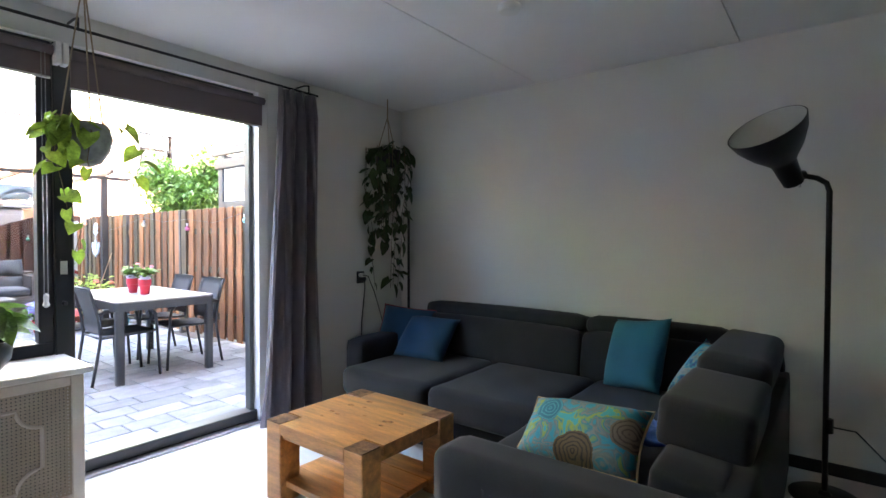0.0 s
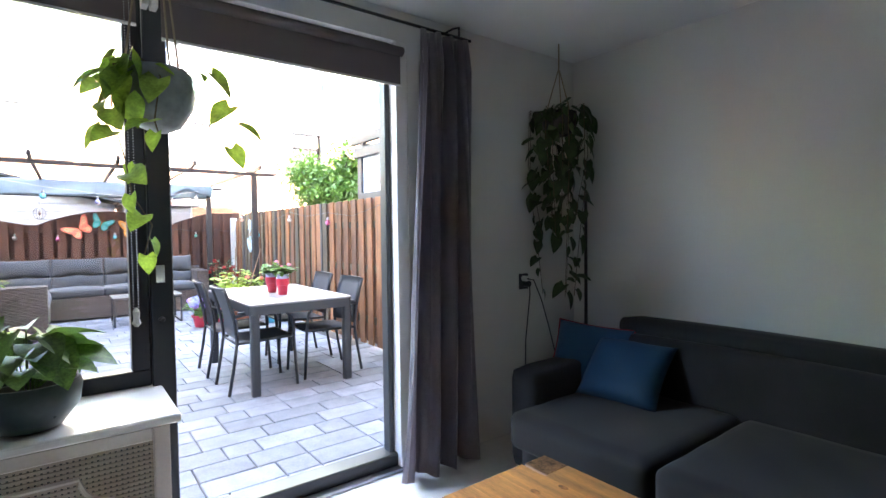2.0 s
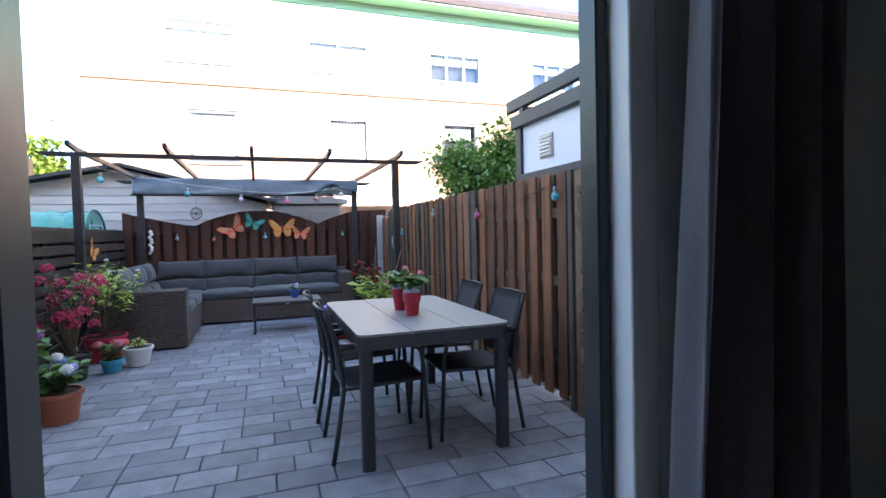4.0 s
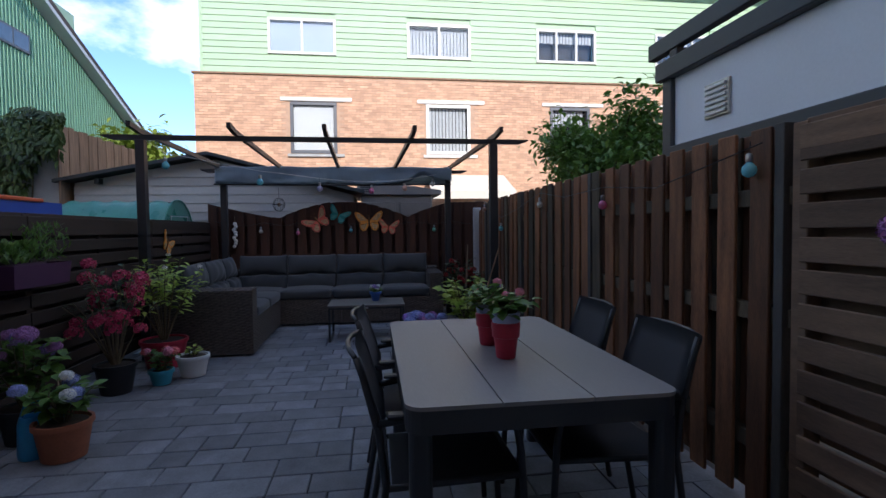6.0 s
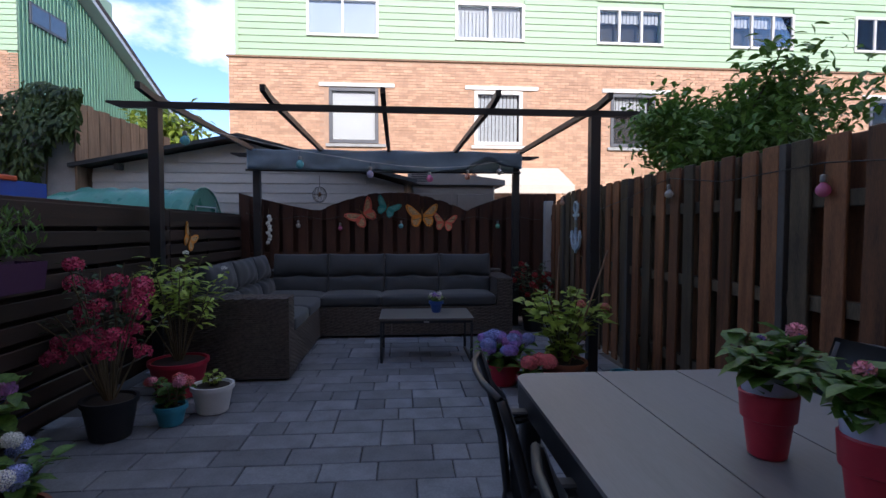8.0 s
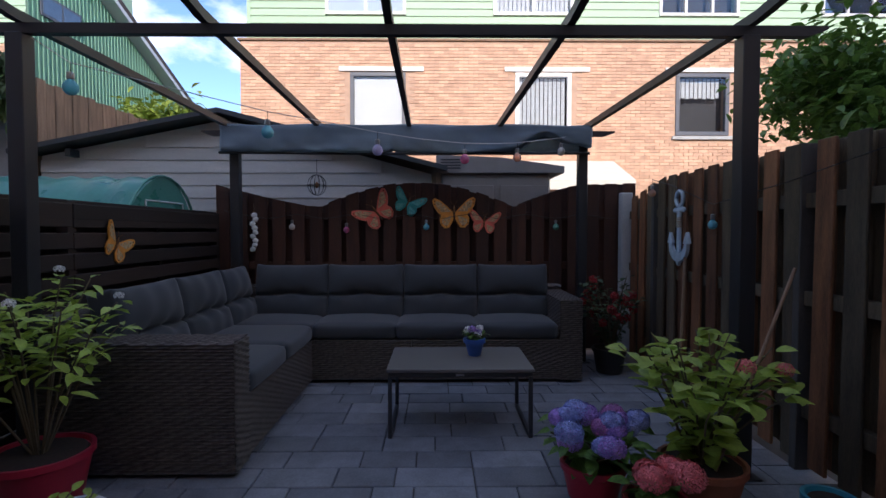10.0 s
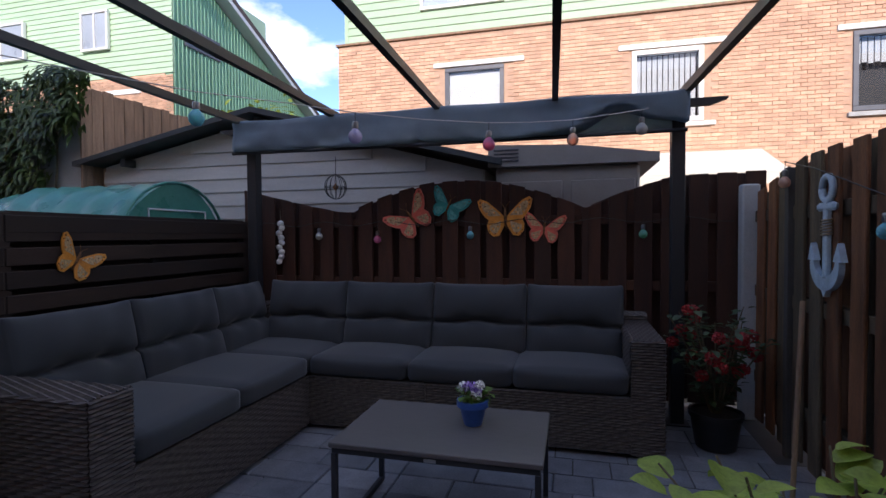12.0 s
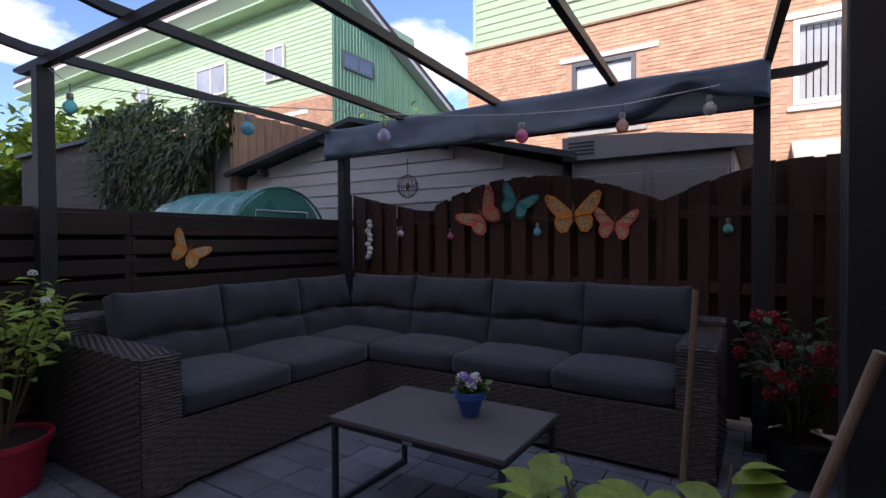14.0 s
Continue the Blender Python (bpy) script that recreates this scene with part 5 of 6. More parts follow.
part("cord", rod([(-1.95, 4.32, 1.0), (-1.93, 4.36, 0.99), (-1.93, 4.43, 0.86), (-1.93, 4.50, 0.68), (-1.93, 4.56, 0.5)], 0.004, 6), "black_metal", so)
bm = B()
lathe(bm, [(0.055, 0.0), (0.058, -0.012), (0.05, -0.032), (0.02, -0.04), (0.001, -0.04)], 24, (-0.15, 3.62, CEIL))
tagged(part("smoke_detector", bm, "plastic_white", smooth=40), "round white smoke detector on the ceiling", "smoke detector")


# ---- patio furniture ----
dt = thing("dining_table", "anthracite garden table with grey composite top", "table")
TX0, TX1, TY0, TY1 = -5.245, -3.79, 3.13, 4.025


def rounded(x0, x1, y0, y1, r, n=6):
    pts = []
    for cx, cy, s in ((x1 - r, y1 - r, 0), (x0 + r, y1 - r, 90), (x0 + r, y0 + r, 180), (x1 - r, y0 + r, 270)):
        pts += [(cx + r * math.cos(radians(s + 90 * k / n)), cy + r * math.sin(radians(s + 90 * k / n))) for k in range(n + 1)]
    return pts


bm = B()
plate(bm, rounded(TX0, TX1, TY0, TY1, 0.06), "z", 0.655, 0.728)
part("apron", bm, "anthracite", dt)
third = (TY1 - TY0) / 3
for k in range(3):
    a, b = TY0 + k * third, TY0 + (k + 1) * third
    full = rounded(TX0 - 0.002, TX1 + 0.002, TY0 - 0.002, TY1 + 0.002, 0.06)
    lo, hi = (a + 0.0025 if k else -9), (b - 0.0025 if k < 2 else 9)
    pts = []
    for i, (p, q) in enumerate(zip(full, full[1:] + full[:1])):
        if lo <= p[1] <= hi:
            pts.append(p)
        for lim in (lo, hi):
            if (p[1] - lim) * (q[1] - lim) < 0:
                t = (lim - p[1]) / (q[1] - p[1])
                pts.append((p[0] + t * (q[0] - p[0]), lim))
    c = (sum(p[0] for p in pts) / len(pts), sum(p[1] for p in pts) / len(pts))
    pts.sort(key=lambda p: math.atan2(p[1] - c[1], p[0] - c[0]))
    bm = B()
    plate(bm, pts, "z", 0.729, 0.742)
    part("top_panel", bm, "hpl", dt, "matt grey composite panel")
for x in (TX0 + 0.045, TX1 - 0.045):
    for y in (TY0 + 0.045, TY1 - 0.045):
        bm = B()
        plate(bm, rounded(x - 0.036, x + 0.036, y - 0.036, y + 0.036, 0.022, 4), "z", 0.0, 0.66)
        part("leg", bm, "anthracite", dt)


def garden_chair(m):
    c = thing("garden_chair", "anthracite stacking garden chair with mesh seat at the table", "chair", "chairs round the garden table", m=m)
    W = 0.215
    def bent(pts, r=0.013):
        return rod(pts, r, 8)
    for s in (-1, 1):
        part("back_leg", bent([(s * W, -0.285, 0.0), (s * W, -0.245, 0.22), (s * W, -0.215, 0.42), (s * W, -0.235, 0.60), (s * W, -0.285, 0.80), (s * W, -0.305, 0.860)], 0.0135), "anthracite", c, smooth=True)
        part("arm", bent([(s * W, -0.245, 0.635), (s * (W + 0.012), -0.10, 0.655), (s * (W + 0.014), 0.10, 0.655), (s * (W + 0.012), 0.19, 0.64), (s * (W + 0.006), 0.235, 0.59), (s * W, 0.25, 0.50), (s * W, 0.262, 0.30), (s * W, 0.28, 0.0)], 0.0135), "anthracite", c, smooth=True)
        part("arm_pad", bar(s * (W + 0.012) - 0.021, s * (W + 0.012) + 0.021, -0.21, 0.15, 0.660, 0.674, 0.005), "anthracite", c)
        part("seat_rail", bent([(s * W, -0.215, 0.415), (s * W, 0.255, 0.43)], 0.012), "anthracite", c, smooth=True)
    for y, z in ((-0.21, 0.41), (0.25, 0.425)):
        part("cross_bar", bent([(-W, y, z), (W, y, z)], 0.011), "anthracite", c, smooth=True)
    part("top_rail", bent([(-W, -0.31, 0.862), (-W * 0.5, -0.335, 0.868), (0, -0.343, 0.87), (W * 0.5, -0.335, 0.868), (W, -0.31, 0.862)], 0.009), "anthracite", c, smooth=True)
    bm = B()
    g = {}
    for i in range(7):
        for j in range(9):
            u, t = i / 6 * 2 - 1, j / 8
            y = -0.195 + 0.44 * t
            z = 0.428 - 0.02 * (1 - u * u) * math.sin(math.pi * t)
            g[i, j] = bm.verts.new((u * (W - 0.004), y, z))
    for i in range(6):
        for j in range(8):
            bm.faces.new((g[i, j], g[i + 1, j], g[i + 1, j + 1], g[i, j + 1]))
    bmesh.ops.solidify(bm, geom=bm.faces[:], thickness=0.003)
    part("seat", bm, "textilene", c, smooth=True)
    bm = B()
    for i in range(7):
        for j in range(7):
            u, t = i / 6 * 2 - 1, j / 6
            z = 0.455 + 0.422 * t
            y = -0.204 - 0.02 * t - 0.075 * max(0, t - 0.35) / 0.65 - 0.016 * (1 - u * u)
            g[i, j] = bm.verts.new((u * (W + 0.016), y, z))
    for i in range(6):
        for j in range(6):
            bm.faces.new((g[i, j], g[i + 1, j], g[i + 1, j + 1], g[i, j + 1]))
    bmesh.ops.solidify(bm, geom=bm.faces[:], thickness=0.03)
    part("backrest", bm, "textilene", c, smooth=True)
    return c


chair = garden_chair(pose(-4.17, 3.285, 0, 0, 0, 0))
copy_thing(chair, pose(-4.84, 3.275, 0, 0, 0, -2))
copy_thing(chair, pose(-4.24, 3.94, 0, 0, 0, 180))
copy_thing(chair, pose(-4.93, 3.95, 0, 0, 0, 178))

# corner lounge set
lo = thing("lounge_sofa", "woven dark wicker corner lounge sofa with grey cushions", "sofa", m=pose(0, 0, 0))
wicker_block("arm", lo, -7.86, -7.67, 0.78, 1.80, 0.02, 0.685)
wicker_block("base", lo, -9.25, -7.86, 0.92, 1.79, 0.03, 0.355, "Y")
wicker_block("back", lo, -10.08, -7.72, 0.72, 0.90, 0.02, 0.79, "XYZ")
wicker_block("base", lo, -10.0, -9.25, 1.79, 2.60, 0.03, 0.355, "X")
wicker_block("base", lo, -10.0, -9.25, 2.605, 3.82, 0.03, 0.355, "X")
wicker_block("back", lo, -10.10, -9.97, 0.90, 4.0, 0.02, 0.72, "XZ")
wicker_block("arm", lo, -9.97, -9.25, 3.82, 4.0, 0.02, 0.68)
for x, y in ((-7.74, 0.9), (-7.74, 1.74), (-9.3, 1.75), (-9.3, 3.9), (-10.0, 3.9), (-10.0, 0.9)):
    part("foot", bar(x - 0.025, x + 0.025, y - 0.025, y + 0.025, 0, 0.03, 0.003), "black_metal", lo)
for a, b in ((-8.55, -7.87), (-9.24, -8.56)):
    softpart("seat_cushion", lo, "cushion", ((a + b) / 2, 1.385, 0.42), ((b - a) / 2, 0.415, 0.065), 0.035, 0.022, n=16)
for a, b in ((1.0, 1.78), (1.79, 2.47), (2.48, 3.14), (3.15, 3.81)):
    softpart("seat_cushion", lo, "cushion", (-9.59, (a + b) / 2, 0.42), (0.345, (b - a) / 2, 0.065), 0.035, 0.022, n=16)


def tufted(v, p):
    """A crease with two buttons across the middle of a back cushion."""
    z0 = -0.03 + 0.010 * math.cos(v.x * 13)
    d = math.exp(-((v.z - z0) / 0.016) ** 2)
    b = sum(math.exp(-(((v.x - q) / 0.06) ** 2 + ((v.z - z0) / 0.045) ** 2)) for q in (-0.12, 0.12))
    lobe = max(0.0, 1 - ((v.z - (0.105 if v.z > z0 else -0.135)) / 0.13) ** 2)
    k = 0.034 * d + 0.032 * b - 0.042 * lobe * (1 - p.x ** 4) + 0.003 * math.sin(31 * v.x + 9 * v.z)
    v = Vector((v.x * (1 + 0.02 * abs(p.z) ** 3 * abs(p.x)), v.y, v.z + 0.016 * abs(p.x) ** 5 * max(0.0, p.z) ** 3))
    return v - Vector((0, k if p.y > 0.2 else 0, 0))


def back_cushion(x, y, z, w, turn, lean=14):
    m = pose(0, 0, 0, 0, 0, turn) @ pose(0, 0, 0, lean, 0, 0)
    return softpart("back_cushion", lo, "cushion", (x, y, z), (w / 2 - 0.004, 0.08, 0.24), 0.025, 0.006, m, 40, sag=tufted)


for a, b in ((1.15, 1.81), (1.815, 2.50), (2.51, 3.18), (3.19, 3.83)):
    back_cushion(-9.83, (a + b) / 2, 0.68, b - a, -90)
for a, b in ((-8.57, -7.90), (-9.25, -8.58), (-9.80, -9.26)):
    back_cushion((a + b) / 2, 1.04, 0.67, b - a, 0)

lt = thing("lounge_table", "low grey garden table on black sled legs", "table")
part("top", bar(-8.715, -8.137, 2.51, 3.395, 0.398, 0.42, 0.003), "hpl_dark", lt, "dark grey wood-grain top")
part("apron", bar(-8.705, -8.147, 2.52, 3.385, 0.372, 0.396, 0.003), "anthracite", lt)
for y in (2.53, 3.375):
    s = part("sled_leg", bar(-8.17, -8.145, y - 0.012, y + 0.012, 0.024, 0.373, 0.002), "anthracite", lt)
    part("upright", bar(-8.70, -8.675, y - 0.012, y + 0.012, 0.024, 0.373, 0.002), "anthracite", s)
    part("runner", bar(-8.70, -8.145, y - 0.012, y + 0.012, 0.0, 0.024, 0.002), "anthracite", s)
part("name_plate", bar(-8.147, -8.143, 2.925, 2.975, 0.377, 0.392, 0.001), "steel", lt, "small steel plate")

# ---- pergola ----
pg = thing("pergola", "black metal garden pergola with folded canopy", "pergola")
FRONT, REAR = -7.68, -9.92
FTOP, RTOP = 2.20, 2.13
for x, y in ((FRONT, 0.78), (FRONT, 4.35), (REAR, 0.93), (REAR, 4.18)):
    PTOP = FTOP if x == FRONT else RTOP
    part("post", bar(x - 0.042, x + 0.042, y - 0.042, y + 0.042, 0.0, PTOP, 0.004), "pergola", pg)
    part("foot_plate", bar(x - 0.075, x + 0.075, y - 0.075, y + 0.075, 0.0, 0.008, 0.001), "pergola", pg)
for x in (FRONT, REAR):
    a, b = (0.42, 4.74) if x == FRONT else (0.62, 4.48)
    PTOP = FTOP if x == FRONT else RTOP
    bm = B()
    plate(bm, [(a, PTOP + 0.035), (a + 0.10, PTOP), (b - 0.10, PTOP), (b, PTOP + 0.035), (b, PTOP + 0.05), (a, PTOP + 0.05)], "x", x - 0.022, x + 0.022)
    part("beam", bm, "pergola", pg)
for k in range(5):
    y0, y1 = 0.78 + k * 0.90, 0.93 + k * 0.8125
    bm = B()
    rows = []
    for i in range(15):
        t = i / 14
        x = FRONT + 0.26 + (REAR - 0.24 - FRONT - 0.26) * t
        lift = 0.035 * max(0, (0.085 - t) / 0.085) ** 1.5 + 0.03 * max(0, (t - 0.93) / 0.07) ** 1.5
        z = FTOP + (RTOP - FTOP) * min(1, max(0, (x - FRONT) / (REAR - FRONT))) + 0.052 + lift
        y = y0 + (y1 - y0) * t
        rows.append([bm.verts.new((x, y + sy * 0.02, z + sz)) for sy, sz in ((-1, 0), (1, 0), (1, 0.05), (-1, 0.05))])
    for a, b in zip(rows, rows[1:]):
        for q in range(4):
            bm.faces.new((a[q], a[(q + 1) % 4], b[(q + 1) % 4], b[q]))
    bm.faces.new(rows[0])
    bm.faces.new(rows[-1][::-1])
    part("rafter", bm, "pergola", pg)
# canopy gathered at the rear, sagging in one corner
bm = B()
g = {}
prof = [(-0.10, 2.192), (0.02, 2.208), (0.088, 2.206), (0.100, 2.188), (0.094, 2.15), (0.100, 2.10), (0.104, 2.05), (0.100, 2.01), (0.104, 1.985), (0.090, 1.968), (0.04, 1.962), (-0.04, 1.975), (-0.08, 2.0)]
NU = 150
for i in range(NU + 1):
    u = i / NU
    y = 0.86 + 3.36 * u
    rise = 0.145 * math.exp(-((u - 0.875) / 0.06) ** 2) + 0.05 * math.exp(-((u - 0.97) / 0.05) ** 2)
    gather = math.exp(-((u - 0.46) / 0.012) ** 2)
    for j, (dx, z) in enumerate(prof):
        low = min(1.0, max(0, j - 3) / 5)
        crease = math.sin(38 * u + 2.2 * math.sin(5.3 * u) + 0.8 * j)
        wob = 0.007 * math.sin(17 * u + j) + 0.006 * crease * low + 0.004 * math.sin(91 * u - 1.7 * j) * low - 0.02 * gather * low
        g[i, j] = bm.verts.new((REAR + 0.08 + dx + wob - 0.22 * rise * low, y, z + low * rise + 0.006 * math.sin(23 * u + j) - 0.010 * math.sin(math.pi * u) * low + 0.02 * gather * low))
for i in range(NU):
    for j in range(len(prof) - 1):
        bm.faces.new((g[i, j], g[i + 1, j], g[i + 1, j + 1], g[i, j + 1]))
bmesh.ops.solidify(bm, geom=bm.faces[:], thickness=0.004)
rear = B()
rows = []
for i in range(31):
    u = i / 30
    rows.append([rear.verts.new((REAR + 0.03 + 0.012 * math.sin(19 * u + j), 3.2 + 1.0 * u, z - 0.012 * math.sin(7 * u))) for j, z in enumerate((2.17, 2.09, 2.02, 1.965))])
for a, b in zip(rows, rows[1:]):
    for j in range(3):
        rear.faces.new((a[j], b[j], b[j + 1], a[j + 1]))
bmesh.ops.solidify(rear, geom=rear.faces[:], thickness=0.004)
cn = tagged(part("canopy", bm, "canvas", smooth=True), "folded blue-grey canvas canopy on the pergola", "canopy")
part("rear_fold", rear, "canvas", cn, smooth=True)
tagged(part("canopy_pole", rod([(REAR + 0.15, 0.84, 1.955), (REAR + 0.15, 2.6, 1.945), (REAR + 0.10, 4.22, 1.96)], 0.013, 8), "pergola", cn))

# ---- neighbours' sheds ----
sd = thing("garden_shed", "white boarded garden shed with low felt roof behind the fence", "shed", "garden sheds")
SX = -10.62
bm = B()
plate(bm, [(-1.42, 0), (2.75, 0), (2.75, 1.86), (0.55, 2.44), (-1.42, 2.05)], "x", SX - 2.4, SX - 0.02)
part("body", bm, "shed_white", sd)
for i in range(17):
    z = 0.25 + i * 0.135
    def roofline(y):
        return 2.05 + (2.44 - 2.05) * (y + 1.42) / 1.97 if y < 0.55 else 2.44 - (2.44 - 1.86) * (y - 0.55) / 2.2
    a, b = -1.42, 2.75
    while roofline(a) < z + 0.13 and a < 0.55:
        a += 0.02
    while roofline(b) < z + 0.13 and b > 0.55:
        b -= 0.02
    if b - a > 0.1:
        bm = B()
        plate(bm, [(SX - 0.02, z), (SX + 0.008, z), (SX + 0.008, z + 0.01), (SX - 0.004, z + 0.13), (SX - 0.02, z + 0.13)], "y", a, b)
        part("board", bm, "shed_white", sd)
for (ya, za), (yb, zb) in (((-1.6, 2.07), (0.55, 2.495)), ((0.55, 2.495), (2.92, 1.90))):
    bm = B()
    plate(bm, [(ya, za - 0.03), (yb, zb - 0.03), (yb, zb + 0.02), (ya, za + 0.02)], "x", SX - 2.5, SX + 0.22)
    part("roof", bm, "trim_grey", sd)
for y, z in ((-1.05, 2.05), (1.6, 2.12), (0.55, 2.38)):
    part("rafter_end", bar(SX - 0.1, SX + 0.12, y - 0.03, y + 0.03, z - 0.02, z + 0.06, 0.004), "trim_grey", sd)
gs = thing("plastic_shed", "grey-brown resin tool shed with pitched lid", "shed", "garden sheds")
GX = -10.55
part("body", bar(GX - 1.3, GX, 2.86, 4.02, 0, 1.86, 0.02), "shed_grey", gs)
bm = B()
plate(bm, [(2.80, 1.86), (4.16, 1.86), (4.16, 1.93), (3.5, 2.02), (2.80, 2.05)], "x", GX - 1.4, GX + 0.05)
part("lid", bm, "shed_grey", gs)
for z in (1.62, 1.30, 0.98):
    for a, b in ((2.9, 3.42), (3.48, 3.99)):
        part("moulded_panel", bar(GX, GX + 0.018, a, b, z - 0.12, z + 0.12, 0.012), "shed_grey", gs)
# vents drawn as dark bars, the shade of the openings in their colour
for k in range(4):
    part("vent_slot", bar(GX + 0.05, GX + 0.056, 2.85, 3.06, 1.90 + k * 0.03, 1.915 + k * 0.03, 0.002), "dark_room", gs)

# green tunnel greenhouse
tn = thing("tunnel_greenhouse", "green plastic tunnel greenhouse behind the fence", "greenhouse")
bm = B()
g = {}
for i in range(24):
    for j in range(13):
        a = math.pi * j / 12
        y = -1.25 + 1.65 * i / 23
        w = 0.02 * math.sin(i * 1.7 + j) * (0.4 + 0.6 * abs(math.sin(i * 0.9)))
        g[i, j] = bm.verts.new((-9.65 + (0.56 + w) * math.cos(a), y, 1.15 + (0.56 + w) * math.sin(a) * (0.86 + 0.14 * min(1.0, i / 5)) if 0 < j < 12 else 0.0))
for i in range(23):
    for j in range(12):
        bm.faces.new((g[i, j], g[i + 1, j], g[i + 1, j + 1], g[i, j + 1]))
bm.faces.new([g[23, j] for j in range(13)])
part("cover", bm, "tunnel", tn, smooth=30)
for y in (0.405,):
    part("hoop", rod([(-9.65 + 0.575 * math.cos(math.pi * j / 16), y, 1.15 + 0.575 * math.sin(math.pi * j / 16)) for j in range(17)], 0.012, 6), "tunnel", tn)
part("door_flap", bar(-9.95, -9.35, 0.402, 0.41, 0.9, 1.5, 0.003), "tunnel", tn)
part("flap_edge", rod([(-9.95, 0.415, 1.2), (-9.95, 0.415, 1.5), (-9.35, 0.415, 1.5), (-9.35, 0.415, 1.2)], 0.008, 6), "curtain_net", tn)

# play tower roof glimpsed over the fence
pt = thing("play_house", "blue and orange plastic play house over the fence", "play house")
part("wall", bar(-6.82, -5.35, -0.9, 0.46, 0, 1.44, 0.02), "blue_plastic", pt)
bm = B()
plate(bm, [(-0.95, 1.445), (0.50, 1.43), (0.50, 1.53), (-0.95, 1.60)], "x", -6.86, -5.3)
part("roof", bm, "blue_plastic", pt)
part("ridge_strip", bar(-6.6, -5.3, 0.47, 0.52, 1.525, 1.555, 0.006), "orange_plastic", pt)

# tall fence, block wall and grey shed beyond
bf = thing("tall_fence", "sunlit raw timber board fence beyond the sheds", "fence", kind="structure")
for k in range(20):
    x = -10.5 - k * 0.135
    part("board", bar(x - 0.063, x + 0.063, -1.53 - 0.008 * (k % 2), -1.505 - 0.008 * (k % 2), 0, 2.88 + 0.012 * (k % 3), 0.004), "wood_lit", bf)
structure("block_wall", bar(-10.72, -10.5, -5.0, -1.56, 0, 2.7, 0.01), "concrete", "grey block wall under the creeper")
gsh = thing("weathered_shed", "weathered flat-roofed wooden shed behind the creeper", "shed", "garden sheds")
part("body", bar(-13.4, -11.0, -9.9, -6.2, 0, 3.1), "wood_grey", gsh)
for k in range(17):
    part("board", bar(-11.0, -10.985, -7.4, -6.2, 0.3 + k * 0.165, 0.45 + k * 0.165, 0.004), "wood_grey", gsh)
part("roof", bar(-13.5, -10.9, -10.0, -6.1, 3.1, 3.18, 0.01), "trim_grey", gsh)

# veranda side over the fence
vr = thing("veranda", "white panelled side of a grey timber veranda next door", "veranda")
part("panel", bar(-5.36, -2.3, 5.0, 5.05, 1.55, 2.24), "panel_white", vr)
part("corner_post", bar(-5.46, -5.36, 4.97, 5.08, 0, 2.36, 0.006), "trim_grey", vr)
part("corner_post", bar(-2.3, -2.2, 4.97, 5.08, 0, 2.36, 0.006), "trim_grey", vr)
part("lower_rail", bar(-5.36, -2.3, 4.96, 5.07, 1.62, 1.80, 0.006), "trim_grey", vr)
part("top_rail", bar(-5.5, -2.2, 4.94, 5.09, 2.24, 2.36, 0.006), "trim_grey", vr)
for y in (4.99, 5.9, 6.8):
    part("rafter", bar(-5.62, -2.25, y - 0.03, y + 0.03, 2.42, 2.53, 0.005), "trim_grey", vr)
part("purlin", bar(-5.38, -5.30, 4.97, 7.2, 2.36, 2.42, 0.005), "trim_grey", vr)
v = part("vent", bar(-5.05, -4.84, 4.985, 5.0, 1.90, 2.10, 0.004), "steel", vr, "louvred metal vent")
for k in range(6):
    part("louvre", bar(-5.03, -4.86, 4.972, 4.986, 1.915 + k * 0.03, 1.932 + k * 0.03, 0.002), "plastic_white", v)


# ---- plants on the patio ----
H = dict(group="potted plants along the fence")
bush("azalea", "magenta flowering azalea in a black pot by the dark fence", (-6.62, 0.98, 0), 0.88, 0.34, 300, 0.05, 0.024, "leaf_dark", (0.11, 0.145, 0.24, "pot_black"), [("petal_magenta", 24, 0.055, 16, 0.024)], 22, seed=2, low=0.5, **H)
bush("hydrangea", "blue and white hydrangea in a terracotta pot on the pavers", (-5.41, 1.27, 0), 0.26, 0.19, 110, 0.085, 0.058, "leaf", (0.11, 0.14, 0.22, "pot_terra"), [("petal_blue", 4, 0.045, 60, 0.012), ("petal_white", 2, 0.042, 60, 0.011)], 9, seed=3, low=0.2, **H)
bush("hydrangea", "tall lilac hydrangea in a black pot beside the fence", (-5.70, 0.90, 0), 0.50, 0.24, 150, 0.10, 0.065, "leaf", (0.11, 0.14, 0.22, "pot_black"), [("petal_lilac", 4, 0.052, 60, 0.013), ("petal_violet", 3, 0.052, 60, 0.013)], 11, seed=4, low=0.15, **H)
bush("begonia", "small pink begonia in a teal pot on the pavers", (-6.80, 1.25, 0), 0.22, 0.15, 110, 0.055, 0.045, "leaf", (0.07, 0.09, 0.13, "pot_teal"), [("petal_pink", 4, 0.035, 26, 0.016), ("petal_coral", 3, 0.035, 26, 0.016)], 9, seed=5, low=0.1, **H)
bush("seedling", "young green plant in a white pot on the pavers", (-7.02, 1.43, 0), 0.09, 0.10, 34, 0.05, 0.035, "leaf_yellow", (0.10, 0.13, 0.19, "pot_white"), [], 6, seed=6, low=0.2, **H)
bush("skimmia", "yellow-green shrub with white flower buds in a red pot", (-7.39, 1.05, 0), 0.84, 0.38, 300, 0.09, 0.038, "leaf_yellow", (0.15, 0.20, 0.27, "pot_red"), [("petal_white", 3, 0.022, 20, 0.007)], 15, seed=7, low=0.45, separate=8, **H)
wp = thing("watering_can", "bright blue plastic watering can between the pots", "watering can", m=pose(-5.45, 1.085, 0))
bm = B()
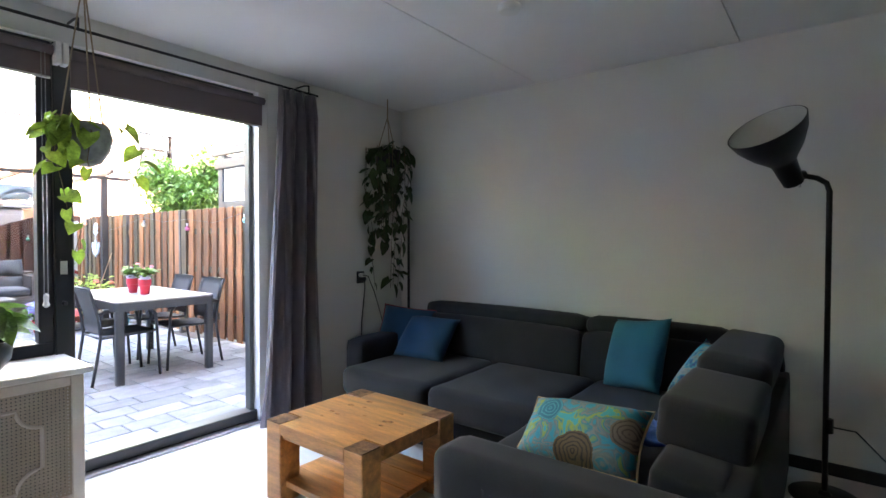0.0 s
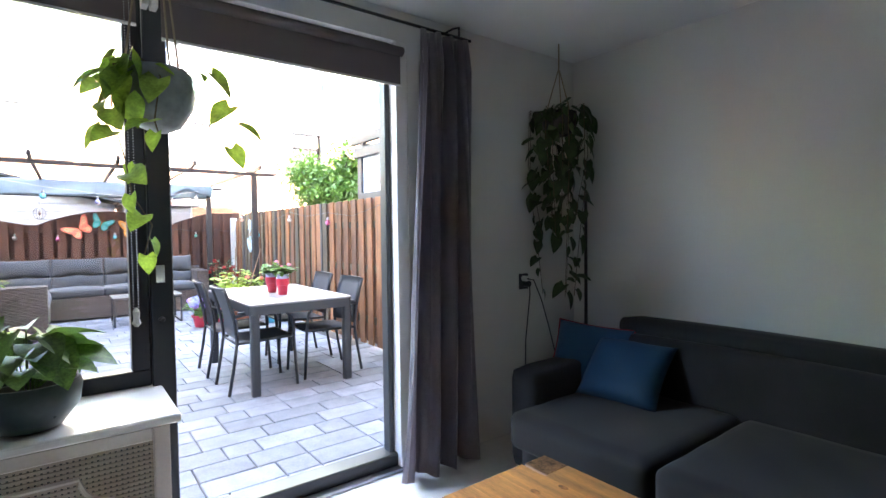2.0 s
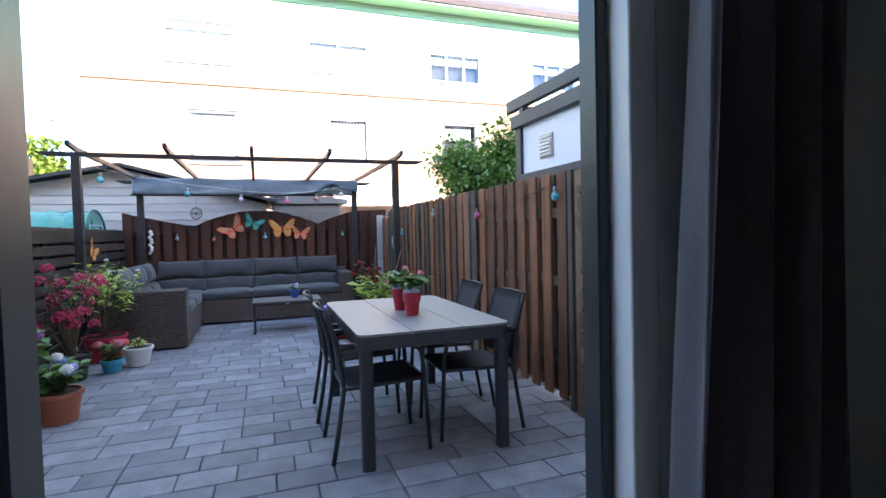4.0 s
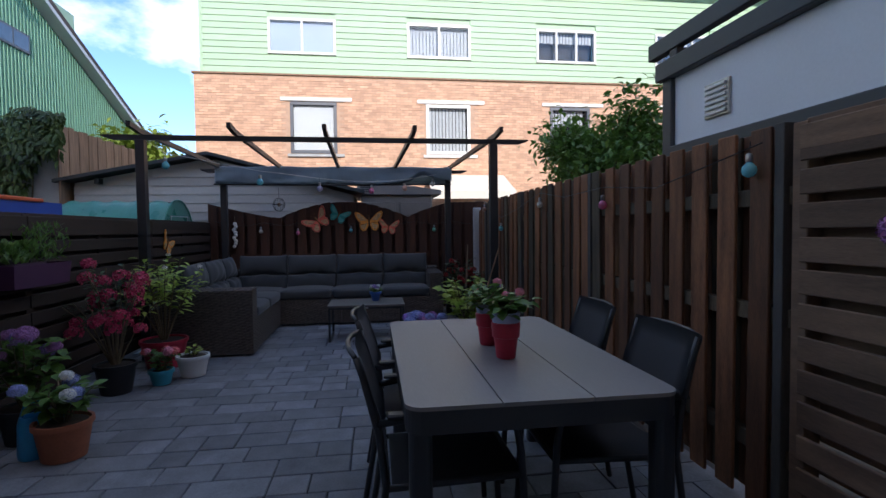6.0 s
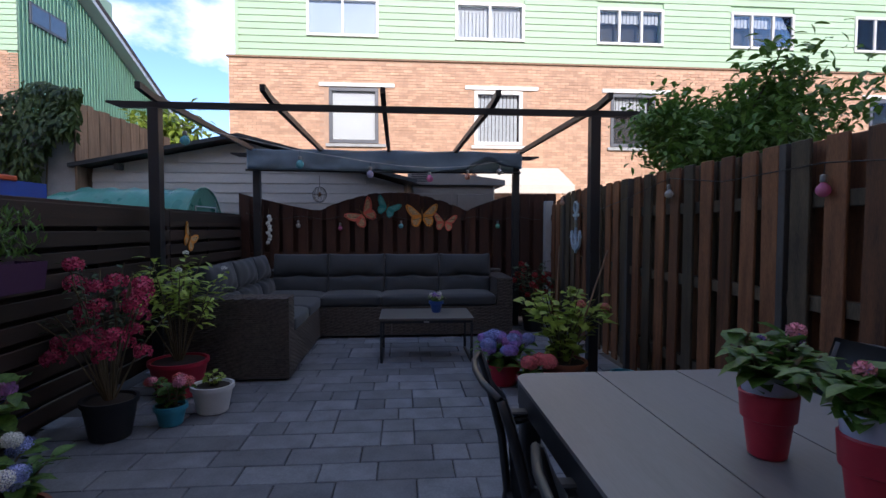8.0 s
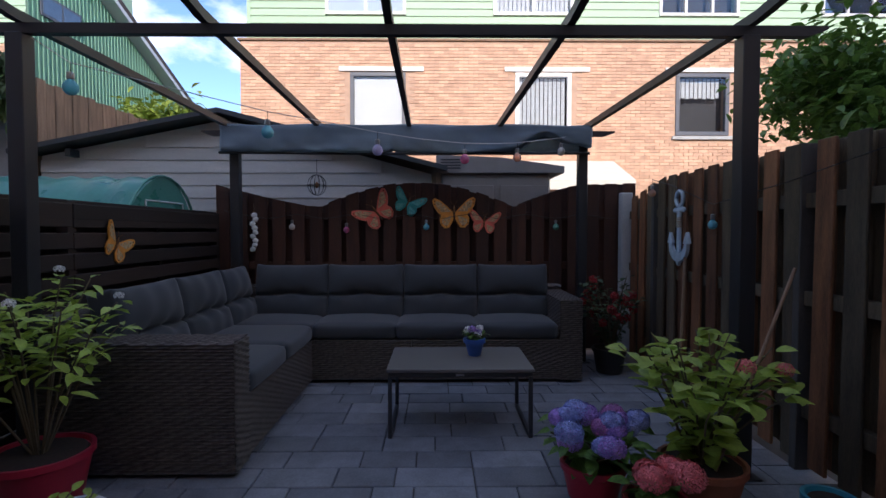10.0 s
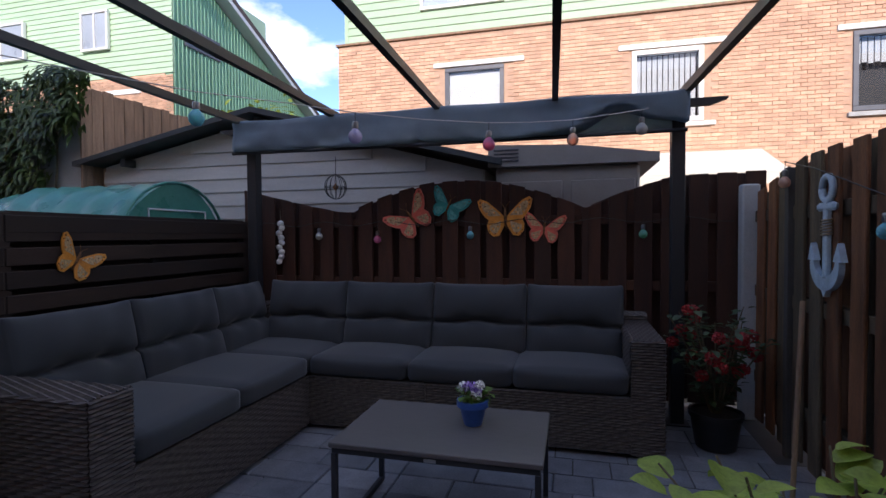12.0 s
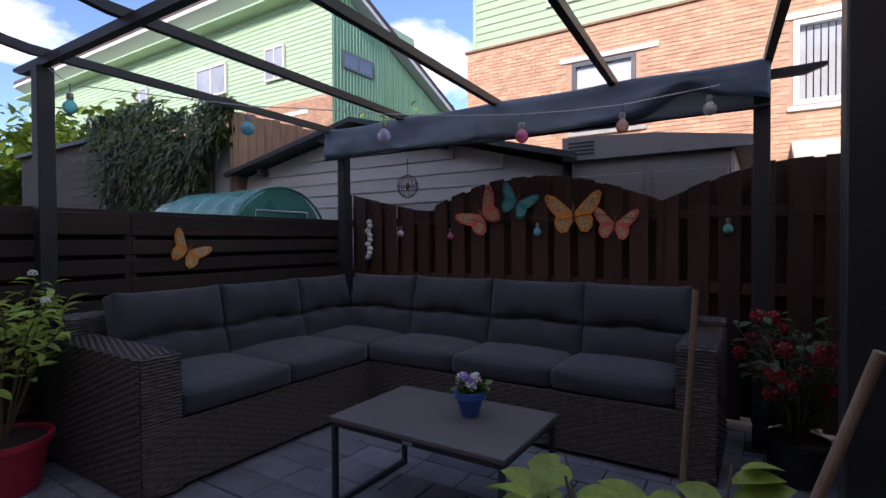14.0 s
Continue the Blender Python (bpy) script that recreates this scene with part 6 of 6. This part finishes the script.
lathe(bm, [(0.07, 0), (0.075, 0.02), (0.07, 0.2), (0.06, 0.24), (0.05, 0.24), (0.05, 0.2), (0.001, 0.19)], 18)
part("body", bm, "can_blue", wp, smooth=40)
part("handle", rod([(0, -0.06, 0.22), (0, -0.03, 0.31), (0, 0.05, 0.33), (0, 0.09, 0.24), (0, 0.075, 0.12)], 0.011, 8), "can_blue", wp, smooth=True)
part("spout", rod([(0, 0.06, 0.06), (0, 0.13, 0.18), (0, 0.18, 0.28)], [0.022, 0.016, 0.014], 8), "can_blue", wp, smooth=True)


def planter(name, label, at, length, w, h, mat, turn=0):
    e = thing(name, label, "planter", "fence planters", m=pose(*at, 0, 0, turn))
    bm = B()
    rows = []
    for s, z in ((0.86, 0), (1.0, h), (0.93, h), (0.80, 0.02)):
        rows.append([bm.verts.new((sx * length / 2 * (1 - (1 - s) * 0.3), sy * w / 2 * s, z)) for sx, sy in ((-1, -1), (1, -1), (1, 1), (-1, 1))])
    for a, b in zip(rows, rows[1:]):
        for q in range(4):
            bm.faces.new((a[q], a[(q + 1) % 4], b[(q + 1) % 4], b[q]))
    bm.faces.new(rows[0][::-1])
    bm.faces.new(rows[-1])
    part("trough", bm, mat, e)
    part("soil", bar(-length / 2 + 0.03, length / 2 - 0.03, -w / 2 + 0.02, w / 2 - 0.02, h - 0.03, h - 0.015), "soil", e)
    return e


pn = planter("herb_planter", "purple trough planter with grey-green herbs on the fence", (-6.05, 0.75, 0.93), 0.6, 0.17, 0.15, "pot_purple")
part("bracket", rod([(-0.2, -0.11, 0.0), (-0.2, -0.09, 0.10), (-0.2, -0.12, 0.16)], 0.006, 6), "black_metal", pn)
part("bracket", rod([(0.2, -0.11, 0.0), (0.2, -0.09, 0.10), (0.2, -0.12, 0.16)], 0.006, 6), "black_metal", pn)
lf, rh = B(), random.Random(31)
for k in range(420):
    x, y = rh.uniform(-0.27, 0.27), rh.uniform(-0.06, 0.06)
    h = rh.uniform(0.02, 0.26) if x < 0.05 else rh.uniform(0.02, 0.14)
    p = Vector((x * 1.1, y * (1 + h * 3), 0.14 + h))
    leaf_into(lf, p, (rh.uniform(-1, 1) * 0.6, rh.uniform(-1, 1) * 0.6, rh.uniform(0.2, 1)), (rh.uniform(-1, 1), rh.uniform(-1, 1), 0.5), 0.055, 0.012 if x < 0.05 else 0.026, False, 0.1, 2)
part("foliage", lf, "leaf", pn, smooth=True)

gp = planter("geranium_planter", "red trough planter with pink geraniums on the slat screen", (-3.10, 4.55, 1.02), 0.6, 0.18, 0.15, "pot_red")
lf, fl = B(), random.Random(32)
for k in range(300):
    x, y = fl.uniform(-0.34, 0.32), fl.uniform(-0.12, 0.07)
    h = fl.uniform(-0.10, 0.20)
    leaf_into(lf, (x, y, 0.15 + h), (fl.uniform(-1, 1), fl.uniform(-1, 0.4), fl.uniform(-0.2, 0.6)), (0, 0, 1), 0.06, 0.06, True, 0.2, 3)
part("foliage", lf, "leaf_dark", gp, smooth=True)
for k in range(11):
    bm = B()
    c = (-0.36 + 0.062 * k + fl.uniform(-0.03, 0.03), fl.uniform(-0.16, -0.02), 0.24 + 0.14 * math.sin(k * 1.9))
    floret_head(bm, c, 0.042, 26, 0.019, fl, 0.9)
    part("flower_head", bm, "petal_lilac" if k < 8 else "petal_coral", gp)
    part("flower_stalk", rod([(c[0] * 0.8, 0, 0.14), (c[0], c[1], c[2])], 0.0025, 5), "leaf", gp)

bush("hydrangea", "blue-violet mophead hydrangea in a low pot on the pavers", (-7.48, 3.54, 0), 0.22, 0.22, 130, 0.10, 0.07, "leaf", (0.11, 0.14, 0.17, "pot_red"), [("petal_violet", 7, 0.055, 90, 0.014), ("petal_blue", 8, 0.055, 90, 0.014), ("petal_lilac", 4, 0.05, 80, 0.014)], 19, seed=8, low=0.1, **H)
bush("hydrangea", "coral pink mophead hydrangea in a pot on the pavers", (-7.22, 3.72, 0), 0.15, 0.15, 80, 0.09, 0.06, "leaf", (0.09, 0.12, 0.14, "pot_red"), [("petal_coral", 4, 0.07, 90, 0.016)], 8, seed=9, low=0.1, **H)
bush("hydrangea", "large lime-leaved hydrangea shrub by the pergola post", (-7.42, 4.02, 0), 0.66, 0.39, 300, 0.098, 0.070, "leaf_yellow", (0.14, 0.18, 0.20, "pot_terra"), [("petal_coral", 2, 0.035, 30, 0.012)], 26, seed=10, low=0.08, separate=12, **H)
bush("sundaville", "red flowering climber in a black pot in the fence corner", (-9.55, 4.33, 0), 0.66, 0.36, 400, 0.06, 0.038, "leaf_dark", (0.11, 0.14, 0.22, "pot_black"), [("petal_red", 24, 0.026, 9, 0.026)], 16, seed=11, low=0.1, **H)
tp = thing("garden_pot", "empty teal glazed pot beside the post", "pot", m=pose(-7.15, 4.40, 0))
pot(tp, (0, 0, 0), 0.07, 0.09, 0.17, "pot_teal")
tagged(part("bamboo_cane", rod([(-7.634, 4.0, 0), (-7.66, 4.028, 0.5), (-7.692, 4.062, 1.11)], 0.0065, 8), "wood_lit"), "thin bamboo cane leaning among the plants", "cane", "canes")
tagged(part("bamboo_cane", rod([(-7.354, 3.983, 0), (-7.299, 4.125, 0.5), (-7.233, 4.295, 1.09)], 0.007, 12), "wood_lit"), "stout wooden cane leaning by the post", "cane", "canes")
bush("pansies", "white and violet pansies in a blue pot on the lounge table", (-8.48, 3.06, 0.42), 0.07, 0.085, 90, 0.045, 0.03, "leaf", (0.042, 0.062, 0.115, "pot_blue"), [("petal_white", 4, 0.016, 7, 0.018), ("petal_violet", 5, 0.016, 7, 0.018)], 9, seed=12, low=0.1, group="table plants")


def table_pot(at, seed):
    """A stepped pot: narrow foot, wide collar, and a pale liner standing out of it."""
    e = bush("begonia", "pink flowering begonia in a red pot with lilac rim", at, 0.11, 0.11, 120, 0.062, 0.047, "leaf", None, [("petal_pink", 2, 0.013, 12, 0.012), ("petal_violet", 2, 0.008, 8, 0.008)], 10, base=0.165, seed=seed, low=0.1, group="table plants")
    bm = B()
    lathe(bm, [(0.036, 0), (0.040, 0.004), (0.050, 0.086), (0.0565, 0.089), (0.0605, 0.146), (0.0575, 0.150), (0.052, 0.146), (0.048, 0.10), (0.001, 0.10)], 28)
    part("pot", bm, "pot_red", e, smooth=35)
    bm = B()
    lathe(bm, [(0.047, 0.10), (0.0545, 0.148), (0.0595, 0.190), (0.057, 0.192), (0.052, 0.172), (0.001, 0.170)], 28)
    part("rim", bm, "pot_lilac", e, "broad lilac rim", smooth=40)
    bm = B()
    lathe(bm, [(0.052, 0.172), (0.03, 0.176), (0.001, 0.178)], 14)
    part("soil", bm, "soil", e)
    return e


table_pot((-4.32, 3.58, 0.742), 13)
table_pot((-4.57, 3.565, 0.742), 14)


# ---- trees and creeper ----
def tree(name, label, at, h, trunk, crown_c, crown_r, n, leafmat, L, W, seed, cat="tree"):
    rt = random.Random(seed)
    e = thing(name, label, cat, m=pose(*at))
    cc = Vector(crown_c)
    part("trunk", rod([(0, 0, 0), (0.05, 0.02, h * 0.3), (cc.x * 0.5, cc.y * 0.5, h * 0.6), (cc.x, cc.y, h * 0.9)], [trunk, trunk * 0.8, trunk * 0.55, trunk * 0.2], 8), "bark", e, smooth=True)
    lf = B()
    limbs = []
    for k in range(16):
        a = k * 2.4
        el = rt.uniform(-0.35, 0.95)
        d = Vector((math.cos(a) * math.cos(el), math.sin(a) * math.cos(el), math.sin(el)))
        tip = cc + Vector((d.x * crown_r[0], d.y * crown_r[1], d.z * crown_r[2])) * rt.uniform(0.75, 1.12)
        st = Vector((cc.x * 0.6, cc.y * 0.6, cc.z - crown_r[2] * rt.uniform(0.3, 0.9)))
        mid = st.lerp(tip, 0.5) + Vector((0, 0, 0.08))
        part("limb", rod([st, mid, tip], [trunk * 0.35, trunk * 0.2, trunk * 0.07], 6), "bark", e)
        limbs.append((st, mid, tip))
    for k in range(n):
        st, mid, tip = limbs[k % 16]
        t = rt.uniform(0.35, 1.04)
        p = (st.lerp(mid, t * 2) if t < 0.5 else mid.lerp(tip, t * 2 - 1)) + Vector([rt.gauss(0, 0.17) * r for r in crown_r])
        leaf_into(lf, p, (rt.uniform(-1, 1), rt.uniform(-1, 1), rt.uniform(-0.7, 0.4)), (rt.uniform(-0.4, 0.4), rt.uniform(-0.4, 0.4), 1), L * rt.uniform(0.7, 1.2), W * rt.uniform(0.7, 1.2), False, 0.25, 3)
    part("crown", lf, leafmat, e, smooth=True)
    return e


tree("fig_tree", "broad-leaved green tree behind the wooden fence", (-8.7, 6.2, 0), 2.4, 0.07, (-0.05, 0, 2.15), (1.35, 0.85, 0.85), 8500, "leaf", 0.10, 0.056, 41)
tree("shrub_tree", "yellow-green tree beyond the shed roof", (-15.0, -2.3, 0), 3.2, 0.08, (0, 0, 3.1), (0.9, 0.9, 0.8), 1500, "leaf_yellow", 0.17, 0.10, 42)
tree("garden_tree", "lush bright green tree beyond the creeper", (-14.6, -16.0, 0), 5.4, 0.14, (0, 0, 3.9), (2.2, 5.6, 2.2), 10000, "leaf_hedge", 0.34, 0.22, 43)
cr = thing("creeper", "thick green creeper hanging over the block wall", "climbing plant")
lf, rc = B(), random.Random(44)
for k in range(5000):
    y = rc.uniform(-5.0, -1.42)
    top = 3.0 - 0.10 * (y + 1.45) + 0.10 * math.sin(y * 3.1) + 0.06 * math.sin(y * 9)
    z = top - (rc.random() ** 1.25) * (1.7 if y < -2.2 else 1.2 + 0.6 * math.sin(y * 5))
    x = -10.45 + 0.16 * math.sin(math.pi * min(1, (top - z) / 1.4)) + rc.gauss(0, 0.06)
    leaf_into(lf, (x, y, z), (rc.uniform(0.1, 1), rc.uniform(-0.8, 0.8), rc.uniform(-1.4, 0.0)), (1, 0, 0.6), rc.uniform(0.09, 0.17), rc.uniform(0.035, 0.06), False, 0.2, 2)
part("foliage", lf, "leaf_creeper", cr, smooth=True)
for k in range(12):
    y = -4.8 + k * 0.27
    part("vine", rod([(-10.48, y, 0.0), (-10.47, y + 0.1 * math.sin(k), 1.4), (-10.46, y, 2.9)], 0.012, 5), "stem", cr)


# ---- ornaments ----
def wing_outline(s):
    """One side of a butterfly: a large fore wing and a rounded hind wing."""
    pts = [(0.0, 0.02), (0.18, 0.20), (0.36, 0.36), (0.50, 0.42), (0.56, 0.36), (0.52, 0.20), (0.42, 0.05), (0.34, -0.02), (0.38, -0.12), (0.36, -0.26), (0.26, -0.36), (0.14, -0.34), (0.06, -0.20), (0.0, -0.08)]
    return [(s * x, y) for x, y in pts]


def butterfly(label, m, size, edge, inner, group="metal butterflies"):
    e = thing("butterfly_ornament", label, "ornament", group, m=m @ Matrix.Scale(size, 4))
    for s in (-1, 1):
        bm = B()
        out = wing_outline(s)
        plate(bm, out if s > 0 else out[::-1], "y", -0.015, 0.015)
        fold = pose(0, 0, 0, 0, 0, s * 7)
        w = part("wing", bm, edge, e)
        w.matrix_local = fold
        for k, (cu, cv, lobe) in enumerate(((0.33, 0.21, out[1:8]), (0.24, -0.17, out[8:13]))):
            bm = B()
            inn = [(s * (cu + (abs(x) - cu) * 0.66), cv + (y - cv) * 0.66) for x, y in lobe] + ([(s * 0.09, 0.06)] if k == 0 else [(s * 0.09, -0.04)])
            plate(bm, inn if s > 0 else inn[::-1], "y", 0.0152, 0.022)
            part("wing_field", bm, inner, w)
        for x, y, r in ((0.50, 0.34, 0.022), (0.50, 0.26, 0.018), (0.30, 0.22, 0.022), (0.22, 0.12, 0.018), (0.37, 0.12, 0.02), (0.40, 0.26, 0.016), (0.26, -0.2, 0.022), (0.34, -0.24, 0.016), (0.16, -0.16, 0.018), (0.22, -0.3, 0.016)):
            bm = B()
            lathe(bm, [(r, 0), (r * 0.8, 0.006), (r * 0.3, 0.007)], 9)
            part("spot", bm, edge if r > 0.017 and x < 0.45 else "end_grain", w).matrix_local = pose(s * x, 0.0155 if x > 0.45 else 0.0225, y, -90, 0, 0)
    bm = B()
    tube(bm, [(0, 0.02, -0.24), (0, 0.035, -0.05), (0, 0.035, 0.12), (0, 0.02, 0.2)], [0.012, 0.028, 0.03, 0.012], 8)
    part("body", bm, "end_grain", e, smooth=True)
    for s in (-1, 1):
        part("feeler", rod([(0, 0.02, 0.19), (s * 0.05, 0.03, 0.28), (s * 0.10, 0.03, 0.34)], 0.006, 5), "end_grain", e)
    return e


M["wing_orange"] = material("wing_orange", (0.85, 0.30, 0.04), 0.5, var=0.25, scale=5, bump=0.1)
M["wing_red"] = material("wing_red", (0.80, 0.15, 0.10), 0.5, var=0.25, scale=5, bump=0.1)
M["wing_teal"] = material("wing_teal", (0.02, 0.30, 0.28), 0.5, var=0.25, scale=5, bump=0.1)
M["wing_cream"] = material("wing_cream", (0.56, 0.38, 0.20), 0.55, var=0.5, scale=26, bump=0.1)
M["wing_pale_teal"] = material("wing_pale_teal", (0.10, 0.42, 0.40), 0.55, var=0.3, scale=16, bump=0.1)
BX = -10.222


def on_west(y, z, turn):
    return pose(BX, y, z, 0, 0, -90) @ pose(0, 0, 0, 0, turn, 0)


butterfly("red and cream metal butterfly on the dark fence", on_west(2.21, 1.43, 38), 0.38, "wing_red", "wing_cream")
butterfly("teal metal butterfly on the dark fence", on_west(2.52, 1.52, -24), 0.30, "wing_teal", "wing_pale_teal")
butterfly("orange and cream metal butterfly on the dark fence", on_west(2.985, 1.415, 2), 0.39, "wing_orange", "wing_cream")
butterfly("red and white metal butterfly on the dark fence", on_west(3.285, 1.33, -6), 0.29, "wing_red", "wing_cream")
butterfly("orange metal butterfly on the slatted fence", pose(-8.58, 0.648, 1.15, 0, 0, 0) @ pose(0, 0, 0, 0, -30, 0), 0.28, "wing_orange", "wing_cream")
butterfly("turquoise metal butterfly on the slat screen", pose(-3.49, 4.655, 1.36, 0, 0, 180) @ pose(0, 0, 0, 0, -8, 0), 0.34, "wing_teal", "wing_pale_teal")


def light_bulb(m, mat, r=0.034, hang=0.05):
    e = thing("string_light", "coloured glass garden light bulb hanging from its cord", "lamp", "string of coloured garden lights", m=m)
    bm = B()
    lathe(bm, [(0.003, -2.15 * r), (r * 0.5, -2.02 * r), (r * 0.87, -1.65 * r), (r, -1.15 * r), (r * 0.87, -0.65 * r), (r * 0.5, -0.22 * r), (r * 0.36, -0.05 * r), (r * 0.36, 0)], 16)
    part("globe", bm, mat, e, smooth=True)
    bm = B()
    lathe(bm, [(r * 0.42, 0), (r * 0.48, 0.004), (r * 0.46, 0.032), (r * 0.3, 0.036)], 12)
    part("cap", bm, "steel", e, smooth=40)
    part("wire", rod([(0, 0, 0.034), (0.003, 0.002, 0.034 + hang)], 0.002, 5), "black_metal", e)
    return e


for k, (y, z, c) in enumerate(((1.37, 1.32, "bulb_clear"), (1.91, 1.29, "bulb_pink"), (2.705, 1.32, "bulb_blue"), (4.0, 1.32, "bulb_green"))):
    light_bulb(pose(-10.195, y, z), "bulb_clear" if c == "bulb_clear" else c, 0.031)
for k, (x, y, z, c) in enumerate(((-8.69, 2.40, 1.845, "bulb_violet"), (-9.145, 3.03, 1.85, "bulb_pink"), (-9.50, 3.50, 1.915, "bulb_orange"), (-9.72, 3.93, 2.0, "bulb_clear"), (-8.264, 1.783, 1.885, "bulb_blue"), (-7.73, 0.985, 2.0, "bulb_blue"))):
    light_bulb(pose(x, y, z), c, 0.037, 0.05)
for k, (x, z, c) in enumerate(((-4.27, 1.55, "bulb_blue"), (-5.66, 1.47, "bulb_pink"), (-7.0, 1.54, "bulb_clear"), (-9.45, 1.60, "bulb_orange"), (-8.5, 1.32, "bulb_blue"))):
    light_bulb(pose(x, 4.645, z, 0, 0, k * 20), c, 0.031)
cable = thing("light_cable", "thin dark cable of the garden lights along fence and pergola", "cable")
pts = [(-10.2, 0.7, 1.45)]
for k in range(1, 40):
    y = 0.7 + k * 0.1
    pts.append((-10.2, y, 1.39 + 0.02 * math.sin(k * 1.1)))
part("run", rod(pts, 0.003, 5), "black_metal", cable)
part("run", rod([(-4.2, 4.645, 1.62), (-5.0, 4.65, 1.50), (-5.66, 4.645, 1.56), (-6.4, 4.65, 1.54), (-7.0, 4.645, 1.62), (-7.8, 4.65, 1.5), (-8.5, 4.645, 1.42), (-9.1, 4.65, 1.6), (-9.45, 4.645, 1.68)], 0.003, 5), "black_metal", cable)
part("run", rod([(-7.69, 0.83, 2.19), (-7.73, 0.985, 2.083), (-8.0, 1.4, 2.02), (-8.264, 1.783, 1.968), (-8.5, 2.12, 1.95), (-8.69, 2.40, 1.928), (-8.9, 2.7, 1.92), (-9.145, 3.03, 1.933), (-9.32, 3.26, 1.96), (-9.50, 3.50, 1.998), (-9.72, 3.93, 2.083), (-9.9, 4.18, 2.16)], 0.003, 5), "plastic_white", cable)

sh = thing("shell_garland", "string of white shells hanging on the dark fence", "garland")
part("cord", rod([(-10.2, 0.99, 1.52), (-10.2, 1.0, 1.07)], 0.002, 5), "rope", sh)
for k in range(9):
    bm = B()
    lathe(bm, [(0.004, -0.024), (0.026, -0.012), (0.03, 0.006), (0.018, 0.022), (0.003, 0.026)], 9)
    part("shell", bm, "petal_white", sh, smooth=True).matrix_local = pose(-10.185, 1.0 + 0.016 * math.sin(k * 2.2), 1.40 - k * 0.042, 40 * math.sin(k), 30 * math.cos(k), 0)

cg = thing("hanging_ornament", "round black wire ball ornament hanging from the pergola", "ornament")
for k in range(6):
    a = math.pi * k / 6
    part("ring", rod([(-9.86 + 0.085 * math.cos(t) * math.cos(a), 1.70 + 0.085 * math.cos(t) * math.sin(a), 1.67 + 0.095 * math.sin(t)) for t in [2 * math.pi * i / 24 for i in range(25)]], 0.0028, 5), "black_metal", cg)
part("ring", rod([(-9.86 + 0.085 * math.cos(t), 1.70 + 0.085 * math.sin(t), 1.67) for t in [2 * math.pi * i / 24 for i in range(25)]], 0.0028, 5), "black_metal", cg)
bm = B()
lathe(bm, [(0.004, -0.03), (0.024, 0), (0.004, 0.03)], 10, (-9.86, 1.70, 1.67))
part("core", bm, "end_grain", cg, smooth=True)
part("hook", rod([(-9.86, 1.70, 1.765), (-9.86, 1.70, 1.905)], 0.003, 5), "black_metal", cg)

an = thing("anchor_ornament", "pale blue wooden anchor with rope on the fence", "ornament", m=pose(-8.98, 4.655, 1.0, 0, 0, 180))
ring = [(0.052 * math.cos(2 * math.pi * k / 20), 0.05 * math.sin(2 * math.pi * k / 20) * 1.15 + 0.49) for k in range(21)]
part("ring", rod([(x, 0, z) for x, z in ring], 0.016, 8), "anchor_paint", an, smooth=True)
part("stock", bar(-0.085, 0.085, -0.014, 0.014, 0.385, 0.425, 0.012), "anchor_paint", an)
part("shank", bar(-0.02, 0.02, -0.013, 0.013, 0.06, 0.44, 0.006), "anchor_paint", an)
bm = B()
outer = [(0.14 * math.sin(t), 0.13 - 0.12 * math.cos(t)) for t in [radians(-95 + 190 * k / 18) for k in range(19)]]
inner = [(0.105 * math.sin(t), 0.16 - 0.085 * math.cos(t)) for t in [radians(88 - 176 * k / 18) for k in range(19)]]
plate(bm, outer + [(0.115, 0.20)] + inner + [(-0.115, 0.20)], "y", -0.013, 0.013)
part("hook_arc", bm, "anchor_paint", an)
bm = B()
plate(bm, [(-0.03, 0.02), (0, -0.02), (0.03, 0.02)], "y", -0.013, 0.013)
part("crown_tip", bm, "anchor_paint", an)
for s in (-1, 1):
    bm = B()
    plate(bm, [(s * 0.085, 0.15), (s * 0.165, 0.15), (s * 0.13, 0.235)] if s > 0 else [(s * 0.165, 0.15), (s * 0.085, 0.15), (s * 0.13, 0.235)], "y", -0.012, 0.014)
    part("fluke", bm, "anchor_paint", an)
part("rope_binding", rod([(0.027 * math.cos(k * 0.8), 0.02 * math.sin(k * 0.8), 0.27 + k * 0.0017) for k in range(48)], 0.005, 5), "rope", an, smooth=True)
